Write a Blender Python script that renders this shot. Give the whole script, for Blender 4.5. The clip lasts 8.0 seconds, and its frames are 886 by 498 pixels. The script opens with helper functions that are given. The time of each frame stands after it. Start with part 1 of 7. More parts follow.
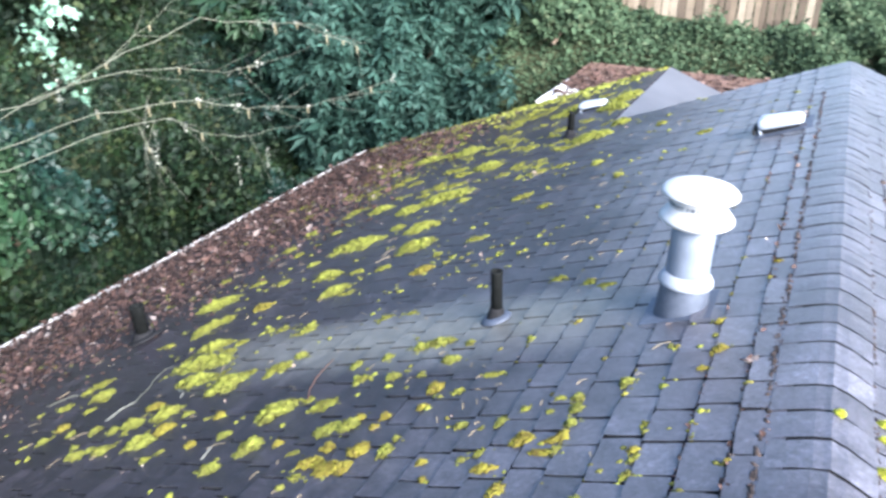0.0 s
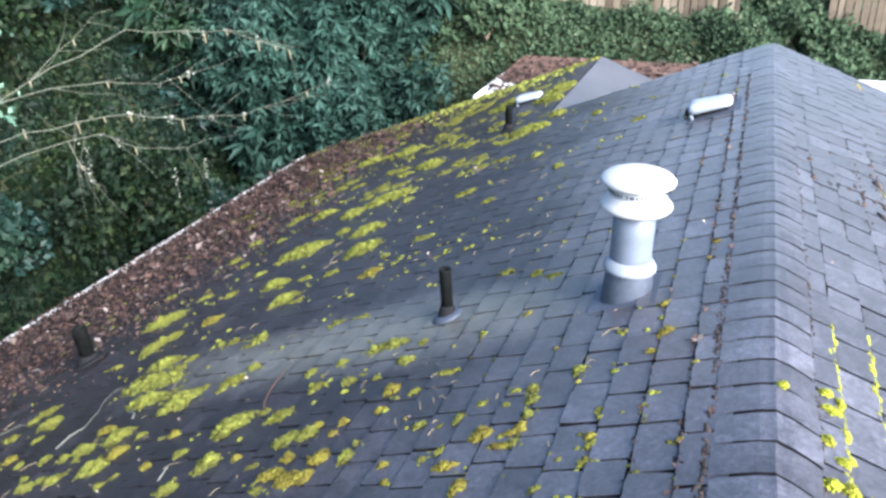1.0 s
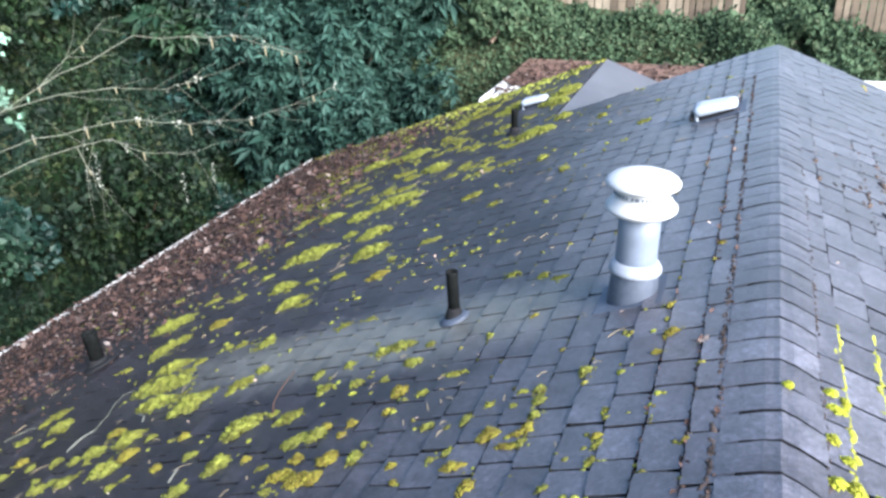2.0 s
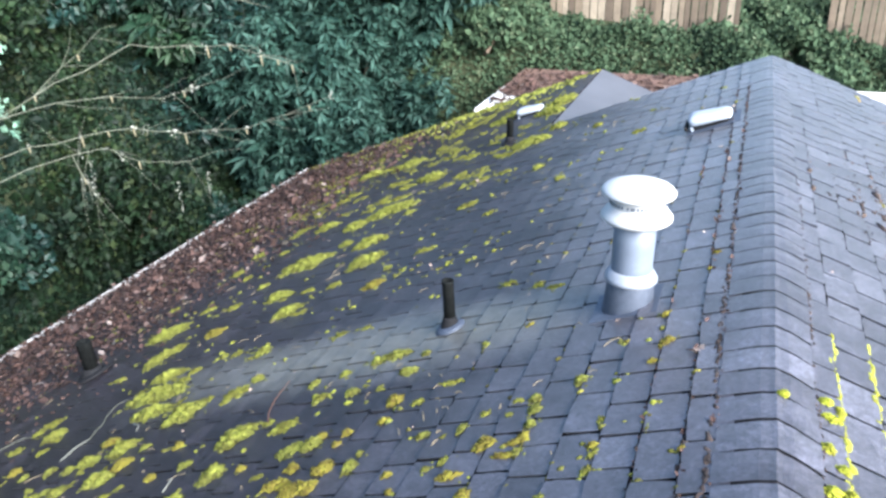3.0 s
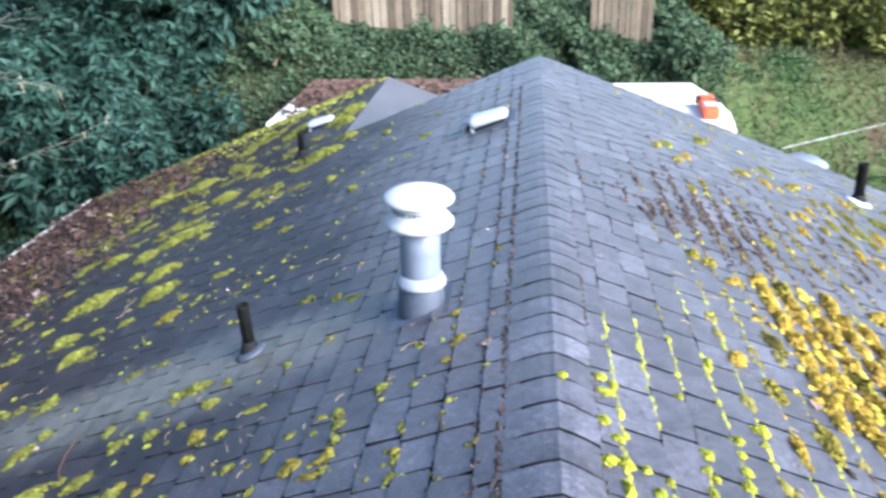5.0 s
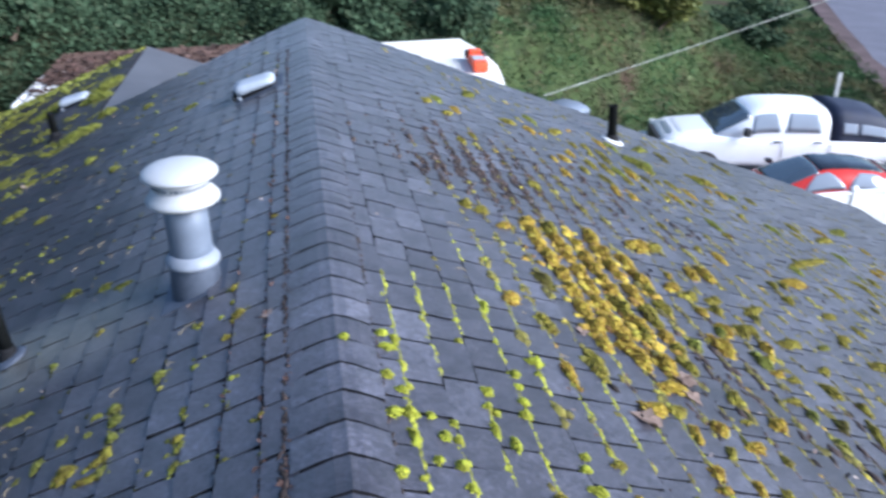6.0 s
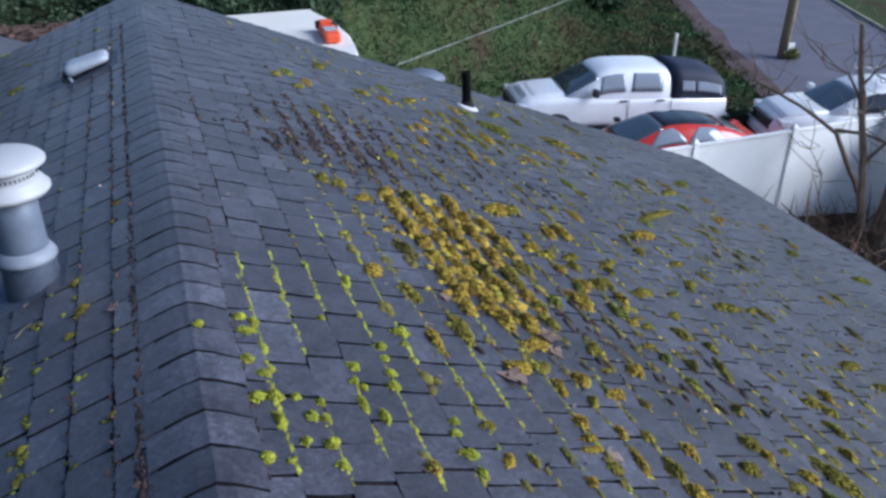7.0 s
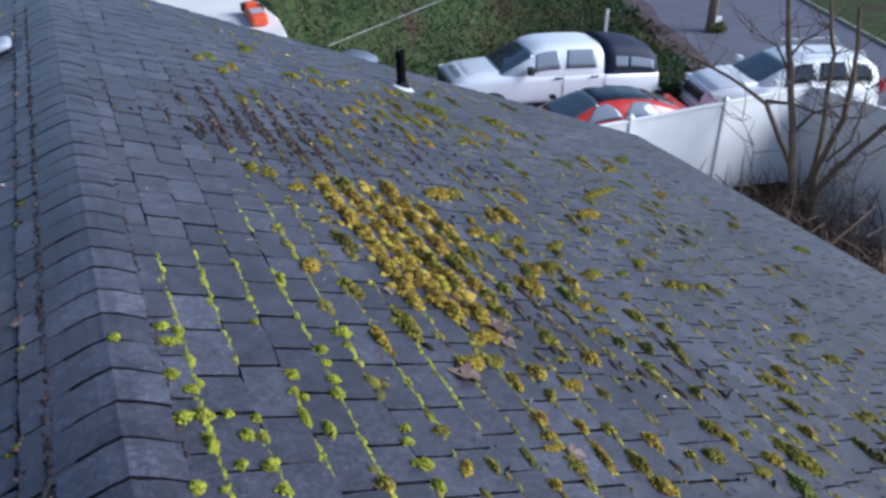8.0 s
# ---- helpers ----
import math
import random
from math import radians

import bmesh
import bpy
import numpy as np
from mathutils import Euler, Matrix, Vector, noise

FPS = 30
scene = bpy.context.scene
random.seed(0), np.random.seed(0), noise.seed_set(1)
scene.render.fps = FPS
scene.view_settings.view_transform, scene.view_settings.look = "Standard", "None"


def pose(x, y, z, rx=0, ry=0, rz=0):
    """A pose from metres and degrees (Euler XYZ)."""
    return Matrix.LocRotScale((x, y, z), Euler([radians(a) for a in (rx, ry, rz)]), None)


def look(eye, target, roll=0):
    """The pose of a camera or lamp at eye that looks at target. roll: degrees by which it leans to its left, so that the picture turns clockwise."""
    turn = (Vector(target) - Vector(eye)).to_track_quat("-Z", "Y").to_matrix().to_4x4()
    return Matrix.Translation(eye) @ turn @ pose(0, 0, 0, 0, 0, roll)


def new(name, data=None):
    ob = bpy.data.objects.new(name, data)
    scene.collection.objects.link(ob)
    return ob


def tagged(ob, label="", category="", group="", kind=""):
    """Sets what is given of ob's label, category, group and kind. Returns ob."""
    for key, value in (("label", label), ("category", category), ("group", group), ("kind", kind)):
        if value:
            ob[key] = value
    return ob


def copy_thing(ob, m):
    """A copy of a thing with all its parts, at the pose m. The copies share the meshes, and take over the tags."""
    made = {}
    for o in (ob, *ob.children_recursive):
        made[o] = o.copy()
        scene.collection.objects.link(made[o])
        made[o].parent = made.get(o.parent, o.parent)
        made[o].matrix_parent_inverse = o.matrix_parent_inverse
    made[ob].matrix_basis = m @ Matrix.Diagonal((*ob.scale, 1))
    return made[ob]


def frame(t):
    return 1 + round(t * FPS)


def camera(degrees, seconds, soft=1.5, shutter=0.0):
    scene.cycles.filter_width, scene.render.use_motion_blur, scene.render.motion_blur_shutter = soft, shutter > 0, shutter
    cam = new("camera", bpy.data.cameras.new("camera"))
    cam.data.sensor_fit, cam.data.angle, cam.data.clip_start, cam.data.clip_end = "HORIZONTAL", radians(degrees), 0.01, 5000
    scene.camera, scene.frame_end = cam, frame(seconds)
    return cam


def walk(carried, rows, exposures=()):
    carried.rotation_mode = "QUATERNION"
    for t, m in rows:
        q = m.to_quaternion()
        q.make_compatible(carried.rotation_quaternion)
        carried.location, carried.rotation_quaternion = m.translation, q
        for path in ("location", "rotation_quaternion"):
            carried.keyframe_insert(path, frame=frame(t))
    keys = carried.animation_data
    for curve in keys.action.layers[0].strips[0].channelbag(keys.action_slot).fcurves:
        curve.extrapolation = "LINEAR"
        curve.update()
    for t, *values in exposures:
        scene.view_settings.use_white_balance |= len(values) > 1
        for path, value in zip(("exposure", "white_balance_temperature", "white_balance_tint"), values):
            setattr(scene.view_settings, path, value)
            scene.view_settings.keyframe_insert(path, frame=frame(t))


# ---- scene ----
cam = camera(58.38, 8.0, soft=2.8, shutter=0.4)
PATH = [
    (0, -0.2183, 0.8121, 7.1953, 64.927, -0.623, 25.599),
    (0.5, -0.1985, 0.8284, 7.2001, 65.265, 0.788, 21.063),
    (1, -0.2151, 0.8023, 7.2101, 64.767, 1.093, 20.554),
    (2.5, -0.2052, 0.7763, 7.2187, 65.298, 1.634, 20.966),
    (3, -0.2085, 0.7743, 7.2182, 65.682, 1.322, 20.585),
    (3.5, -0.2004, 0.78, 7.2195, 66.338, 1.777, 19.856),
    (4, -0.1587, 0.7963, 7.218, 66.771, 2.358, 16.341),
    (4.2, -0.1482, 0.8065, 7.2181, 67.019, 2.298, 15.063),
    (5.3, -0.0808, 0.7884, 7.2526, 65.562, 1.222, 1.741),
    (5.5, -0.0618, 0.7953, 7.242, 65.398, 1.175, -1.031),
    (6, -0.0135, 0.7966, 7.2363, 62.956, 0.781, -9.896),
    (6.5, 0.0167, 0.7995, 7.2317, 62.031, 0.589, -16.34),
    (7, 0.0336, 0.8141, 7.2177, 60.882, 0.002, -20.149),
    (7.5, 0.0771, 0.8813, 7.2049, 60.165, 0.331, -22.43),
    (8, 0.0972, 0.9964, 7.1417, 59.602, -0.026, -25.059),
]
walk(cam, [(t, pose(*row)) for t, *row in PATH], [(0.0, 2.6, 6090, 12), (0.5, 2.18, 6090, 11), (4.0, 2.28, 6050, 9), (5.5, 1.9, 5700, 11), (6.0, 1.28, 5510, 11), (6.5, 0.62, 5360, 12), (7.0, 0.38, 5350, 12), (8.0, 0.42, 5350, 11)])

# ---- world and light ----
SUN_ELEVATION, SUN_AZIMUTH = radians(29), radians(119)
world = bpy.data.worlds.new("sky")
scene.world = world
world.use_nodes = True
sky = world.node_tree.nodes.new("ShaderNodeTexSky")
sky.sky_type = "NISHITA"
sky.sun_disc = False
sky.sun_elevation, sky.sun_rotation = SUN_ELEVATION, SUN_AZIMUTH
world.node_tree.links.new(sky.outputs[0], world.node_tree.nodes["Background"].inputs[0])
world.node_tree.nodes["Background"].inputs[1].default_value = 0.092
sun = new("sun", bpy.data.lights.new("sun", "SUN"))
sun.data.energy, sun.data.angle, sun.data.color = 3.7, radians(42), (1.0, 0.96, 0.9)
sun_way = Vector((math.sin(SUN_AZIMUTH) * math.cos(SUN_ELEVATION), math.cos(SUN_AZIMUTH) * math.cos(SUN_ELEVATION), math.sin(SUN_ELEVATION)))
sun.matrix_world = look(sun_way * 50, (0, 0, 0))


# ---- materials ----
def shader(name, rough=0.8, metal=0.0):
    mat = bpy.data.materials.new(name)
    mat.use_nodes = True
    nodes, links = mat.node_tree.nodes, mat.node_tree.links
    bsdf = nodes["Principled BSDF"]
    bsdf.inputs["Roughness"].default_value = rough
    bsdf.inputs["Metallic"].default_value = metal
    return mat, nodes, links, bsdf


def node(nodes, links, kind, inputs=(), **settings):
    made = nodes.new(kind)
    for key, value in settings.items():
        if key == "operation":
            made.operation = value
        elif key == "blend_type":
            made.blend_type = value
        elif key == "data_type":
            made.data_type = value
    for slot, value in dict(inputs).items():
        if hasattr(value, "links"):
            links.new(value, made.inputs[slot])
        else:
            made.inputs[slot].default_value = value
    return made


def ramp(nodes, links, value, stops):
    made = nodes.new("ShaderNodeValToRGB")
    links.new(value, made.inputs[0])
    while len(made.color_ramp.elements) < len(stops):
        made.color_ramp.elements.new(0.5)
    for element, (at, colour) in zip(made.color_ramp.elements, stops):
        element.position, element.color = at, (*colour, 1.0)
    return made.outputs[0]


def mix(nodes, links, factor, a, b, blend="MIX"):
    made = nodes.new("ShaderNodeMix")
    made.data_type, made.blend_type = "RGBA", blend
    for slot, value in ((0, factor), (6, a), (7, b)):
        if hasattr(value, "links"):
            links.new(value, made.inputs[slot])
        elif slot == 0:
            made.inputs[slot].default_value = value
        else:
            made.inputs[slot].default_value = (*value, 1.0)
    return made.outputs[2]


def maths(nodes, links, operation, a, b=0.0):
    made = nodes.new("ShaderNodeMath")
    made.operation = operation
    for slot, value in ((0, a), (1, b)):
        if hasattr(value, "links"):
            links.new(value, made.inputs[slot])
        else:
            made.inputs[slot].default_value = value
    return made.outputs[0]


def noise_of(nodes, links, place, scale, detail=4.0, rough=0.6):
    made = nodes.new("ShaderNodeTexNoise")
    links.new(place, made.inputs["Vector"])
    made.inputs["Scale"].default_value = scale
    made.inputs["Detail"].default_value = detail
    made.inputs["Roughness"].default_value = rough
    return made.outputs[0]


def relief(nodes, links, bsdf, height, distance, strength=0.6):
    bump = nodes.new("ShaderNodeBump")
    bump.inputs["Strength"].default_value = strength
    bump.inputs["Distance"].default_value = distance
    links.new(height, bump.inputs["Height"])
    links.new(bump.outputs[0], bsdf.inputs["Normal"])


def piece_random(nodes, links):
    """A number of its own for each piece, be it an object or an island of a joined mesh."""
    a = nodes.new("ShaderNodeObjectInfo").outputs["Random"]
    b = nodes.new("ShaderNodeNewGeometry").outputs["Random Per Island"]
    return maths(nodes, links, "FRACT", maths(nodes, links, "ADD", a, b))


def plain(name, colour, rough=0.7, metal=0.0, spread=0.15, scale=6.0, bump=0.0, fine=40.0, gloss=0.5):
    """A painted or natural surface with soft stains and fine grain."""
    mat, nodes, links, bsdf = shader(name, rough, metal)
    place = nodes.new("ShaderNodeNewGeometry").outputs["Position"]
    big, small = noise_of(nodes, links, place, scale), noise_of(nodes, links, place, fine)
    both = maths(nodes, links, "ADD", maths(nodes, links, "MULTIPLY", big, 0.65), maths(nodes, links, "MULTIPLY", small, 0.35))
    dark = tuple(c * (1 - spread) for c in colour)
    light = tuple(min(1.0, c * (1 + spread)) for c in colour)
    links.new(ramp(nodes, links, both, [(0.3, dark), (0.7, light)]), bsdf.inputs["Base Color"])
    bsdf.inputs["Specular IOR Level"].default_value = gloss
    if bump:
        relief(nodes, links, bsdf, small, bump)
    return mat


def varied(name, stops, rough=0.8, scale=3.0, grain=60.0, amount=0.35, bump=0.0, gloss=0.5, tints=()):
    """Many alike pieces: each takes its own tone from the stops, with stains and grain over all."""
    mat, nodes, links, bsdf = shader(name, rough)
    place = nodes.new("ShaderNodeNewGeometry").outputs["Position"]
    tone = ramp(nodes, links, piece_random(nodes, links), stops)
    big, small = noise_of(nodes, links, place, scale), noise_of(nodes, links, place, grain)
    both = maths(nodes, links, "ADD", maths(nodes, links, "MULTIPLY", big, 0.6), maths(nodes, links, "MULTIPLY", small, 0.4))
    veil = ramp(nodes, links, both, [(0.3, (1 - amount,) * 3), (0.7, (1.0, 1.0, 1.0))])
    tone = mix(nodes, links, 1.0, tone, veil, "MULTIPLY")
    if tints:
        drift = noise_of(nodes, links, place, 0.55, 3.0)
        tone = mix(nodes, links, 1.0, tone, ramp(nodes, links, drift, [(0.38, tints[0]), (0.5, (1.0, 1.0, 1.0)), (0.62, tints[1])]), "MULTIPLY")
    links.new(tone, bsdf.inputs["Base Color"])
    bsdf.inputs["Specular IOR Level"].default_value = gloss
    if bump:
        relief(nodes, links, bsdf, small, bump)
    return mat


def shingle_material():
    mat, nodes, links, bsdf = shader("weathered_asphalt_shingle", 0.38)
    place = nodes.new("ShaderNodeNewGeometry").outputs["Position"]
    tone = ramp(nodes, links, piece_random(nodes, links), [
        (0.0, (0.047, 0.043, 0.054)), (0.3, (0.056, 0.052, 0.065)), (0.75, (0.064, 0.061, 0.077)), (1.0, (0.09, 0.087, 0.107))])
    stains = noise_of(nodes, links, place, 1.1, 5.0)
    grain = noise_of(nodes, links, place, 150.0, 3.0, 0.8)
    speckle = noise_of(nodes, links, place, 11.0, 5.0, 0.65)
    tone = mix(nodes, links, 1.0, tone, ramp(nodes, links, stains, [(0.3, (0.62, 0.6, 0.6)), (0.62, (1.08, 1.08, 1.08))]), "MULTIPLY")
    tone = mix(nodes, links, 1.0, tone, ramp(nodes, links, speckle, [(0.3, (0.58, 0.57, 0.58)), (0.7, (1.3, 1.3, 1.32))]), "MULTIPLY")
    tone = mix(nodes, links, 1.0, tone, ramp(nodes, links, grain, [(0.34, (0.52, 0.52, 0.54)), (0.66, (1.42, 1.42, 1.42))]), "MULTIPLY")
    granules = noise_of(nodes, links, place, 55.0, 2.0, 0.7)
    tone = mix(nodes, links, 1.0, tone, ramp(nodes, links, granules, [(0.36, (0.72, 0.7, 0.7)), (0.52, (1.0, 1.0, 1.0)), (0.68, (1.5, 1.52, 1.55))]), "MULTIPLY")
    # dark algae on the shaded slope, its shade also put into the colour, away from the ridge, but for the washed streak
    # below the flue
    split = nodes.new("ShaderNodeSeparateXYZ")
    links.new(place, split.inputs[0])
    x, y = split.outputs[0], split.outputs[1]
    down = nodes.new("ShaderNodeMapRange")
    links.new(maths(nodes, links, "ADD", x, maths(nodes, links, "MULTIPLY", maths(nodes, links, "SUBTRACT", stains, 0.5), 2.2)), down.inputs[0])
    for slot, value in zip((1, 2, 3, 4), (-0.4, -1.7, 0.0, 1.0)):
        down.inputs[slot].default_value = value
    wander = maths(nodes, links, "MULTIPLY", maths(nodes, links, "SUBTRACT", noise_of(nodes, links, place, 1.7), 0.5), 0.5)
    off = maths(nodes, links, "ABSOLUTE", maths(nodes, links, "SUBTRACT", maths(nodes, links, "ADD", y, wander), 3.93))
    wash = nodes.new("ShaderNodeMapRange")
    links.new(off, wash.inputs[0])
    for slot, value in zip((1, 2, 3, 4), (0.1, 0.42, 1.0, 0.0)):
        wash.inputs[slot].default_value = value
    reach = nodes.new("ShaderNodeMapRange")
    links.new(x, reach.inputs[0])
    for slot, value in zip((1, 2, 3, 4), (-3.5, -2.5, 0.0, 1.0)):
        reach.inputs[slot].default_value = value
    left = nodes.new("ShaderNodeMapRange")
    links.new(x, left.inputs[0])
    for slot, value in zip((1, 2, 3, 4), (-0.7, -1.0, 0.0, 1.0)):
        left.inputs[slot].default_value = value
    streak = maths(nodes, links, "MULTIPLY", maths(nodes, links, "MULTIPLY", wash.outputs[0], reach.outputs[0]), left.outputs[0])
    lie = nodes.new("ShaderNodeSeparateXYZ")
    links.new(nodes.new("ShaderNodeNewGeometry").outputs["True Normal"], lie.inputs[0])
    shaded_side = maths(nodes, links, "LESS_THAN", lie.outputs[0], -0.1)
    algae_and_shade = maths(nodes, links, "MULTIPLY", maths(nodes, links, "MULTIPLY", down.outputs[0], shaded_side), maths(nodes, links, "SUBTRACT", 1.0, streak))
    tone = mix(nodes, links, maths(nodes, links, "MULTIPLY", algae_and_shade, 0.92), tone, mix(nodes, links, 1.0, tone, (0.46, 0.38, 0.36), "MULTIPLY"))
    tone = mix(nodes, links, maths(nodes, links, "MULTIPLY", streak, 0.72), tone, mix(nodes, links, 1.0, (0.15, 0.136, 0.098), ramp(nodes, links, speckle, [(0.3, (0.5, 0.5, 0.5)), (0.7, (1.1, 1.1, 1.1))]), "MULTIPLY"))
    links.new(tone, bsdf.inputs["Base Color"])
    links.new(maths(nodes, links, "SUBTRACT", 1.0, maths(nodes, links, "MULTIPLY", algae_and_shade, 0.5)), bsdf.inputs["Specular IOR Level"])
    links.new(maths(nodes, links, "SUBTRACT", 0.07, maths(nodes, links, "MULTIPLY", algae_and_shade, 0.06)), bsdf.inputs["Sheen Weight"])
    bsdf.inputs["Sheen Roughness"].default_value = 0.45
    bsdf.inputs["Sheen Tint"].default_value = (0.85, 0.92, 1.0, 1.0)
    relief(nodes, links, bsdf, grain, 0.003, 0.6)
    return mat


def moss_material(name, stops):
    mat, nodes, links, bsdf = shader(name, 0.95)
    place = nodes.new("ShaderNodeNewGeometry").outputs["Position"]
    tone = ramp(nodes, links, piece_random(nodes, links), stops)
    big, small = noise_of(nodes, links, place, 22.0), noise_of(nodes, links, place, 90.0, 4.0, 0.8)
    tone = mix(nodes, links, 1.0, tone, ramp(nodes, links, big, [(0.3, (0.5, 0.44, 0.4)), (0.62, (1.1, 1.1, 1.05))]), "MULTIPLY")
    # shade in the moss's small hollows is put into the colour
    hollow_shade = (0.42, 0.33, 0.25) if name == "golden_moss" else (0.58, 0.58, 0.54)
    tone = mix(nodes, links, 1.0, tone, ramp(nodes, links, small, [(0.34, hollow_shade), (0.64, (1.2, 1.2, 1.1))]), "MULTIPLY")
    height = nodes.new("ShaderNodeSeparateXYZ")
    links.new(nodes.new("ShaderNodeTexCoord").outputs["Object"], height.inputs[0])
    # the clump's bright crown and shaded rim are put into the colour by height
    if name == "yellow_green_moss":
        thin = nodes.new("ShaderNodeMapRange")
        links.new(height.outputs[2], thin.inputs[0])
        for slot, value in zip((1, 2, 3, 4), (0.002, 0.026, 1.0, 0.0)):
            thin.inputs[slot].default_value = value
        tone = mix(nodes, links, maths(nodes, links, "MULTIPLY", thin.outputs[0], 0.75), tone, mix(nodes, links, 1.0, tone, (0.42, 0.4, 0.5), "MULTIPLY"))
    links.new(tone, bsdf.inputs["Base Color"])
    relief(nodes, links, bsdf, small, 0.01, 0.8)
    return mat


def ground_material():
    mat, nodes, links, bsdf = shader("rough_grass_and_earth", 0.95)
    place = nodes.new("ShaderNodeNewGeometry").outputs["Position"]
    big, mid, small = noise_of(nodes, links, place, 0.5), noise_of(nodes, links, place, 3.0), noise_of(nodes, links, place, 30.0)
    grass = ramp(nodes, links, mid, [(0.25, (0.035, 0.048, 0.02)), (0.55, (0.055, 0.078, 0.03)), (0.8, (0.075, 0.095, 0.04))])
    earth = ramp(nodes, links, small, [(0.3, (0.04, 0.028, 0.02)), (0.7, (0.085, 0.058, 0.042))])
    split = nodes.new("ShaderNodeSeparateXYZ")
    links.new(place, split.inputs[0])
    worn = maths(nodes, links, "LESS_THAN", split.outputs[1], 12.0)
    tone = mix(nodes, links, maths(nodes, links, "MAXIMUM", worn, ramp(nodes, links, big, [(0.52, (0, 0, 0)), (0.68, (1, 1, 1))])), grass, earth)
    # darker green-brown ground on the ivy side, below about x = 4
    ivy_ground = maths(nodes, links, "LESS_THAN", maths(nodes, links, "ADD", split.outputs[0], maths(nodes, links, "MULTIPLY", mid, 1.5)), 4.0)
    tone = mix(nodes, links, ivy_ground, tone, ramp(nodes, links, small, [(0.3, (0.024, 0.03, 0.016)), (0.7, (0.05, 0.056, 0.03))]))
    links.new(tone, bsdf.inputs["Base Color"])
    bsdf.inputs["Specular IOR Level"].default_value = 0.1
    relief(nodes, links, bsdf, small, 0.05)
    return mat


def glass_material(name="car_glass", colour=(0.03, 0.035, 0.042), index=1.6):
    mat, _, _, bsdf = shader(name, 0.04)
    bsdf.inputs["Base Color"].default_value = (*colour, 1)
    bsdf.inputs["IOR"].default_value = index
    bsdf.inputs["Specular IOR Level"].default_value = 0.6
    return mat


def paint(name, colour, rough=0.25, metal=0.0):
    mat = plain(name, colour, rough, metal, 0.05, 2.0)
    mat.node_tree.nodes["Principled BSDF"].inputs["Coat Weight"].default_value = 0.6
    return mat


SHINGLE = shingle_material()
FELT = plain("dirty_roofing_felt", (0.014, 0.013, 0.015), 0.95, 0.0, 0.5, 12.0, gloss=0.15)
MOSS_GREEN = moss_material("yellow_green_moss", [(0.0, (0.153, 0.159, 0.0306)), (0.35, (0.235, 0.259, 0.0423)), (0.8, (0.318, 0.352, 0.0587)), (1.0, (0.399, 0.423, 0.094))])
MOSS_OLIVE = moss_material("olive_moss", [(0.0, (0.116, 0.116, 0.0255)), (0.5, (0.209, 0.215, 0.0348)), (1.0, (0.314, 0.337, 0.0464))])
MOSS_BRIGHT = moss_material("bright_cushion_moss", [(0.0, (0.205, 0.218, 0.0242)), (0.5, (0.335, 0.358, 0.0335)), (1.0, (0.445, 0.464, 0.0511))])
MOSS_CUSHION = moss_material("vivid_cushion_moss", [(0.0, (0.26, 0.28, 0.03)), (0.5, (0.43, 0.47, 0.042)), (1.0, (0.57, 0.6, 0.065))])
MOSS_GOLD = moss_material("golden_moss", [(0.0, (0.21, 0.12, 0.023)), (0.35, (0.47, 0.325, 0.047)), (0.75, (0.63, 0.5, 0.07)), (1.0, (0.58, 0.55, 0.075))])
MOSS_AMBER = moss_material("amber_green_moss", [(0.0, (0.148, 0.114, 0.0228)), (0.5, (0.251, 0.217, 0.0296)), (1.0, (0.319, 0.308, 0.041))])
MOSS_TAWNY = moss_material("tawny_olive_moss", [(0.0, (0.16, 0.13, 0.028)), (0.5, (0.31, 0.265, 0.038)), (1.0, (0.44, 0.41, 0.056))])
MOSS_DULL = moss_material("dull_olive_moss", [(0.0, (0.0938, 0.0813, 0.025)), (0.6, (0.188, 0.169, 0.035)), (1.0, (0.3, 0.275, 0.05))])
LITTER = varied("dead_leaf_litter", [(0.0, (0.022, 0.012, 0.01)), (0.45, (0.06, 0.03, 0.024)), (0.8, (0.115, 0.062, 0.05)), (0.95, (0.17, 0.11, 0.095)), (1.0, (0.31, 0.265, 0.24))], 0.9, 2.0)
# smooth sheets; the light on the wing slope is put into this grey
ROLL_ROOFING = plain("lightened_grey_rolled_roofing", (0.078, 0.08, 0.092), 0.5, 0.0, 0.25, 2.5, 0.002, 90.0)
JOINT_DIRT = varied("reddish_brown_dirt", [(0.0, (0.02, 0.013, 0.011)), (0.6, (0.05, 0.033, 0.029)), (1.0, (0.09, 0.06, 0.048))], 0.95, 12.0, 80.0, 0.5)
STRAW = plain("dry_straw", (0.34, 0.27, 0.17), 0.9, 0.0, 0.3, 8.0)
DRY_LEAF = varied("dry_leaf", [(0.0, (0.36, 0.25, 0.2)), (0.6, (0.52, 0.39, 0.33)), (1.0, (0.62, 0.52, 0.46))], 0.8, 30.0)
WHITE_METAL = plain("white_painted_metal", (0.44, 0.445, 0.46), 0.45, 0.0, 0.04, 9.0)
COLLAR_METAL = plain("dulled_galvanised_collar", (0.24, 0.26, 0.305), 0.5, 0.0, 0.14, 22.0)
GALVANISED = plain("galvanised_steel", (0.155, 0.182, 0.235), 0.5, 0.1, 0.12, 18.0)
LEAD = plain("grey_lead_flashing", (0.085, 0.1, 0.135), 0.6, 0.3, 0.2, 20.0)
RUBBER = plain("black_rubber_collar", (0.015, 0.015, 0.017), 0.85, spread=0.3, gloss=0.2)
CAST_IRON = plain("dark_mossy_pipe", (0.01, 0.011, 0.011), 0.85, 0.0, 0.5, 25.0, gloss=0.06)
LICHEN = varied("pale_lichen", [(0.0, (0.17, 0.175, 0.15)), (1.0, (0.36, 0.365, 0.32))], 0.9, 20.0)
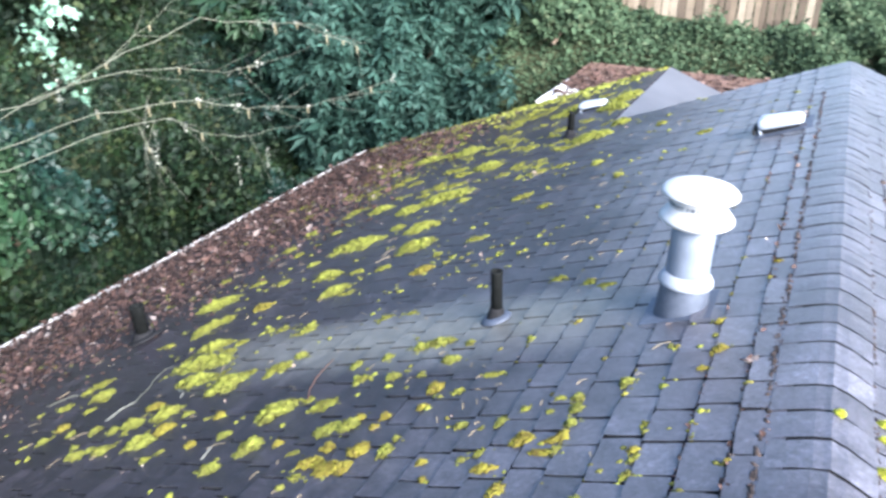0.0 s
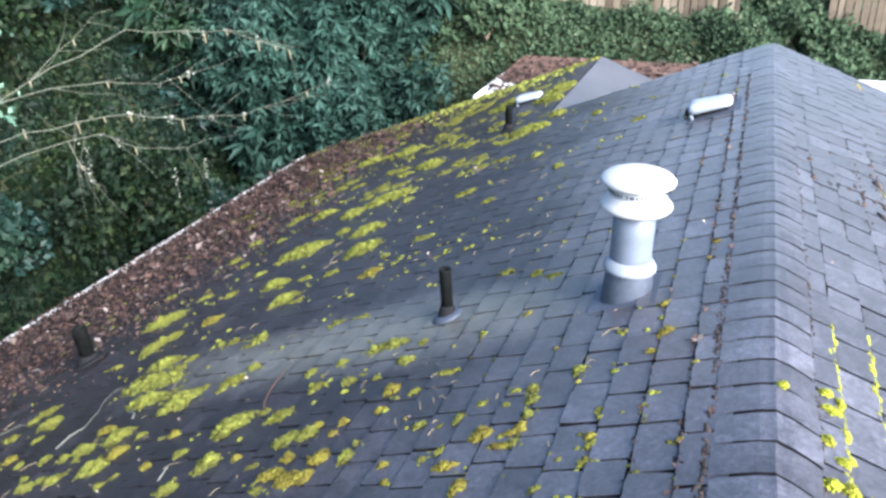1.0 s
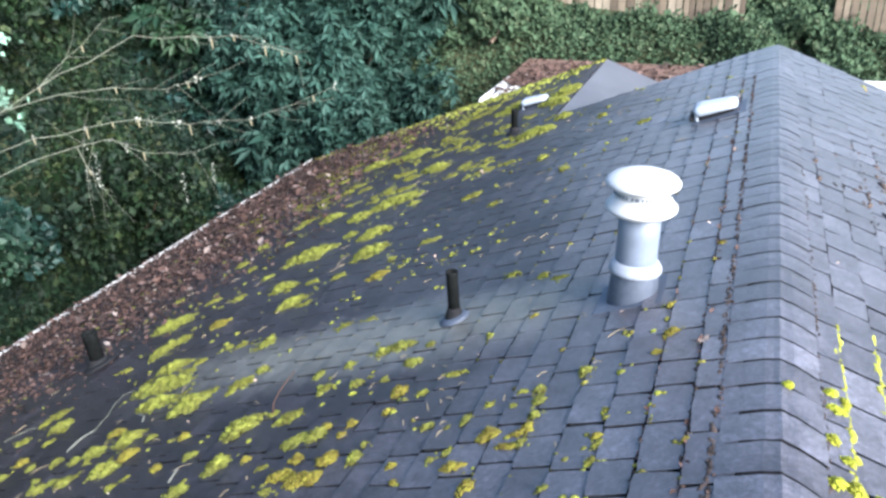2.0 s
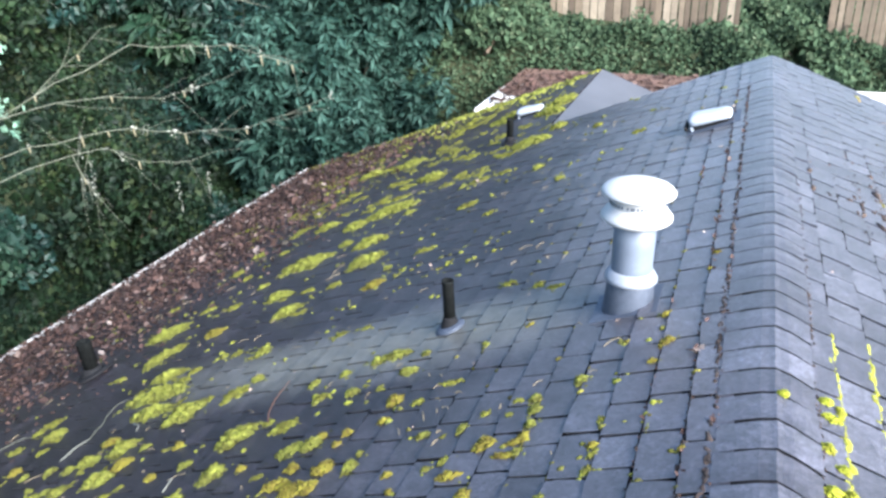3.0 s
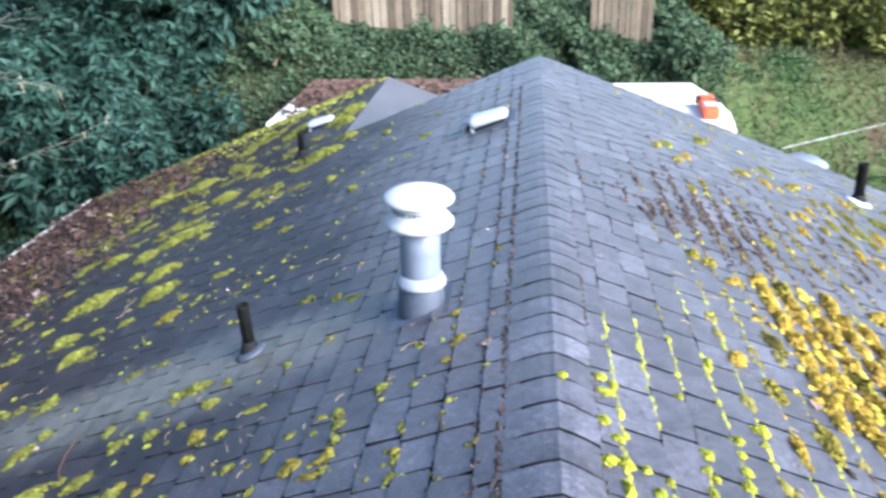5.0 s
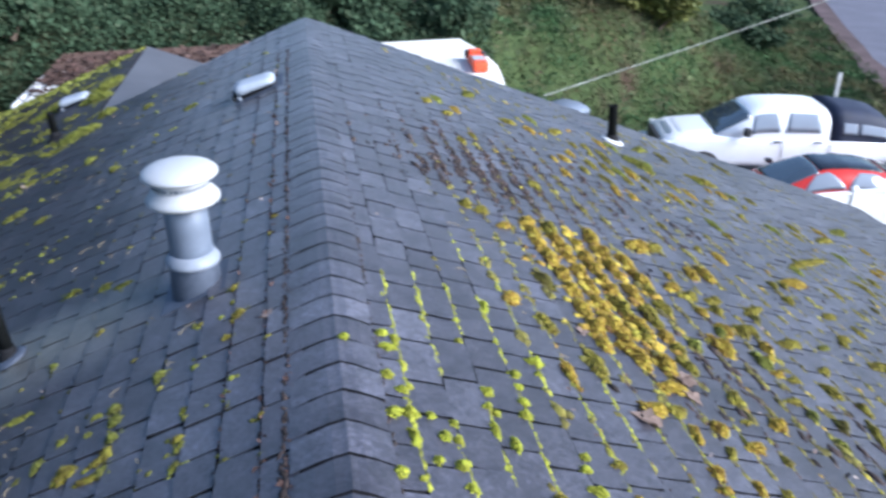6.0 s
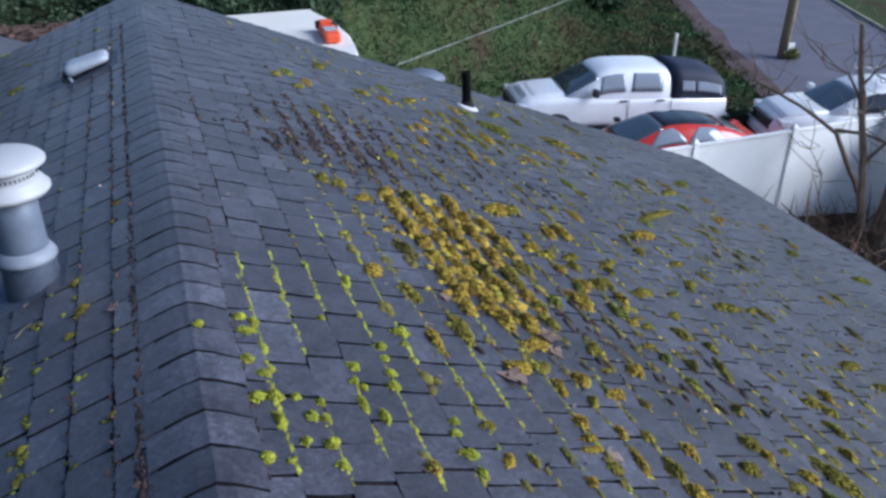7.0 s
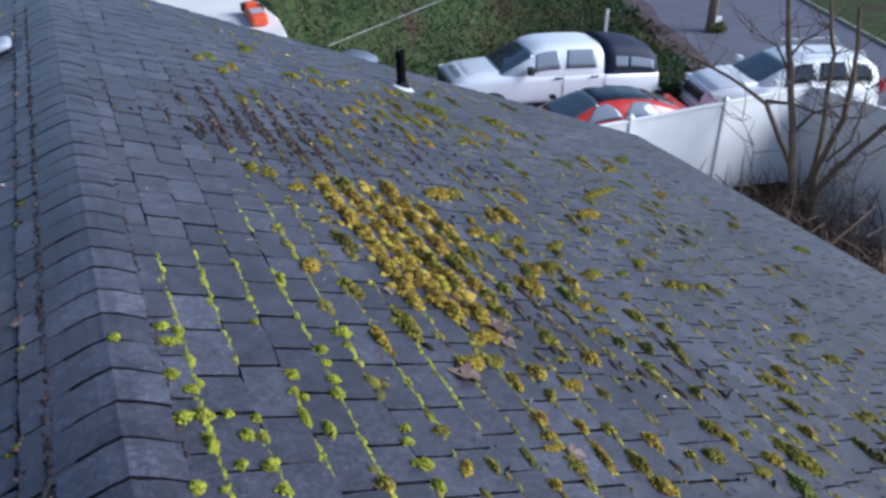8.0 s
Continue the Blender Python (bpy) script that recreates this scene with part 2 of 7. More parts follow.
WALL_PAINT = plain("beige_wall_paint", (0.45, 0.42, 0.37), 0.8)
GUTTER_PAINT = plain("weathered_white_gutter_paint", (0.62, 0.62, 0.62), 0.6, 0.0, 0.3, 8.0)
SHED_FELT = varied("debris_covered_roofing", [(0.0, (0.14, 0.08, 0.06)), (1.0, (0.2, 0.12, 0.09))], 0.95, 2.0, 20.0, 0.5, 0.02)
GROUND = ground_material()
ASPHALT = plain("worn_asphalt", (0.12, 0.113, 0.14), 0.6, 0.0, 0.25, 0.8, 0.01, 60.0)
IVY = varied("ivy_leaves", [(0.0, (0.045, 0.078, 0.043)), (0.5, (0.053, 0.091, 0.05)), (0.85, (0.068, 0.108, 0.06)), (1.0, (0.112, 0.143, 0.085))], 0.8, 0.7, 8.0, 0.35, gloss=0.15)
# ivy for the side bank, with the trees' shade put into the leaf colour
SHADE_TONED_IVY = varied("shade_toned_ivy_leaves", [(0.0, (0.0045, 0.0125, 0.0065)), (0.5, (0.008, 0.021, 0.01)), (0.85, (0.0135, 0.033, 0.015)), (1.0, (0.04, 0.058, 0.026))], 0.65, 0.9, 8.0, 0.6, gloss=0.2, tints=((0.8, 0.95, 1.3), (1.3, 1.2, 0.85)))
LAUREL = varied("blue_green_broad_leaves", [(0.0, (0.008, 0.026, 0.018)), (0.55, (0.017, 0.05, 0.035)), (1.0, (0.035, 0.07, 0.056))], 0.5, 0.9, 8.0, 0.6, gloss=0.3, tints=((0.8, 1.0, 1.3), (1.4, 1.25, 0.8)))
# the laurel leaves again, lighter: sunlight put into the leaf colour
SUNLIT_LAUREL = varied("sun_toned_blue_green_leaves", [(0.0, (0.0145, 0.0391, 0.029)), (0.55, (0.0261, 0.0653, 0.0508)), (1.0, (0.058, 0.123, 0.0986))], 0.6, 0.9, 8.0, 0.5, gloss=0.16)
PALE_LEAF = varied("pale_new_leaves", [(0.0, (0.09, 0.19, 0.13)), (1.0, (0.25, 0.4, 0.3))], 0.5, 2.0)
HEDGE_LEAF = varied("yellow_green_hedge_foliage", [(0.0, (0.08, 0.1, 0.02)), (0.6, (0.17, 0.19, 0.035)), (1.0, (0.28, 0.27, 0.065))], 0.7, 1.2)
GRASS = varied("rough_grass", [(0.0, (0.08, 0.11, 0.05)), (0.6, (0.115, 0.155, 0.068)), (0.93, (0.155, 0.18, 0.082)), (1.0, (0.21, 0.13, 0.1))], 0.8, 0.6, 10.0, 0.42, gloss=0.25, tints=((0.6, 0.95, 0.8), (1.25, 0.95, 0.95)))
BRUSH = varied("dead_brown_brush", [(0.0, (0.085, 0.052, 0.036)), (0.6, (0.19, 0.12, 0.08)), (1.0, (0.32, 0.23, 0.165))], 0.9, 2.0)
BARK = plain("grey_brown_bark", (0.15, 0.11, 0.08), 0.9, 0.0, 0.4, 9.0, 0.01)
PALE_BARK = plain("lichened_pale_bark", (0.14, 0.145, 0.112), 0.9, 0.0, 0.45, 14.0, 0.005)
CATKIN = plain("tan_catkin", (0.2, 0.175, 0.11), 0.9, spread=0.3)
CEDAR = varied("weathered_cedar_boards", [(0.0, (0.1, 0.075, 0.055)), (0.5, (0.2, 0.155, 0.112)), (1.0, (0.36, 0.3, 0.23))], 0.85, 4.0, 40.0, 0.45)
FENCE_WHITE = plain("white_painted_boards", (0.88, 0.88, 0.87), 0.6, 0.0, 0.06, 1.5)
POLE_WOOD = plain("pale_pole_timber", (0.3, 0.24, 0.16), 0.9, 0.0, 0.3, 5.0)
CABLE = plain("frayed_pale_cable", (0.2, 0.21, 0.19), 0.8, 0.0, 0.9, 3.5)
SILVER = paint("silver_car_paint", (0.88, 0.89, 0.93), 0.32, 0.08)
CAR_WHITE = paint("white_car_paint", (0.9, 0.9, 0.9))
CAR_RED = paint("red_car_paint", (0.55, 0.035, 0.025))
CAR_BLACK = plain("black_canvas", (0.013, 0.019, 0.044), 0.7, 0.0, 0.3, 3.0)
GLOSS_BLACK = paint("glossy_black_paint", (0.012, 0.012, 0.016))
TRIM = plain("black_plastic_trim", (0.03, 0.03, 0.033), 0.6, spread=0.2)
GLASS = glass_material()
# the sky's reflection in the side windows is put into this base colour
SKY_TONED_GLASS = glass_material("sky_toned_glass", (0.26, 0.29, 0.34))
WINDSCREEN = glass_material("windscreen_glass", (0.06, 0.08, 0.1), 2.1)
TRAILER_WHITE = plain("cream_white_trailer_skin", (0.78, 0.75, 0.69), 0.7, 0.0, 0.08, 1.5)
VERGE = varied("bare_earth_verge", [(0.0, (0.1, 0.07, 0.075)), (1.0, (0.16, 0.115, 0.115))], 0.95, 1.2, 25.0, 0.6, 0.02, gloss=0.2)
TYRE = plain("tyre_rubber", (0.025, 0.025, 0.025), 0.85, spread=0.2)
RIM = plain("alloy_rim", (0.55, 0.55, 0.57), 0.3, 0.8, 0.1)
LAMP_CLEAR = plain("clear_lamp_lens", (0.6, 0.62, 0.65), 0.15, 0.0, 0.1)
LAMP_RED = plain("red_lamp_lens", (0.5, 0.02, 0.02), 0.2, 0.0, 0.1)
ORANGE = plain("orange_plastic", (0.78, 0.1, 0.03), 0.5, 0.0, 0.12, 8.0)


# ---- mesh helpers ----
def mesh_of(name, verts, faces, mat, smooth=False):
    """A mesh from arrays: verts (n, 3) and faces (m, k), all of k corners."""
    verts, faces = np.asarray(verts, dtype=np.float32), np.asarray(faces, dtype=np.int32)
    me = bpy.data.meshes.new(name)
    m, k = faces.shape
    me.vertices.add(len(verts))
    me.vertices.foreach_set("co", verts.ravel())
    me.loops.add(m * k)
    me.loops.foreach_set("vertex_index", faces.ravel())
    me.polygons.add(m)
    me.polygons.foreach_set("loop_start", np.arange(0, m * k, k, dtype=np.int32))
    me.polygons.foreach_set("use_smooth", np.full(m, smooth, dtype=bool))
    me.update(calc_edges=True)
    me.materials.append(mat)
    return me


def scatter(name, template, frames, places, mat, smooth=False):
    """One mesh of many copies of a template (verts, faces), each with its own 3 x 3 frame and place."""
    tv, tf = np.asarray(template[0], float), np.asarray(template[1], int)
    frames, places = np.asarray(frames, float), np.asarray(places, float)
    verts = np.einsum("mij,nj->mni", frames, tv) + places[:, None, :]
    faces = tf[None, :, :] + (np.arange(len(places)) * len(tv))[:, None, None]
    return mesh_of(name, verts.reshape(-1, 3), faces.reshape(-1, tf.shape[1]), mat, smooth)


def finish(bm, name, mat, smooth=False):
    me = bpy.data.meshes.new(name)
    bmesh.ops.recalc_face_normals(bm, faces=bm.faces)
    for face in bm.faces:
        face.smooth = smooth
    bm.to_mesh(me)
    bm.free()
    me.materials.append(mat)
    return me


def part(name, bm, material=None, parent=None, label="", smooth=False):
    """Links a bmesh, or a mesh, as one object under a thing or a part."""
    me = finish(bm, name, material, smooth) if isinstance(bm, bmesh.types.BMesh) else bm
    ob = new(name, me)
    if parent is not None:
        ob.parent = parent
    if label:
        tagged(ob, label)
    return ob


def thing(name, at, label, category, group="", kind=""):
    ob = new(name)
    ob.matrix_world = at if isinstance(at, Matrix) else pose(*at)
    ob.empty_display_size = 0.2
    return tagged(ob, label, category, group, kind)


def box(x0, x1, y0, y1, z0, z1, bevel=0.0, bm=None):
    bm = bm or bmesh.new()
    made = bmesh.ops.create_cube(bm, size=1.0)["verts"]
    for v in made:
        v.co = Vector((x0 + (v.co.x + 0.5) * (x1 - x0), y0 + (v.co.y + 0.5) * (y1 - y0), z0 + (v.co.z + 0.5) * (z1 - z0)))
    if bevel:
        edges = list({e for v in made for e in v.link_edges})
        bmesh.ops.bevel(bm, geom=edges, offset=bevel, segments=2, affect="EDGES", profile=0.6)
    return bm


def lathe(profile, sides=28, bm=None):
    """A turned shape about z from (radius, height) pairs."""
    bm = bm or bmesh.new()
    rings = [[bm.verts.new((r * math.cos(2 * math.pi * i / sides), r * math.sin(2 * math.pi * i / sides), z)) for i in range(sides)] for r, z in profile]
    for a, b in zip(rings, rings[1:]):
        for i in range(sides):
            bm.faces.new((a[i], a[(i + 1) % sides], b[(i + 1) % sides], b[i]))
    for ring in (rings[0], rings[-1]):
        bm.faces.new(ring)
    return bm


def tube(points, radii, sides=7, bm=None):
    """A tapered tube along a line of points."""
    bm = bm or bmesh.new()
    points = [Vector(q) for q in points]
    rings = []
    for i, q in enumerate(points):
        way = (points[min(i + 1, len(points) - 1)] - points[max(i - 1, 0)]).normalized()
        side = way.cross(Vector((0.31, 0.2, 0.93))).normalized()
        up = side.cross(way)
        rings.append([bm.verts.new(q + radii[i] * (math.cos(2 * math.pi * k / sides) * side + math.sin(2 * math.pi * k / sides) * up)) for k in range(sides)])
    for a, b in zip(rings, rings[1:]):
        for k in range(sides):
            bm.faces.new((a[k], a[(k + 1) % sides], b[(k + 1) % sides], b[k]))
    bm.faces.new(rings[0][::-1])
    bm.faces.new(rings[-1])
    return bm


def prism(outline, y0, y1, bevel=0.0, bm=None):
    """An outline of (x, z) pairs, drawn out along y."""
    bm = bm or bmesh.new()
    a, b = ([bm.verts.new((x, y, z)) for x, z in outline] for y in (y0, y1))
    n = len(outline)
    faces = [bm.faces.new(a), bm.faces.new(b[::-1])] + [bm.faces.new((a[i], b[i], b[(i + 1) % n], a[(i + 1) % n])) for i in range(n)]
    if bevel:
        edges = [e for f in faces[:2] for e in f.edges]
        bmesh.ops.bevel(bm, geom=edges, offset=bevel, segments=3, affect="EDGES", profile=0.5)
    return bm


def upright(outline, z0, z1, bevel=0.0):
    """An outline of (x, y) pairs, raised from z0 to z1, with rounded upper edges."""
    bm = bmesh.new()
    a, b = ([bm.verts.new((x, y, z)) for x, y in outline] for z in (z0, z1))
    n = len(outline)
    faces = [bm.faces.new(a[::-1]), bm.faces.new(b)] + [bm.faces.new((a[i], a[(i + 1) % n], b[(i + 1) % n], b[i])) for i in range(n)]
    if bevel:
        bmesh.ops.bevel(bm, geom=list(faces[1].edges), offset=bevel, segments=3, affect="EDGES", profile=0.5)
    return bm


def slab(corners, depth, bm=None):
    """A thin plate on four corners (anticlockwise from outside), thickened inwards."""
    bm = bm or bmesh.new()
    c = [Vector(q) for q in corners]
    n = (c[1] - c[0]).cross(c[3] - c[0]).normalized()
    a, b = [bm.verts.new(q) for q in c], [bm.verts.new(q - n * depth) for q in c]
    bm.faces.new(a)
    bm.faces.new(b[::-1])
    for i in range(4):
        bm.faces.new((a[i], b[i], b[(i + 1) % 4], a[(i + 1) % 4]))
    return bm


def turns(count, rng, lean=0.5):
    """Random frames that lean up to about lean radians off the upright."""
    yaw, tip, roll = rng.uniform(0, 2 * np.pi, count), rng.normal(0, lean, count), rng.normal(0, lean, count)
    cz, sz, cx, sx, cy, sy = np.cos(yaw), np.sin(yaw), np.cos(tip), np.sin(tip), np.cos(roll), np.sin(roll)
    one, nil = np.ones(count), np.zeros(count)
    rz = np.array([[cz, -sz, nil], [sz, cz, nil], [nil, nil, one]])
    rx = np.array([[one, nil, nil], [nil, cx, -sx], [nil, sx, cx]])
    ry = np.array([[cy, nil, sy], [nil, one, nil], [-sy, nil, cy]])
    return np.einsum("ijm,jkm,klm->mil", rz, rx, ry)


# a leaf, folded along its rib: length 1 along y
LEAF = ([(0, 0, 0), (0.34, 0.4, 0.08), (0, 1, -0.05), (-0.34, 0.4, 0.08), (0, 0.45, -0.03)], [(0, 1, 4), (1, 2, 4), (2, 3, 4), (3, 0, 4)])
FOLD_LEAF = ([(0, 0, 0), (0.36, 0.45, 0.07), (0, 1, -0.05), (-0.36, 0.45, 0.07)], [(0, 1, 2), (0, 2, 3)])
LONG_LEAF = ([(0, 0, 0), (0.17, 0.45, 0.05), (0, 1, -0.12), (-0.17, 0.45, 0.05)], [(0, 1, 2), (0, 2, 3)])


def ball(levels, seed, rough=0.25, flat=0.6):
    """A lumpy cushion of about radius 1 that sits on z = 0."""
    bm = bmesh.new()
    bmesh.ops.create_icosphere(bm, subdivisions=levels, radius=1.0)
    for v in bm.verts:
        q = v.co * 1.7 + Vector((seed * 7.1, seed * 3.3, 0))
        v.co *= 1 + rough * noise.noise(q) + rough * 0.6 * noise.noise(q * 2.7)
        v.co.z = max(v.co.z, -0.25) * flat
    verts = np.array([v.co[:] for v in bm.verts])
    faces = np.array([[v.index for v in f.verts] for f in bm.faces])
    bm.free()
    return verts, faces


# ---- the lie of the land ----
RIDGE_Z, PITCH = 5.8, radians(21.84)
CP, SP = math.cos(PITCH), math.sin(PITCH)


def ease(v):
    v = np.clip(v, 0.0, 1.0)
    return v * v * (3 - 2 * v)


def land(x, y):
    """Height of the ground: level by the road, a bank behind the house and a higher one beside it."""
    x, y = np.asarray(x, float), np.asarray(y, float)
    foot = np.interp(x, [-20, -3, 0.0, 0.5, 3.3, 4.5, 8, 13, 20], [12.2, 13.2, 14.0, 16.7, 16.7, 17.6, 19.8, 23.0, 27.0])
    top = np.interp(x, [-14, -6.5, -4.2, 2.5, 5, 11, 15, 19], [7.6, 6.8, 4.95, 4.45, 3.3, 3.1, 1.0, 0.0])
    width = np.interp(x, [-1, 0.3, 3.6, 5], [2.6, 1.2, 1.2, 2.6])
    back = top * ease((y - foot) / width) * np.interp(y - foot, [0, 2, 9, 60], [0.9, 0.95, 1.12, 1.6])
    side = 7.4 * ease((-7.0 - x) / 5.6) * np.interp(-x, [8, 14, 60], [1.0, 1.05, 1.6])
    behind = 0.9 * ease((y - 9.5) / 3.0) * ease((6.0 - x) / 3.0)
    dip = -2.4 * ease((x - 9.8) / 8.5) * ease((12.0 - y) / 0.4) * ease((30.0 - x) / 6.0)
    return np.maximum(np.maximum(back, side), behind) + dip


def near(x, y):
    return float(land(x, y))


def sheet(name, xs, ys, lift, mat, keep=None):
    gx, gy = np.meshgrid(xs, ys, indexing="ij")
    rough = np.array([[noise.noise((a * 0.9, b * 0.9, 0.0)) * 0.06 for b in ys] for a in xs]) if lift == 0 else 0
    verts = np.stack([gx, gy, land(gx, gy) + lift + rough], -1).reshape(-1, 3)
    n = len(ys)
    faces = [(i * n + j, (i + 1) * n + j, (i + 1) * n + j + 1, i * n + j + 1) for i in range(len(xs) - 1) for j in range(n - 1)
             if keep is None or keep((xs[i] + xs[i + 1]) / 2, (ys[j] + ys[j + 1]) / 2)]
    return part(name, mesh_of(name, verts, faces, mat, True))


xs = np.concatenate([[-900, -300, -120], np.arange(-50, 60, 0.6), [120, 300, 900]])
ys = np.concatenate([[-900, -300, -120, -60, -30, -15], np.arange(-8, 50, 0.6), [70, 120, 300, 900]])
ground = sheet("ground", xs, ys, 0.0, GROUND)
tagged(ground, "rough grass and bare earth on banks round the house", "ground", kind="structure")


def road_side(x, y):
    """How far a place lies to the right of the road's near edge."""
    return (x - 17.6) * 0.92 - (y - 21.0) * 0.38


def ribbon(name, near_edge, far_edge, lift, mat, across=10):
    """Paving between two edges, laid on the land."""
    verts = []
    for a, b in zip(near_edge, far_edge):
        for k in range(across + 1):
            x, y = a[0] + (b[0] - a[0]) * k / across, a[1] + (b[1] - a[1]) * k / across
            verts.append((x, y, near(x, y) + lift))
    n = across + 1
    faces = [(i * n + j, i * n + j + 1, (i + 1) * n + j + 1, (i + 1) * n + j) for i in range(len(near_edge) - 1) for j in range(across)]
    return part(name, mesh_of(name, verts, faces, mat, True))


ROAD_LINE = [(17.6 + 0.382 * d + 0.0022 * max(0, d) ** 2 + 0.06 * min(0, d + 4) ** 2, 21.0 + 0.924 * d) for d in range(-26, 45, 2)]
road = ribbon("road", ROAD_LINE, [(x + 5.9, y - 2.4) for x, y in ROAD_LINE], 0.09, ASPHALT)
tagged(road, "worn grey asphalt road running past the yard", "road", kind="structure")
waver = [0.3 * noise.noise((i * 0.9, 2.0, 0.0)) for i in range(len(ROAD_LINE))]
verge = ribbon("verge", [(x - 0.4 + v, y + 0.16) for (x, y), v in zip(ROAD_LINE, waver)], [(x + 0.3 - v, y - 0.12) for (x, y), v in zip(ROAD_LINE, waver)], 0.1, VERGE)
tagged(verge, "bare brown earth verge along the road's edge", "verge", kind="structure")
kerb_line = [(x + 5.9, y - 2.4) for x, y in ROAD_LINE]
kerb = part("kerb", tube([(x, y, near(x, y) + 0.1) for x, y in kerb_line], [0.09] * len(kerb_line), 6), plain("pale_worn_kerb", (0.34, 0.33, 0.24), 0.9, 0.0, 0.3, 2.0))
tagged(kerb, "pale worn kerb along the road's far side", "kerb", kind="structure")
yard = ribbon("pavement", [(6.6 + 0.6 * i, 12.06) for i in range(20)], [(7.2 + 0.62 * i, 18.9 - 0.13 * i - 0.012 * i * i) for i in range(20)], 0.075, ASPHALT)
tagged(yard, "dark asphalt parking yard under the vehicles", "pavement", kind="structure")


# ---- the house ----
RIGHT_RUN, LEFT_RUN = 6.85, 7.06
NEAR_END, MAIN_END, WING_END, WING_RIDGE = -2.0, 8.56, 11.43, 2.155
COURSE, CAP_HALF = 0.138, 0.16


def slope_frame(side):
    """Columns: down the slope, along the eave, out of the roof."""
    return Matrix(((side * CP, 0, side * SP), (0, side, 0), (-SP, 0, CP)))


def on_slope(side, s, y, h=0.0):
    return Vector((0, y, RIDGE_Z)) + slope_frame(side) @ Vector((s, 0, h))


house = thing("house", (0, 0, 0), "single storey house with a mossy grey shingled gable roof", "house")
left_wall_top, right_wall_top = RIDGE_Z - 6.2 * 0.4008 - 0.14, RIDGE_Z - 6.0 * 0.4008 - 0.14
part("wall", prism([(-6.2, -0.3), (6.0, -0.6), (6.0, right_wall_top), (0, RIDGE_Z - 0.14), (-6.2, left_wall_top)], NEAR_END + 0.3, MAIN_END - 0.3), WALL_PAINT, house)
wing_z = RIDGE_Z - WING_RIDGE * SP
part("wall", prism([(-6.2, -0.3), (1.2, -0.3), (1.2, wing_z - 3.2 * 0.4 - 0.16), (-2.0, wing_z - 0.16), (-6.2, left_wall_top)], MAIN_END - 0.29, WING_END - 0.3), WALL_PAINT, house)


def deck(side, s0, s1, y0, y1):
    q = [on_slope(side, s0, y0), on_slope(side, s1, y0), on_slope(side, s1, y1), on_slope(side, s0, y1)]
    return part("roof_deck", slab(q if side > 0 else q[::-1], 0.11), FELT, house)


right_deck = deck(1, 0, RIGHT_RUN, NEAR_END, MAIN_END)
left_deck = deck(-1, 0, LEFT_RUN, NEAR_END, MAIN_END)
wing_deck = deck(-1, WING_RIDGE, LEFT_RUN, MAIN_END, WING_END)
# the wing's slope that falls towards the main gable
WING_AT = Vector((-WING_RIDGE * CP, 0, wing_z))


def on_wing(s, y, h=0.0):
    return Vector((0, y, 0)) + WING_AT + slope_frame(1) @ Vector((s, 0, h))


back_deck = part("roof_deck", slab([on_wing(0, MAIN_END), on_wing(3.6, MAIN_END), on_wing(3.6, WING_END), on_wing(0, WING_END)], 0.11), FELT, house)


def rake_board(a, b, name="fascia"):
    a, b = Vector(a), Vector(b)
    down = Vector((0, 0, -0.19))
    return part(name, slab([a, b, b + down, a + down], 0.025), GUTTER_PAINT, house)


out = Vector((0, 0.028, -0.012))
rake_board(on_slope(1, RIGHT_RUN, MAIN_END) + out, on_slope(1, 0, MAIN_END) + out)
rake_board(on_slope(-1, 0, MAIN_END) + out, on_slope(-1, WING_RIDGE, MAIN_END) + out)
rake_board(on_wing(0, WING_END) + out, on_slope(-1, LEFT_RUN, WING_END) + out)
rake_board(on_wing(3.6, WING_END) + out, on_wing(0, WING_END) + out)
# metal edge along the eave above the yard
part("drip_edge", prism([(6.345, 3.262), (6.375, 3.25), (6.378, 3.18), (6.37, 3.18), (6.366, 3.243), (6.345, 3.25)], NEAR_END, MAIN_END), GUTTER_PAINT, house, "thin pale metal drip edge")
gx, gz = -LEFT_RUN * CP, RIDGE_Z - LEFT_RUN * SP
part("gutter", prism([(gx + 0.02, gz - 0.03), (gx + 0.02, gz - 0.15), (gx - 0.07, gz - 0.15), (gx - 0.112, gz - 0.06), (gx - 0.112, gz + 0.0), (gx - 0.104, gz + 0.0),
                      (gx - 0.104, gz - 0.05), (gx - 0.065, gz - 0.13), (gx + 0.01, gz - 0.13), (gx + 0.01, gz - 0.03)], NEAR_END, WING_END), GUTTER_PAINT, house, "weathered white gutter choked with dead leaves")

VENT_PAINT = plain("chalky_white_vent_paint", (0.38, 0.415, 0.47), 0.6, 0.0, 0.1, 12.0)


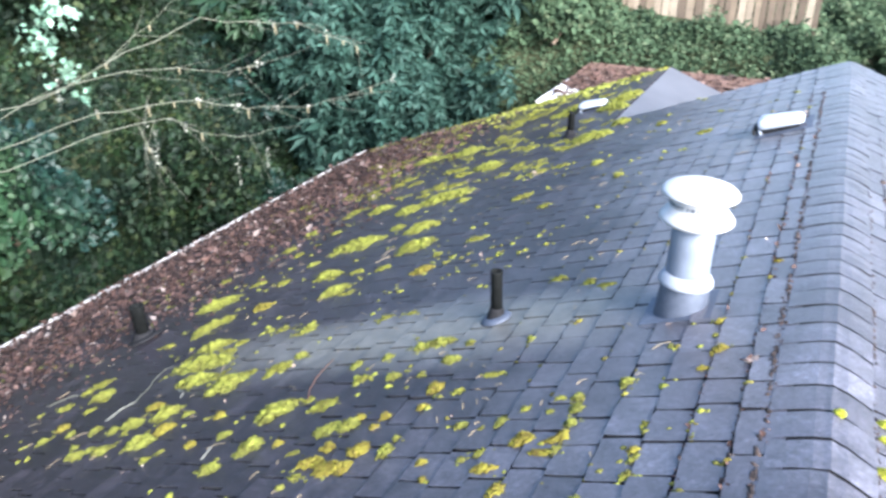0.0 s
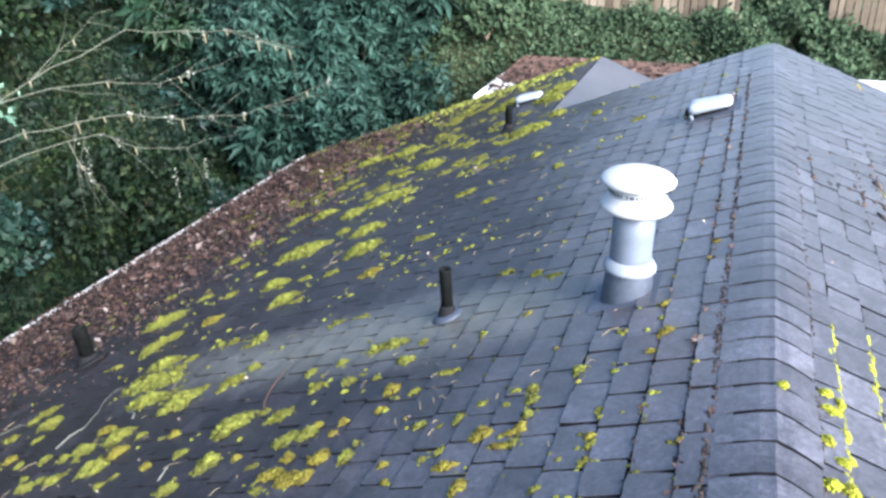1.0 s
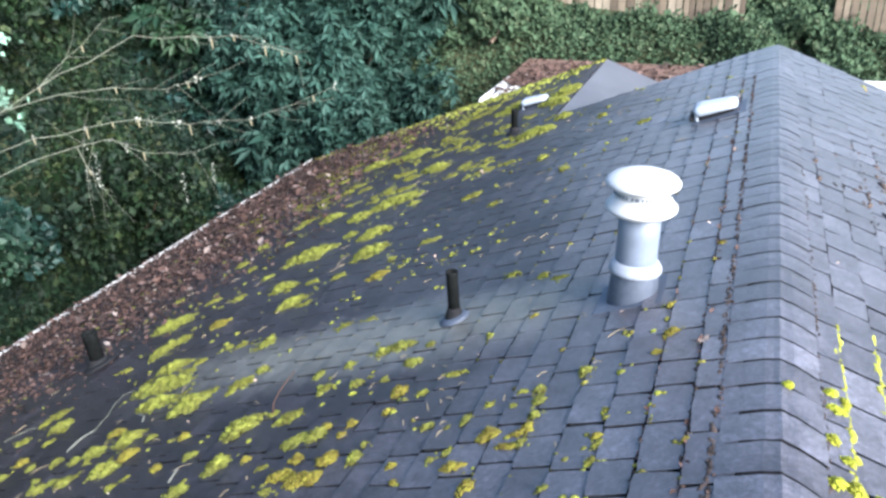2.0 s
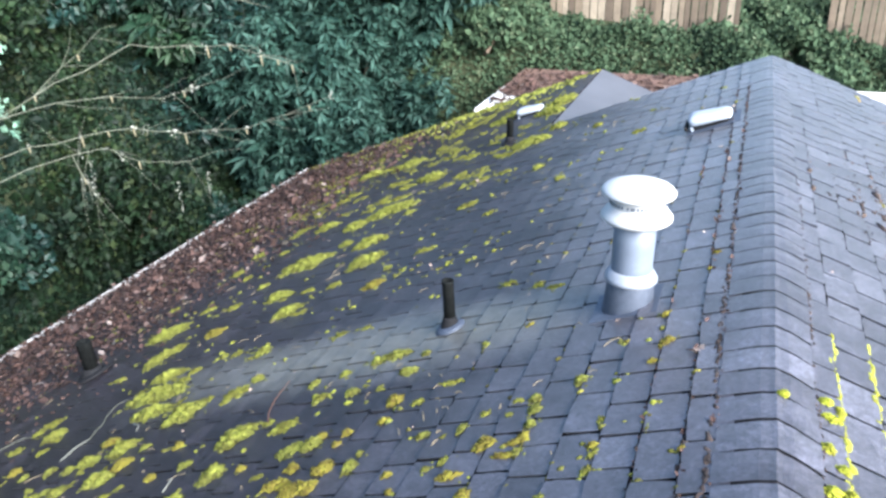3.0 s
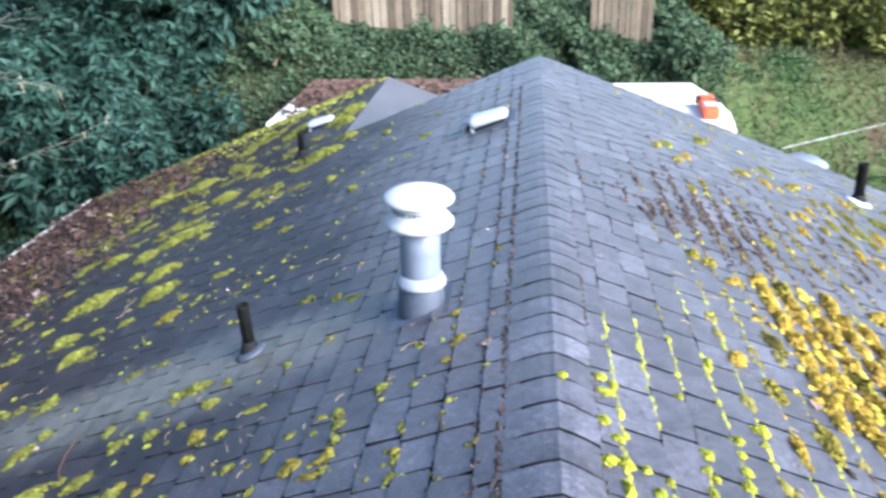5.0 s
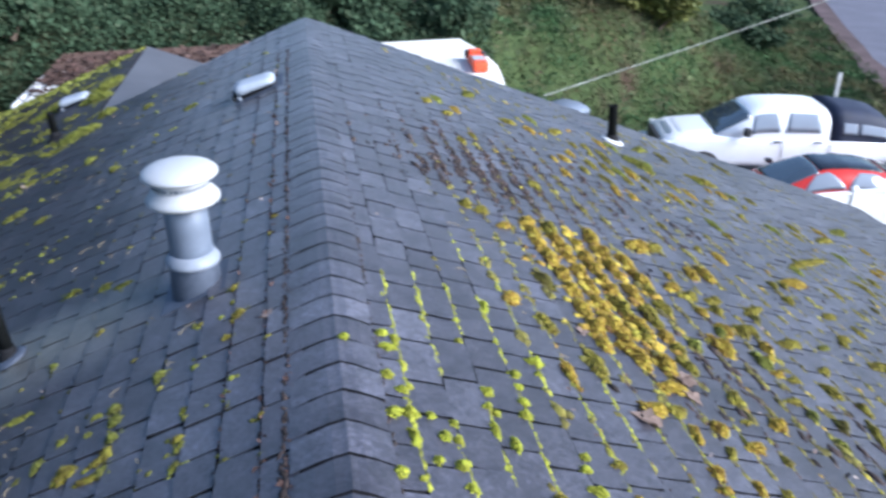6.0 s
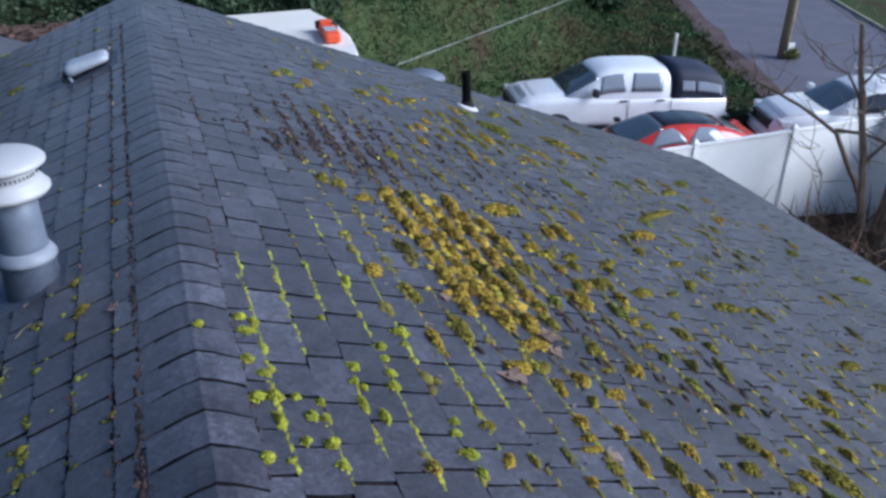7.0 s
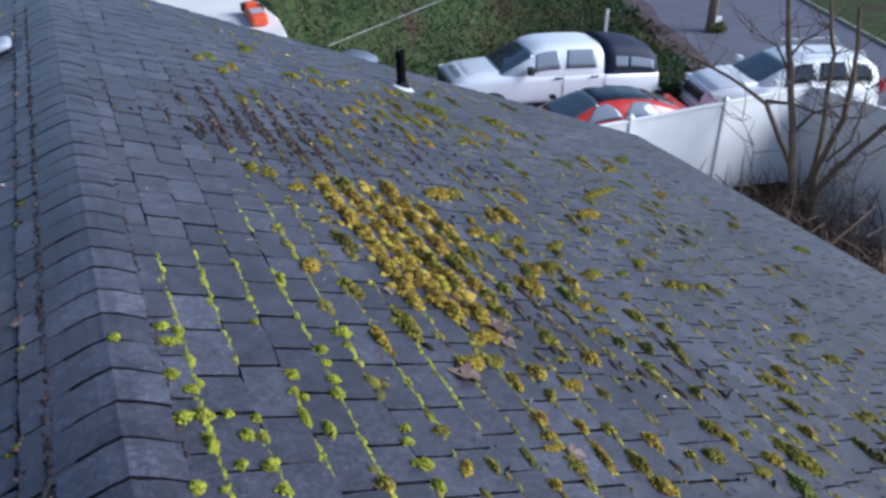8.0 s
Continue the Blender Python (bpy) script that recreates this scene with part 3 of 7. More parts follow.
# ---- flue, pipes and roof vents ----
def flue():
    base = Vector((-0.556, 3.85, RIDGE_Z - 0.556 * 0.4008))
    ob = thing("flue", (*base, 0, 0.6, 0), "white capped galvanised metal flue with a storm collar on shingles", "chimney flue")
    part("flashing", box(-0.14, 0.15, -0.135, 0.135, -0.004, 0.003, 0.0), LEAD, ob, "grey metal base flashing").matrix_local = Matrix.Translation((0, 0, 0.012)) @ slope_frame(-1).to_4x4()
    part("boot", lathe([(0.112, -0.06), (0.106, 0.0181), (0.0976, 0.1186), (0.0946, 0.1337)]), LEAD, ob, smooth=True)
    part("storm_collar", lathe([(0.102, 0.1266), (0.1105, 0.1327), (0.1105, 0.1447), (0.1065, 0.1528), (0.0896, 0.1809), (0.0866, 0.1809)]), COLLAR_METAL, ob, "pale storm collar", True)
    part("pipe", lathe([(0.0861, 0.1186), (0.0861, 0.199), (0.0861, 0.2995), (0.0861, 0.4301)]), GALVANISED, ob, smooth=True)
    part("skirt", lathe([(0.0916, 0.395), (0.1354, 0.402), (0.1453, 0.4131), (0.1453, 0.4241), (0.1333, 0.4372), (0.1215, 0.4543), (0.1115, 0.4663)]), WHITE_METAL, ob, smooth=True)
    part("neck", lathe([(0.105, 0.4402), (0.1115, 0.4623), (0.1115, 0.5005), (0.105, 0.5065)]), WHITE_METAL, ob, smooth=True)
    slots = bmesh.new()
    for i in range(44):
        a = 2 * math.pi * (i + 0.5 * (i % 11 > 8)) / 44
        made = bmesh.ops.create_cube(slots, size=1.0)["verts"]
        for v in made:
            q = Vector((0.1105 + v.co.x * 0.006, v.co.y * 0.007, 0.4825 + v.co.z * 0.013))
            v.co = Vector((q.x * math.cos(a) - q.y * math.sin(a), q.x * math.sin(a) + q.y * math.cos(a), q.z))
    part("vent_slots", slots, LEAD, ob, "dark air slots round the neck")
    part("cap", lathe([(0.0995, 0.5085), (0.1393, 0.5105), (0.1483, 0.5166), (0.1493, 0.5266), (0.1423, 0.5356), (0.1294, 0.5457), (0.0896, 0.5608), (0.0299, 0.5678), (0.0, 0.5688)][:-1]), WHITE_METAL, ob, "bright white domed cap", True)
    return ob


flue()


def vent_pipe(side, s, y, height, radius, flare, label, lean=(0, 0), collar=LEAD):
    at = on_slope(side, s, y)
    ob = thing("vent_pipe", (*at, lean[0], lean[1], 0), label, "vent pipe", "vent pipes through the roof")
    plate = lathe([(flare * 1.15, -0.003), (flare * 1.18, 0.006), (flare, 0.014), (flare * 0.8, 0.022)], 24)
    part("flashing", plate, collar, ob, smooth=True).matrix_local = Matrix.Translation((0, 0, 0.012)) @ slope_frame(side).to_4x4()
    part("collar", lathe([(flare * 0.78, -0.03), (flare * 0.7, 0.03), (radius * 1.25, 0.065), (radius * 1.12, 0.08)], 24), RUBBER, ob, smooth=True)
    part("pipe", lathe([(radius, -0.02), (radius, height - 0.012), (radius * 1.06, height - 0.008), (radius * 1.06, height), (radius * 0.8, height), (radius * 0.78, height - 0.06)], 20), CAST_IRON, ob, smooth=True)
    return ob


vent_pipe(-1, 1.528, 3.972, 0.275, 0.029, 0.068, "thin dark vent pipe with a grey flashing ring on shingles", (0, -2))
vent_pipe(-1, 4.730, 4.442, 0.29, 0.052, 0.12, "short stout black vent pipe beside leaf litter", (0, -6), RUBBER)
vent_pipe(-1, 2.548, 8.3, 0.26, 0.035, 0.075, "slim dark vent pipe among moss", (0, 0), RUBBER)
vent_pipe(1, 2.98, 7.6, 0.36, 0.043, 0.1, "tall black vent pipe with a pale flashing near the gable edge", (0, -2), GUTTER_PAINT)


def roof_vent(side, s, y, turn, label):
    ob = thing("roof_vent", Matrix.Translation(on_slope(side, s, y, 0.014)) @ slope_frame(side).to_4x4() @ pose(0, 0, 0, 0, 0, turn), label, "roof vent", "box vents on the roof")
    part("flange", box(-0.2, 0.17, -0.17, 0.17, 0, 0.004, 0.0), LEAD, ob)
    # black box added as the shadow line below the hood
    part("under_hood_shade", box(-0.12, 0.12, -0.088, 0.088, 0.003, 0.05, 0.004), RUBBER, ob, "dark box that stands in for the shadow under the hood")
    part("foot", box(0.125, 0.14, -0.1, -0.085, 0.002, 0.036, 0.002), VENT_PAINT, ob)
    part("foot", box(0.125, 0.14, 0.085, 0.1, 0.002, 0.036, 0.002), VENT_PAINT, ob)
    hood = bmesh.new()
    rings = []
    for inset, z in ((0.012, 0.034), (0.0, 0.034), (0.0, 0.066), (0.01, 0.082), (0.026, 0.091), (0.06, 0.095)):
        ring = []
        for i in range(32):
            a = 2 * math.pi * i / 32
            cx = math.copysign(abs(math.cos(a)) ** 0.32, math.cos(a))
            cy = math.copysign(abs(math.sin(a)) ** 0.32, math.sin(a))
            x = cx * (0.148 - inset)
            ring.append(hood.verts.new((x, cy * (0.112 - inset), z * (0.95 + 0.3 * x / 0.2))))
        rings.append(ring)
    for a, b in zip(rings, rings[1:]):
        for i in range(32):
            hood.faces.new((a[i], a[(i + 1) % 32], b[(i + 1) % 32], b[i]))
    hood.faces.new(rings[-1])
    part("hood", hood, VENT_PAINT, ob, "rounded white hood", True)
    part("louvre", box(0.165, 0.182, -0.11, 0.11, 0.015, 0.05, 0.003), RUBBER, ob, "dark louvred mouth")
    return ob


roof_vent(-1, 0.41, 6.62, 0, "white low box vent on shingles just below the ridge")
roof_vent(-1, 2.67, 9.62, 0, "white low box vent among bright moss near the wing")


# ---- vegetation ----
def leaves_on(name, spots, size, template, mat, seed, lean=0.7, kind="stuff", label="", category="", spread=0.3):
    rng = np.random.default_rng(seed)
    count = len(spots)
    scale = size * rng.lognormal(0, spread, count)
    frames = turns(count, rng, lean) * scale[:, None, None]
    ob = part(name, scatter(name, template, frames, spots, mat))
    return tagged(ob, label, category, kind=kind)


def cover(rng, count, x0, x1, y0, y1, want, lump=0.35):
    """Places on the land where want(x, y) holds, heaped by noise."""
    x, y = rng.uniform(x0, x1, count), rng.uniform(y0, y1, count)
    ok = want(x, y)
    x, y = x[ok], y[ok]
    heap = np.array([noise.noise((a * 0.8, b * 0.8, 3.0)) + 0.5 * noise.noise((a * 2.1, b * 2.1, 7.0)) for a, b in zip(x, y)])
    z = land(x, y) + 0.02 + lump * np.clip(0.35 + heap, 0, 1.5) * rng.uniform(0.2, 1.0, len(x))
    return np.stack([x, y, z], 1)


rng = np.random.default_rng(5)
ivy_spots = cover(rng, 270000, -17, 4.5, 4.0, 21.0, lambda x, y: (land(x, y) > 0.3) & ((y < 16.9) | (x < -4.4) | (y > 17.2)) & (x < 3.5 + 0.2 * (y - 16)), 0.7)
ivy_spots = np.concatenate([ivy_spots, cover(rng, 150000, -7, 4.2, 13.0, 21.0, lambda x, y: land(x, y) > 0.3, 0.5)])
by_fence = (ivy_spots[:, 1] > 16.3) & (ivy_spots[:, 1] < 17.2) & (ivy_spots[:, 0] > -4.3) & (ivy_spots[:, 0] < -0.4)
ivy_spots = ivy_spots[~by_fence]
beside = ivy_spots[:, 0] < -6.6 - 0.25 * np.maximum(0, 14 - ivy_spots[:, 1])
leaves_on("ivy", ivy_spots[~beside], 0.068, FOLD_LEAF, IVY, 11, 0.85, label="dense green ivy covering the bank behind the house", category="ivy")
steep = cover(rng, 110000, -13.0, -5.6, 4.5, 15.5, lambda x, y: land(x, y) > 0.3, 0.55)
leaves_on("shaded_ivy", np.concatenate([ivy_spots[beside], steep]), 0.105, FOLD_LEAF, SHADE_TONED_IVY, 13, 1.1, label="dense ivy covering the steep bank beside the house, tree shade put into its colour", category="ivy")
grass_spots = cover(rng, 220000, 3.0, 23.0, 15.5, 34.0, lambda x, y: ((y > 19.2 - 0.2 * (x - 7)) | (land(x, y) > 0.1)) & (road_side(x, y) < -0.1), 0.12)
leaves_on("grass", grass_spots, 0.12, LONG_LEAF, GRASS, 12, 0.8, label="rough green grass with weeds on the bank", category="grass")


def bush(name, at, radii, count, size, template, mat, seed, label, category, stems=5, lean=0.8, shell=0.55, rise=0.0):
    """Stems from one root and a crown of many leaves in uneven clumps."""
    rng = np.random.default_rng(seed)
    x, y, z = at
    ob = thing(name, (x, y, z), label, category)
    r = Vector(radii)
    centres = []
    for i in range(26):
        v = rng.normal(0, 1, 3)
        v /= np.linalg.norm(v)
        v[2] = v[2] * 0.95
        centres.append(v * rng.uniform(0.45, 0.95))
    trunk = bmesh.new()
    for i in range(stems):
        c = centres[i * 4]
        tip = Vector((c[0] * r.x, c[1] * r.y, r.z + c[2] * r.z * 0.8)) * 0.7 + Vector((0, 0, rise))
        mid = tip * 0.5 + Vector(rng.normal(0, 0.12, 3))
        tube([(rng.normal(0, 0.08), rng.normal(0, 0.08), -0.1), mid, tip], [0.05, 0.035, 0.012], 6, trunk)
    part("stem", trunk, BARK, ob)
    pick = rng.integers(0, len(centres), count)
    off = rng.normal(0, 1, (count, 3))
    off /= np.linalg.norm(off, axis=1)[:, None]
    off *= rng.uniform(shell, 1.0, (count, 1)) ** 0.5 * rng.uniform(0.25, 0.48, (len(centres), 1))[pick]
    spots = (np.array(centres)[pick] + off) * np.array(radii) + (0, 0, radii[2] * 0.75 + rise)
    spots[:, 2] = np.maximum(spots[:, 2], 0.05)
    frames = turns(count, rng, lean) * (size * rng.lognormal(0, 0.3, count))[:, None, None]
    part("crown", scatter("crown", template, frames, spots, mat), None, ob)
    return ob


def whorl(count, droop):
    """Long leaves that spread from one shoot and hang outwards."""
    verts, faces = [], []
    for k in range(count):
        a, n = 2 * math.pi * k / count + 0.35 * (k % 2), len(verts)
        c, d, tip = math.cos(a), math.sin(a), 1.0 - 0.22 * (k % 3)
        for u, v, z in ((0.04, 0.0, 0.06), (0.5, 0.15, 0.02 - 0.3 * droop), (tip, 0.0, -droop * tip), (0.5, -0.15, 0.02 - 0.3 * droop)):
            verts.append((u * c - v * d, u * d + v * c, z))
        faces += [(n, n + 1, n + 2), (n, n + 2, n + 3)]
    return verts, faces


WHORL = whorl(7, 0.55)
LAUREL_LABEL = "large broadleaf evergreen bush with drooping blue-green leaves"
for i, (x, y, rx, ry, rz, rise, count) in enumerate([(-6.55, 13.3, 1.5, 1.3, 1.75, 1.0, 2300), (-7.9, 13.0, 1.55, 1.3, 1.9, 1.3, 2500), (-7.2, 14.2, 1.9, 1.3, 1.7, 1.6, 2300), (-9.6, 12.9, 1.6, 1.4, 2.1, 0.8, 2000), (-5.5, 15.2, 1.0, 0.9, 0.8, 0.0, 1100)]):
    bush("evergreen_bush", (x, y, near(x, y) - 0.1), (rx, ry, rz), int(count * 1.3), 0.175, WHORL, (SUNLIT_LAUREL, SUNLIT_LAUREL, SUNLIT_LAUREL, LAUREL, SUNLIT_LAUREL)[i], 20 + i, LAUREL_LABEL, "bush", 3, lean=0.55, shell=0.5, rise=rise)
IVY_BUSH = "dense dark green ivy-clad bush on the side bank"
# the first bush carries the bank's shade in its leaf colour
ivy_bushes = [bush("ivy_bush", (-9.0, 9.6, near(-9.0, 9.6) - 0.2), (1.15, 1.35, 1.05), 7500, 0.105, FOLD_LEAF, SHADE_TONED_IVY, 30, IVY_BUSH, "bush", lean=1.1),
              bush("ivy_bush", (-9.4, 6.9, near(-9.4, 6.9) - 0.2), (1.2, 1.2, 0.95), 7500, 0.105, FOLD_LEAF, LAUREL, 31, IVY_BUSH, "bush", lean=1.1)]
rng = np.random.default_rng(32)
for i, (x, y) in enumerate([(-8.6, 5.0), (-8.4, 11.6), (-10.6, 8.3), (-10.8, 11.2), (-10.6, 5.2), (-12.4, 7.0), (-12.6, 9.8), (-12.3, 12.6), (-10.2, 13.4), (-9.0, 3.2), (-11.2, 3.4), (-5.2, 16.6), (-7.0, 16.4)]):
    copy_thing(ivy_bushes[i % 2], pose(x, y, near(x, y) - 0.25, 0, 0, rng.uniform(0, 360)))
bank_ivy = bush('ivy_bush', (0.75, 17.4, near(0.75, 17.4) - 0.3), (0.75, 0.7, 0.6), 3500, 0.1, LEAF, IVY, 33, 'low green ivy mound on the bank', 'bush', lean=1.1)
for x, y in ((2.9, 18.0), (3.6, 19.0), (-4.9, 15.2), (0.3, 18.3), (1.7, 17.5), (2.4, 17.3), (1.2, 19.2), (2.9, 19.6)):
    copy_thing(bank_ivy, pose(x, y, near(x, y) - 0.3, 0, 0, 70 * x))
for i, x in enumerate((-4.0, -3.35, -2.6, -2.0, -1.2, -0.6)):
    copy_thing(bank_ivy, pose(x, 16.62, near(x, 16.62) - (0.95, 0.85, 1.0, 0.9, 0.95, 0.7)[i], 0, 0, 65 * i))
copy_thing(bank_ivy, pose(0.68, 17.68, 3.85, 0, 0, 40))
copy_thing(bank_ivy, pose(1.05, 17.3, 3.4, 0, 0, 190))
for i, x in enumerate([4.7, 6.1, 7.5, 8.9, 10.3]):
    y = 23.6 - 0.1 * i
    bush("hedge_shrub", (x, y, near(x, y) - 0.1), (0.95, 0.85, 1.25), 4500, 0.16, LEAF, HEDGE_LEAF, 40 + i, "yellow-green conifer hedge shrub at the top of the bank", "hedge", lean=0.5)
bush("dark_bush", (15.6, 27.4, near(15.6, 27.4) - 0.1), (1.6, 1.5, 1.0), 6000, 0.14, LEAF, IVY, 51, "dark rounded evergreen bush beside the road", "bush")
bush("dark_bush", (13.2, 15.85, 0.05), (0.4, 0.5, 0.5), 1800, 0.1, LEAF, IVY, 52, "low dark bush between the parked vehicles", "bush")


def branch(points, r0, r1, rng, bm, twigs=0):
    """A crooked limb through the points, with side twigs."""
    points = [Vector(q) for q in points]
    line = []
    for a, b in zip(points, points[1:]):
        for k in range(4):
            line.append(a.lerp(b, k / 4) + Vector(rng.normal(0, 0.012, 3)) * (b - a).length)
    line.append(points[-1])
    n = len(line)
    tube(line, [r0 + (r1 - r0) * i / (n - 1) for i in range(n)], 6, bm)
    for _ in range(twigs):
        i = int(rng.integers(n // 4, n))
        q = line[i]
        way = (line[min(i + 1, n - 1)] - line[max(i - 1, 0)]).normalized()
        side = (way + Vector(rng.normal(0, 0.7, 3))).normalized()
        long = rng.uniform(0.15, 0.75)
        tube([q, q + side * long * 0.5 + Vector(rng.normal(0, 0.03, 3)), q + side * long], [r1 * 1.2, r1 * 0.9, r1 * 0.5], 4, bm)
    return line


def lichened_tree():
    rng = np.random.default_rng(61)
    x, y = -9.3, 5.9
    ob = thing("bare_tree", (x, y, near(x, y)), "leafless tree with long lichened branches and hanging catkins", "tree")
    root = Vector((x, y, near(x, y)))
    trunk = bmesh.new()
    branch([(0, 0, -0.2), (0.1, 0.1, 1.6), (-0.1, 0.3, 3.6), (0.1, 0.3, 6.0)], 0.1, 0.03, rng, trunk, 4)
    part("trunk", trunk, PALE_BARK, ob)
    limbs = [
        [(-8.9, 6.2, 4.4), (-7.54, 7.29, 5.26), (-7.11, 7.87, 5.81)],
        [(-7.54, 7.29, 5.26), (-6.81, 8.13, 5.69), (-5.95, 8.8, 5.62), (-5.35, 9.15, 5.35)],
        [(-8.9, 6.2, 4.6), (-7.52, 7.27, 5.14), (-6.97, 7.84, 5.16), (-6.56, 8.19, 5.08), (-6.19, 8.53, 5.19)],
        [(-8.9, 6.2, 4.2), (-7.57, 7.07, 4.74), (-6.79, 7.9, 4.79), (-6.36, 8.24, 4.67), (-5.78, 8.67, 4.66), (-4.95, 9.3, 4.95)],
        [(-8.8, 6.1, 4.0), (-7.25, 7.36, 4.58), (-7.0, 7.63, 4.61), (-6.73, 7.81, 4.42), (-6.29, 8.16, 4.34)],
        [(-9.0, 6.3, 6.0), (-7.9, 7.3, 6.35), (-6.7, 8.4, 6.4), (-5.6, 9.2, 6.0)],
        [(-7.25, 7.36, 4.58), (-7.18, 7.4, 4.3), (-7.1, 7.45, 4.05)],
    ]
    tips = []
    for points in limbs:
        bm = bmesh.new()
        line = branch([Vector(q) - root for q in points], 0.0052, 0.002, rng, bm, 10)
        tips += line[4:]
        part("limb", bm, PALE_BARK, ob)
    hang = [finish(tube([(0, 0, 0), (0, 0, -0.3 * long), (0.01, 0, -long)], [0.004, 0.011, 0.006], 5), "catkin", CATKIN) for long in (0.07, 0.1, 0.13)]
    for i in rng.choice(len(tips), 20, replace=False):
        catkin = part("catkin", hang[int(i) % 3], None, ob)
        catkin.matrix_local = Matrix.Translation(tips[int(i)])
    spots = []
    for i in rng.choice(len(tips), 24, replace=False):
        count = int(rng.integers(5, 22))
        spots.append(np.array(tips[int(i)]) + rng.normal(0, 0.012 + 0.0007 * count, (count, 3)) - (0, 0, 0.012))
    for x, y, z, long in [(-7.1, 7.45, 4.5, 0.42), (-6.45, 8.1, 4.1, 0.4), (-6.2, 8.35, 4.15, 0.25), (-7.9, 6.9, 5.3, 0.5)]:
        spots.append(np.array(Vector((x, y, z)) - root) + np.stack([rng.normal(0, 0.01, 40), rng.normal(0, 0.01, 40), -np.linspace(0, long, 40)], 1))
    spots = np.concatenate(spots)
    tufts = scatter("lichen", LEAF, turns(len(spots), rng, 1.3) * (0.022 * rng.lognormal(0, 0.4, len(spots)))[:, None, None], spots, LICHEN)
    tagged(part("lichen", tufts, None, ob), "pale grey-green lichen tufts and hanging strands", kind="stuff")
    for x, y, z, r, count in [(-7.95, 7.15, 5.12, 0.13, 45), (-7.97, 7.12, 5.8, 0.2, 80), (-8.15, 7.0, 5.45, 0.2, 60), (-7.85, 7.2, 4.85, 0.1, 20)]:
        spots = np.array(Vector((x, y, z)) - root) + rng.normal(0, r * 0.6, (count, 3))
        spray = scatter("leaf_spray", LEAF, turns(count, rng, 0.9) * (0.085 * rng.lognormal(0, 0.3, count))[:, None, None], spots, PALE_LEAF)
        tagged(part("leaf_spray", spray, None, ob), "spray of pale blue-green leaves", kind="stuff")
    return ob


lichened_tree()


def yard_tree():
    rng = np.random.default_rng(71)
    at = (12.25, 10.2, near(12.25, 10.2))
    ob = thing("bare_tree", at, "leafless many-stemmed dark brown tree in dead brush", "tree")
    stems = [
        (0.068, [(-0.08, 0.1, -0.1), (-0.17, 0.23, 0.36), (-0.28, 0.37, 0.85), (-0.41, 0.54, 1.94), (-0.55, 0.72, 2.96), (-0.69, 0.92, 3.92), (-0.77, 1.02, 4.47)]),
        (0.046, [(-0.27, 0.42, 1.23), (-0.32, 0.68, 1.55), (-0.43, 0.9, 1.94), (-0.56, 1.16, 2.4), (-0.77, 1.52, 2.64), (-1.14, 2.09, 2.92), (-1.44, 2.56, 3.12)]),
        (0.05, [(-0.1, 0.15, 0.1), (-0.01, 0.26, 0.96), (0.05, 0.27, 1.52), (0.08, 0.31, 2.05), (0.06, 0.41, 2.87), (0.08, 0.48, 3.45), (0.02, 0.64, 3.91), (0.0, 0.75, 4.36)]),
        (0.06, [(-0.1, 0.05, 0.0), (-0.18, 0.07, 0.84), (-0.19, 0.0, 1.6), (-0.11, -0.19, 2.51), (-0.16, -0.2, 3.16), (-0.23, -0.19, 3.74), (-0.35, -0.12, 4.46)]),
        (0.066, [(-0.1, 0.0, 0.0), (-0.2, -0.06, 0.73), (-0.22, -0.12, 1.1), (-0.14, -0.32, 1.59), (-0.02, -0.55, 2.04), (0.08, -0.77, 2.44), (0.21, -1.02, 2.77)]),
        (0.03, [(-0.66, 1.1, 2.5), (-0.46, 0.68, 2.57), (-0.23, 0.38, 2.48), (0.06, 0.0, 2.43), (0.29, -0.3, 2.53)]),
        (0.03, [(-0.42, 0.56, 2.0), (-0.18, 0.41, 2.42), (-0.03, 0.21, 2.58), (0.13, 0.0, 2.69)]),
        (0.025, [(-0.16, -0.1, 1.66), (0.09, -0.29, 2.1), (0.12, -0.33, 2.57), (0.11, -0.32, 3.06)]),
        (0.028, [(-0.53, 0.69, 2.76), (-0.64, 0.85, 3.28), (-0.77, 1.02, 3.59), (-1.06, 1.39, 3.78)]),
        (0.022, [(-0.61, 0.81, 3.43), (-0.52, 0.69, 3.74), (-0.34, 0.46, 3.96)]),
        (0.014, [(-0.02, -0.3, 0.0), (-0.02, -0.48, 0.64), (-0.12, -0.34, 1.29), (-0.21, -0.22, 2.17)]),
        (0.012, [(0.2, -0.5, 0.0), (0.24, -0.64, 0.61), (0.16, -0.54, 1.37), (0.2, -0.6, 1.9)]),
        (0.012, [(-0.25, 0.9, 0.0), (-0.31, 1.07, 0.42), (-0.46, 1.27, 0.98), (-0.5, 1.32, 1.52), (-0.68, 1.56, 1.96)]),
    ]
    for i, (thick, points) in enumerate(stems):
        bm = bmesh.new()
        branch(points, (1.5 if i == 0 else 1.3) * thick, max(0.008, 0.55 * thick) if i < 5 else 0.007, rng, bm)
        for _ in range(14 if i < 5 else 9):
            q = Vector(points[int(rng.integers(len(points) // 2, len(points)))])
            way = Vector((rng.normal(0, 0.5), rng.normal(0, 0.5), rng.uniform(0.1, 0.9)))
            bend = Vector(rng.normal(0, 0.12, 3))
            tube([q, q + way * 0.3 + bend, q + way * 0.65 + bend * 0.4, q + way], [0.01, 0.008, 0.006, 0.004], 4, bm)
        part("trunk" if i == 0 else "limb", bm, BARK, ob)
    return ob


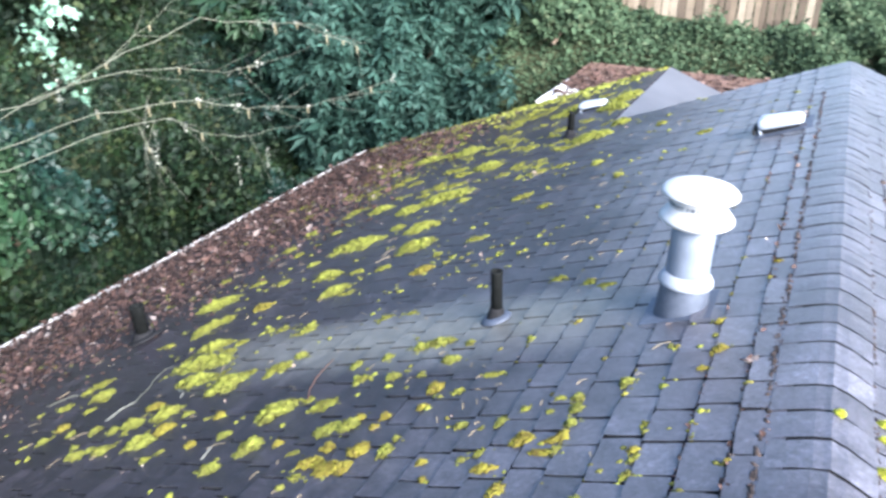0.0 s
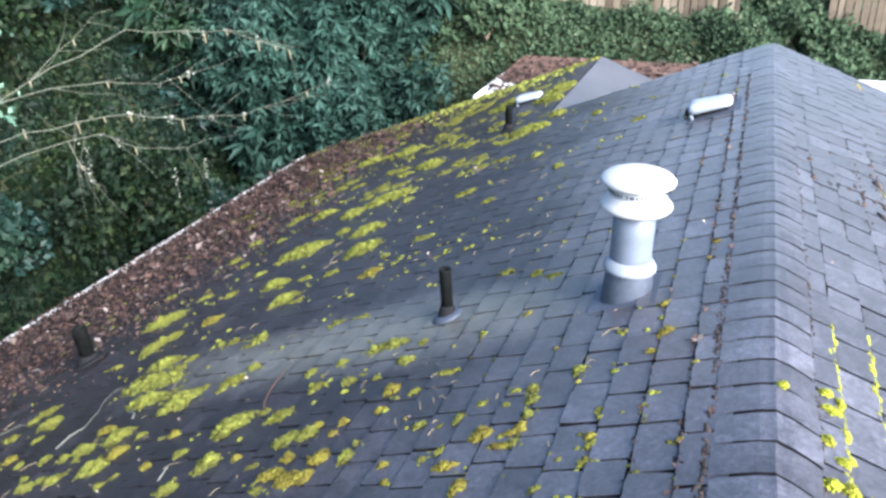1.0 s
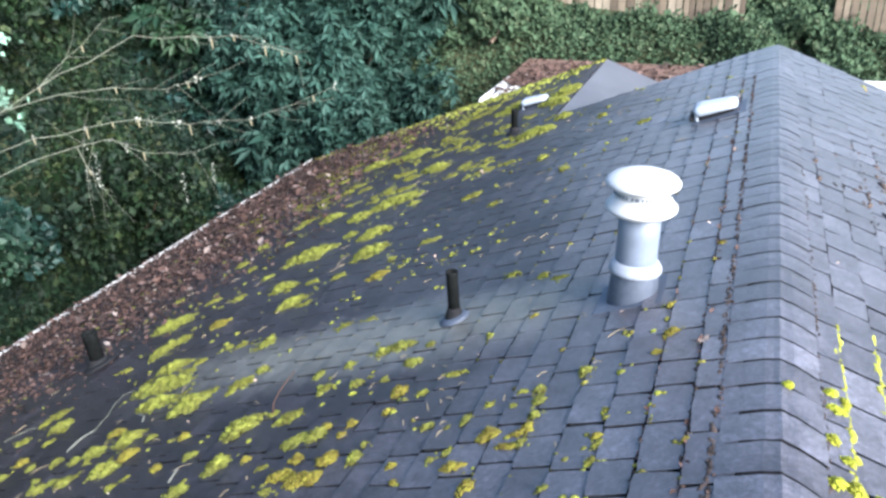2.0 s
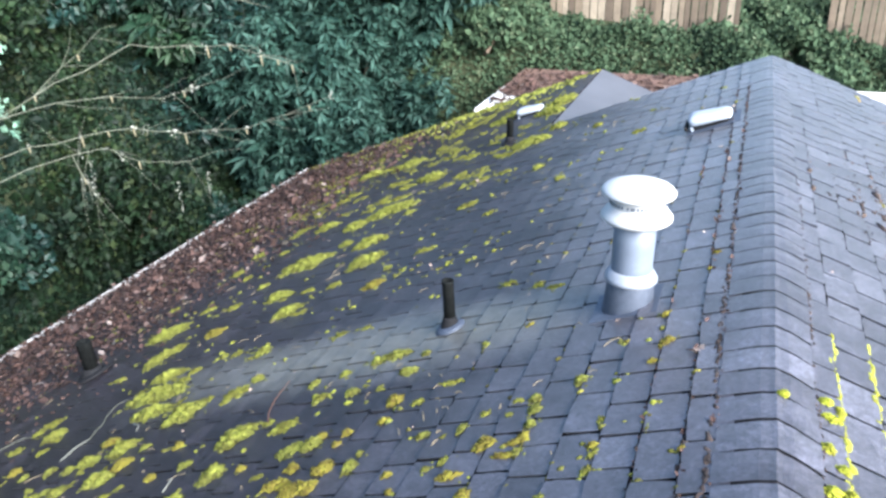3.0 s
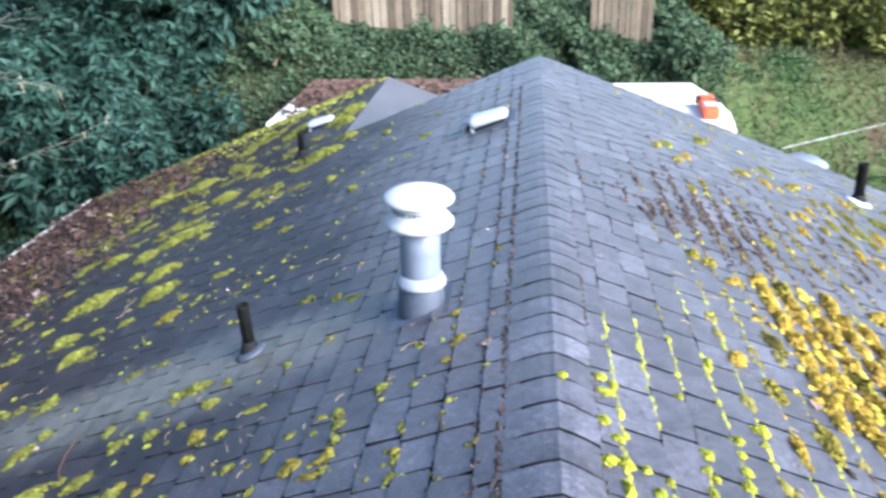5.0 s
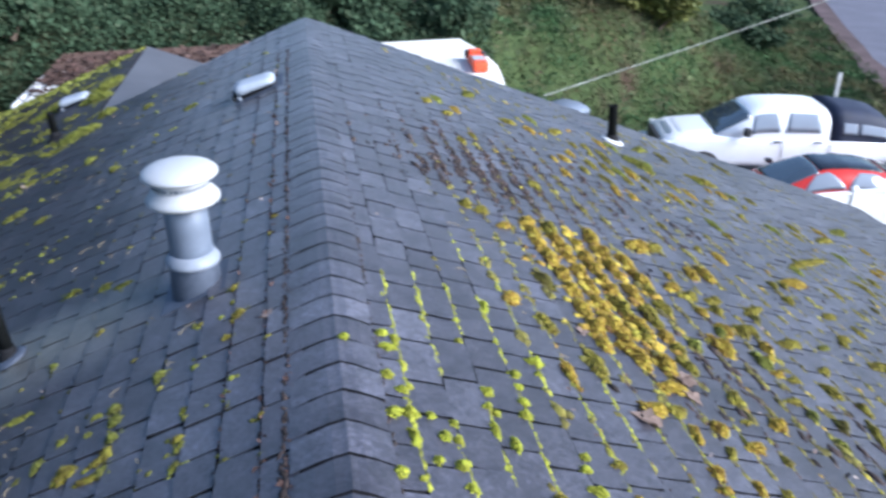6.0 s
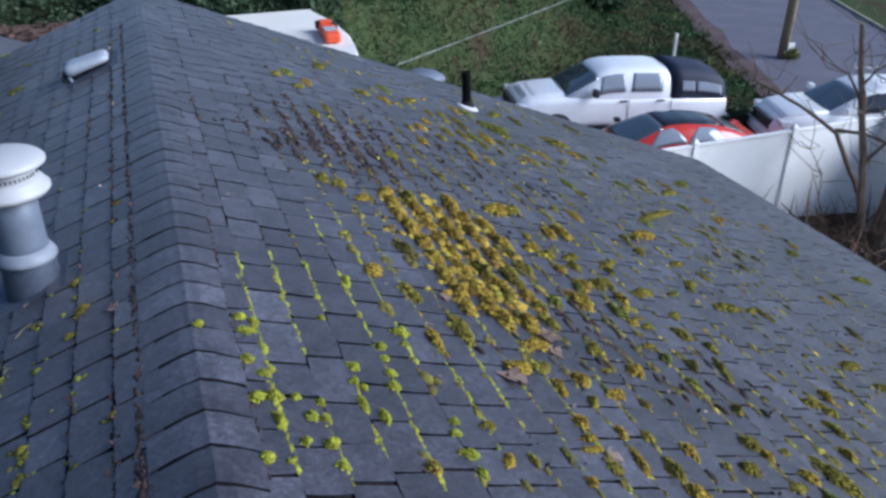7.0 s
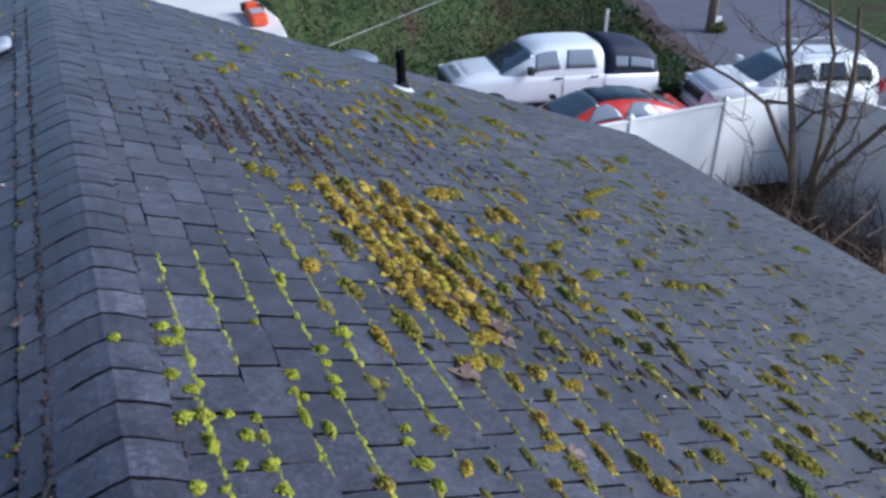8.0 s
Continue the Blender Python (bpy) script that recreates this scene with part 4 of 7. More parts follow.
yard_tree()
rng = np.random.default_rng(72)
spots = []
for _ in range(17000):
    x, y = rng.uniform(6.9, 13.4), rng.uniform(5.5, 11.85)
    tall = 0.22 + 0.3 * noise.noise((x * 0.8, y * 0.8, 1)) + 1.2 * math.exp(-((x - 12.7) / 1.5) ** 2 - ((y - 9.9) / 1.2) ** 2)
    spots.append((x, y, near(x, y) + max(0.1, tall) * rng.uniform(0, 1) ** 1.7))
stalk = ([(-0.02, 0, 0), (0.02, 0, 0), (0.011, 0.6, 0.06), (0, 1, 0), (-0.011, 0.6, 0.06)], [(0, 1, 2), (0, 2, 4), (2, 3, 4)])
leaves_on("brush", spots, 0.3, stalk, BRUSH, 73, 1.1, label="tangle of dead brown stems by the white fence", category="brush", spread=0.5)
leaves_on("fallen_leaves", [(x, y, near(x, y) + 0.03) for x, y in zip(rng.uniform(6.5, 13.4, 9500), rng.uniform(3.0, 11.85, 9500))], 0.1, LEAF, LITTER, 74, 0.4, label="brown fallen leaves on the ground by the house", category="leaves")


# ---- fences, shed, trailer ----
def picket_fence(x0, x1, y, label, seed, drop):
    rng = np.random.default_rng(seed)
    ob = thing("wooden_fence", (x0, y, 0), label, "fence", "weathered board fences on the bank")
    for z in (0.45, 1.45):
        part("rail", box(0, x1 - x0, 0.03, 0.07, z + near((x0 + x1) / 2, y), z + 0.09 + near((x0 + x1) / 2, y)), CEDAR, ob)
    x = 0.0
    while x < x1 - x0 - 0.05:
        w = rng.uniform(0.1, 0.16)
        z = near(x0 + x, y) - drop + rng.normal(0, 0.06)
        top = 1.85 + near(x0 + x, y) + rng.normal(0, 0.03)
        picket = part("picket", box(x, x + w - rng.uniform(0.01, 0.03), -0.012 + rng.normal(0, 0.006), 0.014, z, top, 0.004), CEDAR, ob)
        picket.rotation_euler = (0, radians(rng.normal(0, 0.05)), 0)
        x += w
    return ob


picket_fence(-4.05, -0.45, 17.0, "long weathered tan cedar board fence above ivy", 81, 0.45)
picket_fence(1.15, 2.35, 18.0, "short length of greyed cedar board fence in ivy", 82, 0.0)


def garden_shed():
    ob = thing("shed", (0, 0, 0), "low shed with a brown debris-covered roof and white edge", "shed")
    part("wall", box(-3.75, 0.0, 12.4, 14.55, 0.6, 4.05), WALL_PAINT, ob)
    part("roof", slab([(-4.0, 12.15, 4.12), (0.3, 12.15, 4.12), (0.3, 14.95, 4.22), (-4.0, 14.95, 4.22)], 0.06), SHED_FELT, ob, "brown roof under leaves and dirt")
    part("corner_panel", slab([(-4.02, 12.13, 4.128), (-3.2, 12.13, 4.128), (-3.45, 12.9, 4.156), (-4.02, 13.3, 4.17)], 0.005), FENCE_WHITE, ob, "bare white metal roof corner")
    part("fascia", box(-4.03, -4.004, 12.15, 14.0, 3.86, 4.16), FENCE_WHITE, ob, "white painted edge board")
    part("fascia", box(-4.03, -3.0, 12.12, 12.146, 3.86, 4.14), FENCE_WHITE, ob, "white painted edge board")
    return ob


garden_shed()
rng = np.random.default_rng(84)
leaves_on("roof_debris", np.stack([rng.uniform(-3.95, 0.25, 3500), rng.uniform(12.2, 14.9, 3500), rng.uniform(4.13, 4.24, 3500)], 1), 0.09, LEAF, LITTER, 85, 0.35, label="brown leaf debris lying on the shed roof", category="leaves")


def cargo_trailer():
    ob = thing("cargo_trailer", (0, 0, 0), "white box trailer with a rounded roof parked behind the house", "trailer")
    part("body", upright([(0.55, 12.6), (3.02, 12.6), (3.14, 13.4), (3.27, 14.3), (3.2, 15.3), (3.04, 16.5), (0.55, 16.5)], 1.45, 3.8, 0.07), TRAILER_WHITE, ob)
    part("roof_trim", upright([(0.53, 12.58), (3.04, 12.58), (3.16, 13.4), (3.29, 14.3), (3.22, 15.3), (3.06, 16.52), (0.53, 16.52)], 3.55, 3.6, 0.01), WHITE_METAL, ob)
    for x in (0.6, 2.8):
        for y in (13.9, 14.7):
            wheel = part("wheel", lathe([(0.2, 0.0), (0.33, 0.01), (0.34, 0.05), (0.34, 0.17), (0.33, 0.21), (0.2, 0.22)], 20), TYRE, ob)
            wheel.matrix_local = pose(x, y, 1.24, 0, 90, 0)
    part("chassis", box(0.8, 2.8, 12.4, 16.4, 1.3, 1.44), TRIM, ob)
    return ob


cargo_trailer()


def fuel_can():
    ob = thing("fuel_can", (2.88, 14.2, 3.81, 0, 0, -4), "orange plastic container with a pale label on the trailer roof", "container")
    part("body", box(-0.13, 0.13, -0.5, 0.5, 0, 0.17, 0.05), ORANGE, ob)
    part("lid", box(-0.11, 0.1, 0.22, 0.44, 0.165, 0.2, 0.02), ORANGE, ob)
    for x, y in ((-0.13, 0.36), (0.13, 0.2)):
        part("latch", box(x - 0.045, x + 0.045, y - 0.06, y + 0.06, 0.06, 0.19, 0.02), TRIM, ob, "dark plastic latch")
    part("label_plate", box(-0.1, 0.1, -0.3, -0.02, 0.171, 0.176), WHITE_METAL, ob, "pale label")
    return ob


fuel_can()


def white_fence():
    ob = thing("white_fence", (6.8, 12.0, 0), "tall white painted panel fence with posts beside the yard", "fence")
    corner = 3 * 2.25
    for i in range(5):
        run, turn = (i * 2.25, 0.0) if i < 3 else ((i - 3) * 2.25, radians(-81.0))
        start = Matrix.Translation((0 if i < 3 else corner, 0, 0)) @ Matrix.Rotation(turn, 4, "Z") @ Matrix.Translation((run, 0, 0))
        ends = [start @ Vector((q, 0, 0)) for q in (0.0, 2.25)]
        foot = min(near(6.8 + q.x, 11.5 + q.y) for q in ends) - 0.35
        part("panel", box(0.05, 2.2, -0.02, 0.02, foot, 1.78, 0.008), FENCE_WHITE, ob).matrix_local = start
        part("cap_rail", box(0.05, 2.2, -0.04, 0.04, 1.782, 1.83, 0.01), FENCE_WHITE, ob).matrix_local = start
        for q in ends[:1] if i < 4 else ends:
            post = part("post", box(-0.048, 0.048, -0.055, 0.055, near(6.8 + q.x, 11.5 + q.y) - 0.3, 1.86, 0.008), FENCE_WHITE, ob)
            post.matrix_local = Matrix.Translation(q)
            part("post_cap", lathe([(0.085, 1.861), (0.085, 1.88), (0.03, 1.93), (0.01, 1.935)], 4), FENCE_WHITE, post).matrix_local = pose(0, 0, 0, 0, 0, 45)
    return ob


white_fence()


# ---- pole and cable ----
def utility_pole():
    ob = thing("utility_pole", (19.25, 21.1, 0.05), "pale brown wooden utility pole at the road's edge", "pole")
    part("pole", tube([(0, 0, -0.1), (0.05, 0.02, 3), (0.12, 0.03, 9)], [0.16, 0.15, 0.12], 12), POLE_WOOD, ob, smooth=True)
    part("crossarm", box(-0.9, 1.1, -0.06, 0.06, 8.2, 8.32, 0.01), POLE_WOOD, ob)
    part("marker", box(-0.02, 0.24, -0.22, -0.165, 0.2, 0.55, 0.02), GUTTER_PAINT, ob, "pale marker plate near the foot")
    return ob


utility_pole()
bush("weed_clump", (19.4, 20.9, 0.05), (0.25, 0.25, 0.2), 250, 0.12, LEAF, HEDGE_LEAF, 90, "yellow-green weed clump at the foot of the pole", "weed")


def marker_post():
    ob = thing("marker_post", (16.0, 22.4, near(16.0, 22.4)), "short white marker post in the grass", "post")
    part("post", box(-0.06, 0.06, -0.03, 0.03, -0.1, 0.85, 0.01), WHITE_METAL, ob)
    part("reflector", box(-0.04, 0.04, -0.036, -0.031, 0.66, 0.78), GUTTER_PAINT, ob)
    return ob


marker_post()


def cable(a, b, sag):
    a, b = Vector(a), Vector(b)
    points = [a.lerp(b, i / 40) - Vector((0, 0, sag * 4 * (i / 40) * (1 - i / 40))) for i in range(41)]
    ob = part("cable", tube(points, [0.0068] * 41, 6), CABLE)
    return tagged(ob, "pale frayed overhead cable from the gable to the pole", "cable")


cable((2.38, 8.59, 4.885), (19.3, 21.1, 4.9), 0.08)


# ---- vehicles ----
def loft(stations, square=6.0, sides=28):
    """A smooth hull through rounded sections: (x, half width, foot, top, how far the top draws in)."""
    bm = bmesh.new()
    rings = []
    for x, w, z0, z1, draw in stations:
        ring = []
        for i in range(sides):
            a = 2 * math.pi * (i + 0.5) / sides
            c, d = math.cos(a), math.sin(a)
            u, v = math.copysign(abs(c) ** (2 / square), c), math.copysign(abs(d) ** (2 / square), d)
            ring.append(bm.verts.new((x, w * u * (1 - draw * max(0.0, v)), (z0 + z1) / 2 + (z1 - z0) / 2 * v)))
        rings.append(ring)
    for a, b in zip(rings, rings[1:]):
        for i in range(sides):
            bm.faces.new((a[i], a[(i + 1) % sides], b[(i + 1) % sides], b[i]))
    bm.faces.new(rings[0])
    bm.faces.new(rings[-1][::-1])
    return bm


def wheels(ob, places, radius, width):
    for x, y in places:
        r, w = radius, width
        tyre = part("wheel", lathe([(r * 0.62, -w / 2), (r * 0.94, -w / 2), (r, -w * 0.32), (r, w * 0.32), (r * 0.94, w / 2), (r * 0.62, w / 2)], 28), TYRE, ob, "black tyre", True)
        tyre.matrix_local = pose(x, y, radius, 90, 0, 0)
        part("rim", lathe([(r * 0.6, -w * 0.48), (r * 0.63, -w * 0.5), (r * 0.63, w * 0.5), (r * 0.55, w * 0.44), (r * 0.18, w * 0.36), (r * 0.1, w * 0.47)], 20), RIM, tyre, "silver alloy rim", True)


def arch(x, y, r, side):
    """A dark wheel arch, set just proud of the body's side."""
    bm = bmesh.new()
    ring = [(x + r * math.cos(math.pi * i / 14), 0.33 + r * math.sin(math.pi * i / 14)) for i in range(15)] + [(x - r, 0.3), (x + r, 0.3)]
    a, b = y, y + side * 0.012
    prism(ring, min(a, b), max(a, b), 0.0, bm)
    return bm


def hull_at(stations, x, a, square, lift=0.0):
    """A point on a hull's skin: x along it, a round it (0: its left side, 90: its top)."""
    w, z0, z1, draw = [float(np.interp(x, [q[0] for q in stations], [q[i] for q in stations])) for i in (1, 2, 3, 4)]
    c, d = math.cos(radians(a)), math.sin(radians(a))
    u, v = math.copysign(abs(c) ** (2 / square), c), math.copysign(abs(d) ** (2 / square), d)
    y, z = w * u * (1 - draw * max(0.0, v)), (z0 + z1) / 2 + (z1 - z0) / 2 * v
    out = Vector((0, c * 0.9 + 0.1 * u, d)).normalized()
    return Vector((x, y, z)) + out * lift


def skin(stations, x0, x1, a0, a1, square, lift=0.008, lean=0.0, steps=10):
    """A curved plate on part of a hull, its ends raked by lean from the first angle to the last."""
    bm = bmesh.new()
    rows = []
    for i in range(-1, steps + 2):
        t, row = min(1.0, max(0.0, i / steps)), []
        for j in range(-1, steps + 2):
            r = min(1.0, max(0.0, j / steps))
            a = a0 + (a1 - a0) * r
            edge = i in (-1, steps + 1) or j in (-1, steps + 1)
            row.append(bm.verts.new(hull_at(stations, x0 + (x1 - x0) * t + lean * r * (0.5 - t) * 2, a, square, -0.01 if edge else lift)))
        rows.append(row)
    for p, q in zip(rows, rows[1:]):
        for k in range(len(p) - 1):
            bm.faces.new((p[k], p[k + 1], q[k + 1], q[k]))
    return bm


def side_angles(v0, v1, square, side):
    """The angles between two heights of a hull's flank, given as fractions of its half height."""
    a, b = (math.degrees(math.asin(v ** (square / 2))) for v in (v0, v1))
    return (a, b) if side > 0 else (180 - a, 180 - b)


def pickup():
    ob = thing("pickup_truck", pose(10.52, 17.33, 0.08, 0, 0, 168) @ pose(0, 0, 0.0, 0, -1.2, 0), "silver double-cab pickup truck with a black canvas bed canopy", "pickup truck")
    w = 0.92
    part("body", loft([(-2.66, 0.84, 0.5, 1.02, 0.02), (-2.6, 0.89, 0.45, 1.07, 0.02), (-1.3, 0.92, 0.4, 1.09, 0.03), (0.0, 0.93, 0.38, 1.12, 0.04), (1.2, 0.93, 0.37, 1.14, 0.05),
                       (1.7, 0.92, 0.36, 1.13, 0.07), (2.2, 0.9, 0.36, 1.08, 0.09), (2.46, 0.86, 0.38, 1.0, 0.12), (2.6, 0.76, 0.42, 0.86, 0.1)], 7.0), SILVER, ob, smooth=True)
    part("hood", loft([(1.2, 0.66, 1.06, 1.165, 0.02), (1.5, 0.64, 1.06, 1.16, 0.02), (2.0, 0.6, 1.02, 1.12, 0.02), (2.4, 0.55, 0.55, 1.03, 0.02)], 9.0), SILVER, ob, smooth=True)
    cab = [(-1.2, 0.84, 0.55, 1.62, 0.16), (-1.14, 0.86, 0.55, 1.69, 0.17), (-0.9, 0.87, 0.55, 1.735, 0.18), (-0.3, 0.88, 0.55, 1.75, 0.19), (0.2, 0.88, 0.55, 1.735, 0.19), (0.46, 0.88, 0.55, 1.69, 0.18), (0.6, 0.88, 0.55, 1.62, 0.16), (1.42, 0.84, 0.55, 1.16, 0.03)]
    part("cab", loft(cab, 5.0, 48), SILVER, ob, smooth=True)
    part("windscreen", skin(cab, 0.62, 1.38, 36, 144, 5.0, 0.008), WINDSCREEN, ob, "dark windscreen with broken reflections", True)
    for side in (1, -1):
        for x0, x1 in ((-0.06, 0.72), (-0.98, -0.2)):
            a0, a1 = side_angles(0.14, 0.8, 5.0, side)
            part("side_window", skin(cab, x0, x1 - (0.14 if x1 > 0.5 else 0), a0, a1, 5.0, 0.008, 0.05), SKY_TONED_GLASS, ob, "side window, the sky's reflection put into its colour", True)
        for x in (0.0, -0.92):
            part("door_handle", box(x - 0.1, x + 0.1, side * 0.925 - 0.012, side * 0.925 + 0.012, 1.0, 1.04, 0.005), TRIM, ob)
        part("wing_mirror", box(0.66, 0.8, side * 0.98 - 0.1, side * 0.98 + 0.1, 1.16, 1.34, 0.04), TRIM, ob, "black wing mirror")
        for x in (1.62, -1.62):
            part("wheel_arch", arch(x, side * w, 0.43, side), TRIM, ob)
        part("door_seam", box(-0.136, -0.124, side * 0.928 - 0.003, side * 0.928 + 0.003, 0.5, 1.1), TRIM, ob)
        part("bed_seam", box(-1.206, -1.194, side * 0.921 - 0.003, side * 0.921 + 0.003, 0.5, 1.08), TRIM, ob)
        part("headlight", box(2.36, 2.54, side * 0.76 - 0.14, side * 0.76 + 0.1, 0.78, 0.95, 0.03), LAMP_CLEAR, ob)
        part("tail_light", box(-2.675, -2.62, side * 0.76 - 0.06, side * 0.76 + 0.06, 0.7, 1.0, 0.01), LAMP_RED, ob)
    part("grille", box(2.52, 2.64, -0.5, 0.5, 0.66, 0.95, 0.03), TRIM, ob, "dark grille")
    part("front_bumper", box(2.5, 2.76, -0.9, 0.9, 0.42, 0.64, 0.06), SILVER, ob)
    part("rear_bumper", box(-2.8, -2.62, -0.88, 0.88, 0.42, 0.6, 0.04), SILVER, ob)
    top = [(-2.6, 0.86, 0.55, 1.3, 0.1), (-2.57, 0.87, 0.55, 1.44, 0.14), (-2.42, 0.87, 0.55, 1.58, 0.16), (-2.0, 0.87, 0.55, 1.68, 0.18), (-1.5, 0.87, 0.55, 1.73, 0.18), (-1.22, 0.87, 0.55, 1.74, 0.18)]
    canopy = part("canopy", loft(top, 5.0, 40), CAR_BLACK, ob, "black canvas bed canopy", True)
    for side in (1, -1):
        for x0, x1 in ((-1.78, -1.46), (-2.48, -1.83)):
            part("canopy_window", skin(top, x0, x1, *side_angles(0.1, 0.52, 5.0, side), 5.0, 0.008), SKY_TONED_GLASS, canopy, "clear plastic canopy window", True)
    wheels(ob, [(x, y) for x in (1.62, -1.62) for y in (0.82, -0.82)], 0.37, 0.25)
    return ob


def hatchback():
    ob = thing("red_car", (9.95, 14.5, 0.08, 0, 0, 170), "low red coupe with a glossy black roof and pale side windows", "car")
    w = 0.86
    part("body", loft([(-2.3, 0.66, 0.4, 0.8, 0.12), (-2.2, 0.78, 0.3, 0.9, 0.12), (-1.5, 0.86, 0.25, 0.95, 0.08), (0.6, 0.86, 0.25, 0.93, 0.08), (1.2, 0.85, 0.25, 0.86, 0.12), (1.7, 0.78, 0.26, 0.72, 0.15), (1.96, 0.6, 0.32, 0.58, 0.1)], 5.0), CAR_RED, ob, smooth=True)
    house_of_glass = [(-2.0, 0.6, 0.5, 0.93, 0.05), (-1.8, 0.68, 0.5, 1.04, 0.12), (-1.4, 0.74, 0.5, 1.2, 0.24), (-1.0, 0.77, 0.5, 1.29, 0.29), (-0.5, 0.78, 0.5, 1.345, 0.31), (-0.1, 0.78, 0.5, 1.34, 0.31), (0.2, 0.78, 0.5, 1.27, 0.28), (0.6, 0.77, 0.5, 1.1, 0.16), (0.95, 0.74, 0.5, 0.93, 0.05)]
    part("cabin", loft(house_of_glass, 4.0, 48), CAR_RED, ob, smooth=True)
    part("roof_panel", skin(house_of_glass, -1.25, 0.05, 52, 128, 4.0, 0.012, steps=14), GLOSS_BLACK, ob, "glossy black roof", True)
    part("windscreen", skin(house_of_glass, 0.07, 0.9, 42, 138, 4.0, 0.008, steps=14), WINDSCREEN, ob, "dark windscreen", True)
    part("rear_window", skin(house_of_glass, -1.85, -1.3, 55, 125, 4.0, 0.008), GLASS, ob, "", True)
    for side in (1, -1):
        for x0, x1, lean in ((-0.42, 0.42, 0.3), (-1.35, -0.48, 0.25)):
            part("side_window", skin(house_of_glass, x0, x1, *side_angles(0.16, 0.8, 4.0, side), 4.0, 0.01, lean), SKY_TONED_GLASS, ob, "pale side window", True)
        part("wing_mirror", box(0.46, 0.6, side * 0.88 - 0.07, side * 0.88 + 0.07, 0.95, 1.04, 0.03), GLOSS_BLACK, ob, "small black wing mirror")
        part("headlight", box(1.6, 1.86, side * 0.66 - 0.14, side * 0.66 + 0.14, 0.6, 0.74, 0.03), LAMP_CLEAR, ob)
        part("tail_light", box(-2.3, -2.18, side * 0.64 - 0.12, side * 0.64 + 0.12, 0.68, 0.86, 0.02), LAMP_RED, ob)
        for x in (1.2, -1.35):
            part("wheel_arch", arch(x, side * w, 0.38, side), TRIM, ob)
    part("bumper", box(1.85, 2.02, -0.8, 0.8, 0.3, 0.55, 0.05), CAR_RED, ob)
    wheels(ob, [(x, y) for x in (1.2, -1.35) for y in (0.76, -0.76)], 0.31, 0.2)
    return ob


def estate_car():
    ob = thing("white_suv", (15.45, 14.3, 0.08, 0, 0, 162), "white sport utility car with roof rails and dark glass", "car")
    w = 0.93
    part("body", loft([(-1.98, 0.76, 0.42, 0.98, 0.08), (-1.88, 0.87, 0.32, 1.08, 0.06), (-1.2, 0.93, 0.29, 1.1, 0.05), (1.0, 0.93, 0.28, 1.1, 0.05), (1.6, 0.92, 0.28, 1.06, 0.08), (2.05, 0.87, 0.3, 0.98, 0.1), (2.24, 0.78, 0.33, 0.88, 0.12), (2.32, 0.66, 0.4, 0.74, 0.1)]), CAR_WHITE, ob, smooth=True)
    part("hood", loft([(1.1, 0.74, 1.0, 1.125, 0.02), (1.5, 0.72, 1.0, 1.105, 0.02), (1.95, 0.66, 0.95, 1.03, 0.02), (2.12, 0.6, 0.9, 0.95, 0.02)], 9.0), CAR_WHITE, ob, smooth=True)
    cab = [(-1.92, 0.8, 0.5, 1.15, 0.1), (-1.8, 0.85, 0.5, 1.42, 0.18), (-1.55, 0.86, 0.5, 1.57, 0.2), (-1.0, 0.87, 0.5, 1.62, 0.21), (-0.3, 0.87, 0.5, 1.63, 0.21), (0.15, 0.87, 0.5, 1.6, 0.2), (0.4, 0.87, 0.5, 1.51, 0.17), (1.25, 0.85, 0.5, 1.06, 0.04)]
    part("cabin", loft(cab, 5.0, 48), CAR_WHITE, ob, smooth=True)
    part("windscreen", skin(cab, 0.42, 1.16, 48, 132, 5.0), WINDSCREEN, ob, "dark windscreen", True)
    part("rear_window", skin(cab, -1.88, -1.65, 60, 120, 5.0), GLASS, ob, "", True)
    for side in (1, -1):
        for x0, x1 in ((-0.25, 0.5), (-1.05, -0.31), (-1.65, -1.12)):
            part("side_window", skin(cab, x0, x1, *side_angles(0.14, 0.8, 5.0, side), 5.0, 0.022, 0.06), GLASS, ob, "", True)
        part("roof_rail", tube([(-1.5, side * 0.58, 1.58), (-1.4, side * 0.58, 1.73), (0.0, side * 0.58, 1.73), (0.06, side * 0.58, 1.84)], [0.02] * 4, 8), WHITE_METAL, ob)
        part("wing_mirror", box(0.72, 0.87, side * 0.97 - 0.1, side * 0.97 + 0.1, 1.12, 1.26, 0.04), CAR_WHITE, ob)
        part("headlight", box(1.98, 2.21, side * 0.68 - 0.14, side * 0.68 + 0.14, 0.8, 0.92, 0.03), LAMP_CLEAR, ob)
        part("tail_light", box(-1.98, -1.88, side * 0.78 - 0.1, side * 0.78 + 0.1, 0.8, 1.1, 0.02), LAMP_RED, ob)
        for x in (1.42, -1.2):
            part("wheel_arch", arch(x, side * w, 0.42, side), TRIM, ob)
    for x in (-0.2, -1.15):
        part("crossbar", tube([(x, -0.6, 1.74), (x, 0.6, 1.74)], [0.022, 0.022], 8), WHITE_METAL, ob)
    part("grille", box(2.18, 2.34, -0.5, 0.5, 0.62, 0.86, 0.03), TRIM, ob, "black grille")
    part("bumper", box(2.15, 2.38, -0.86, 0.86, 0.32, 0.54, 0.05), CAR_WHITE, ob)
    part("lower_intake", box(2.3, 2.388, -0.6, 0.6, 0.28, 0.38, 0.01), TRIM, ob)
    wheels(ob, [(x, y) for x in (1.42, -1.2) for y in (0.82, -0.82)], 0.35, 0.22)
    return ob


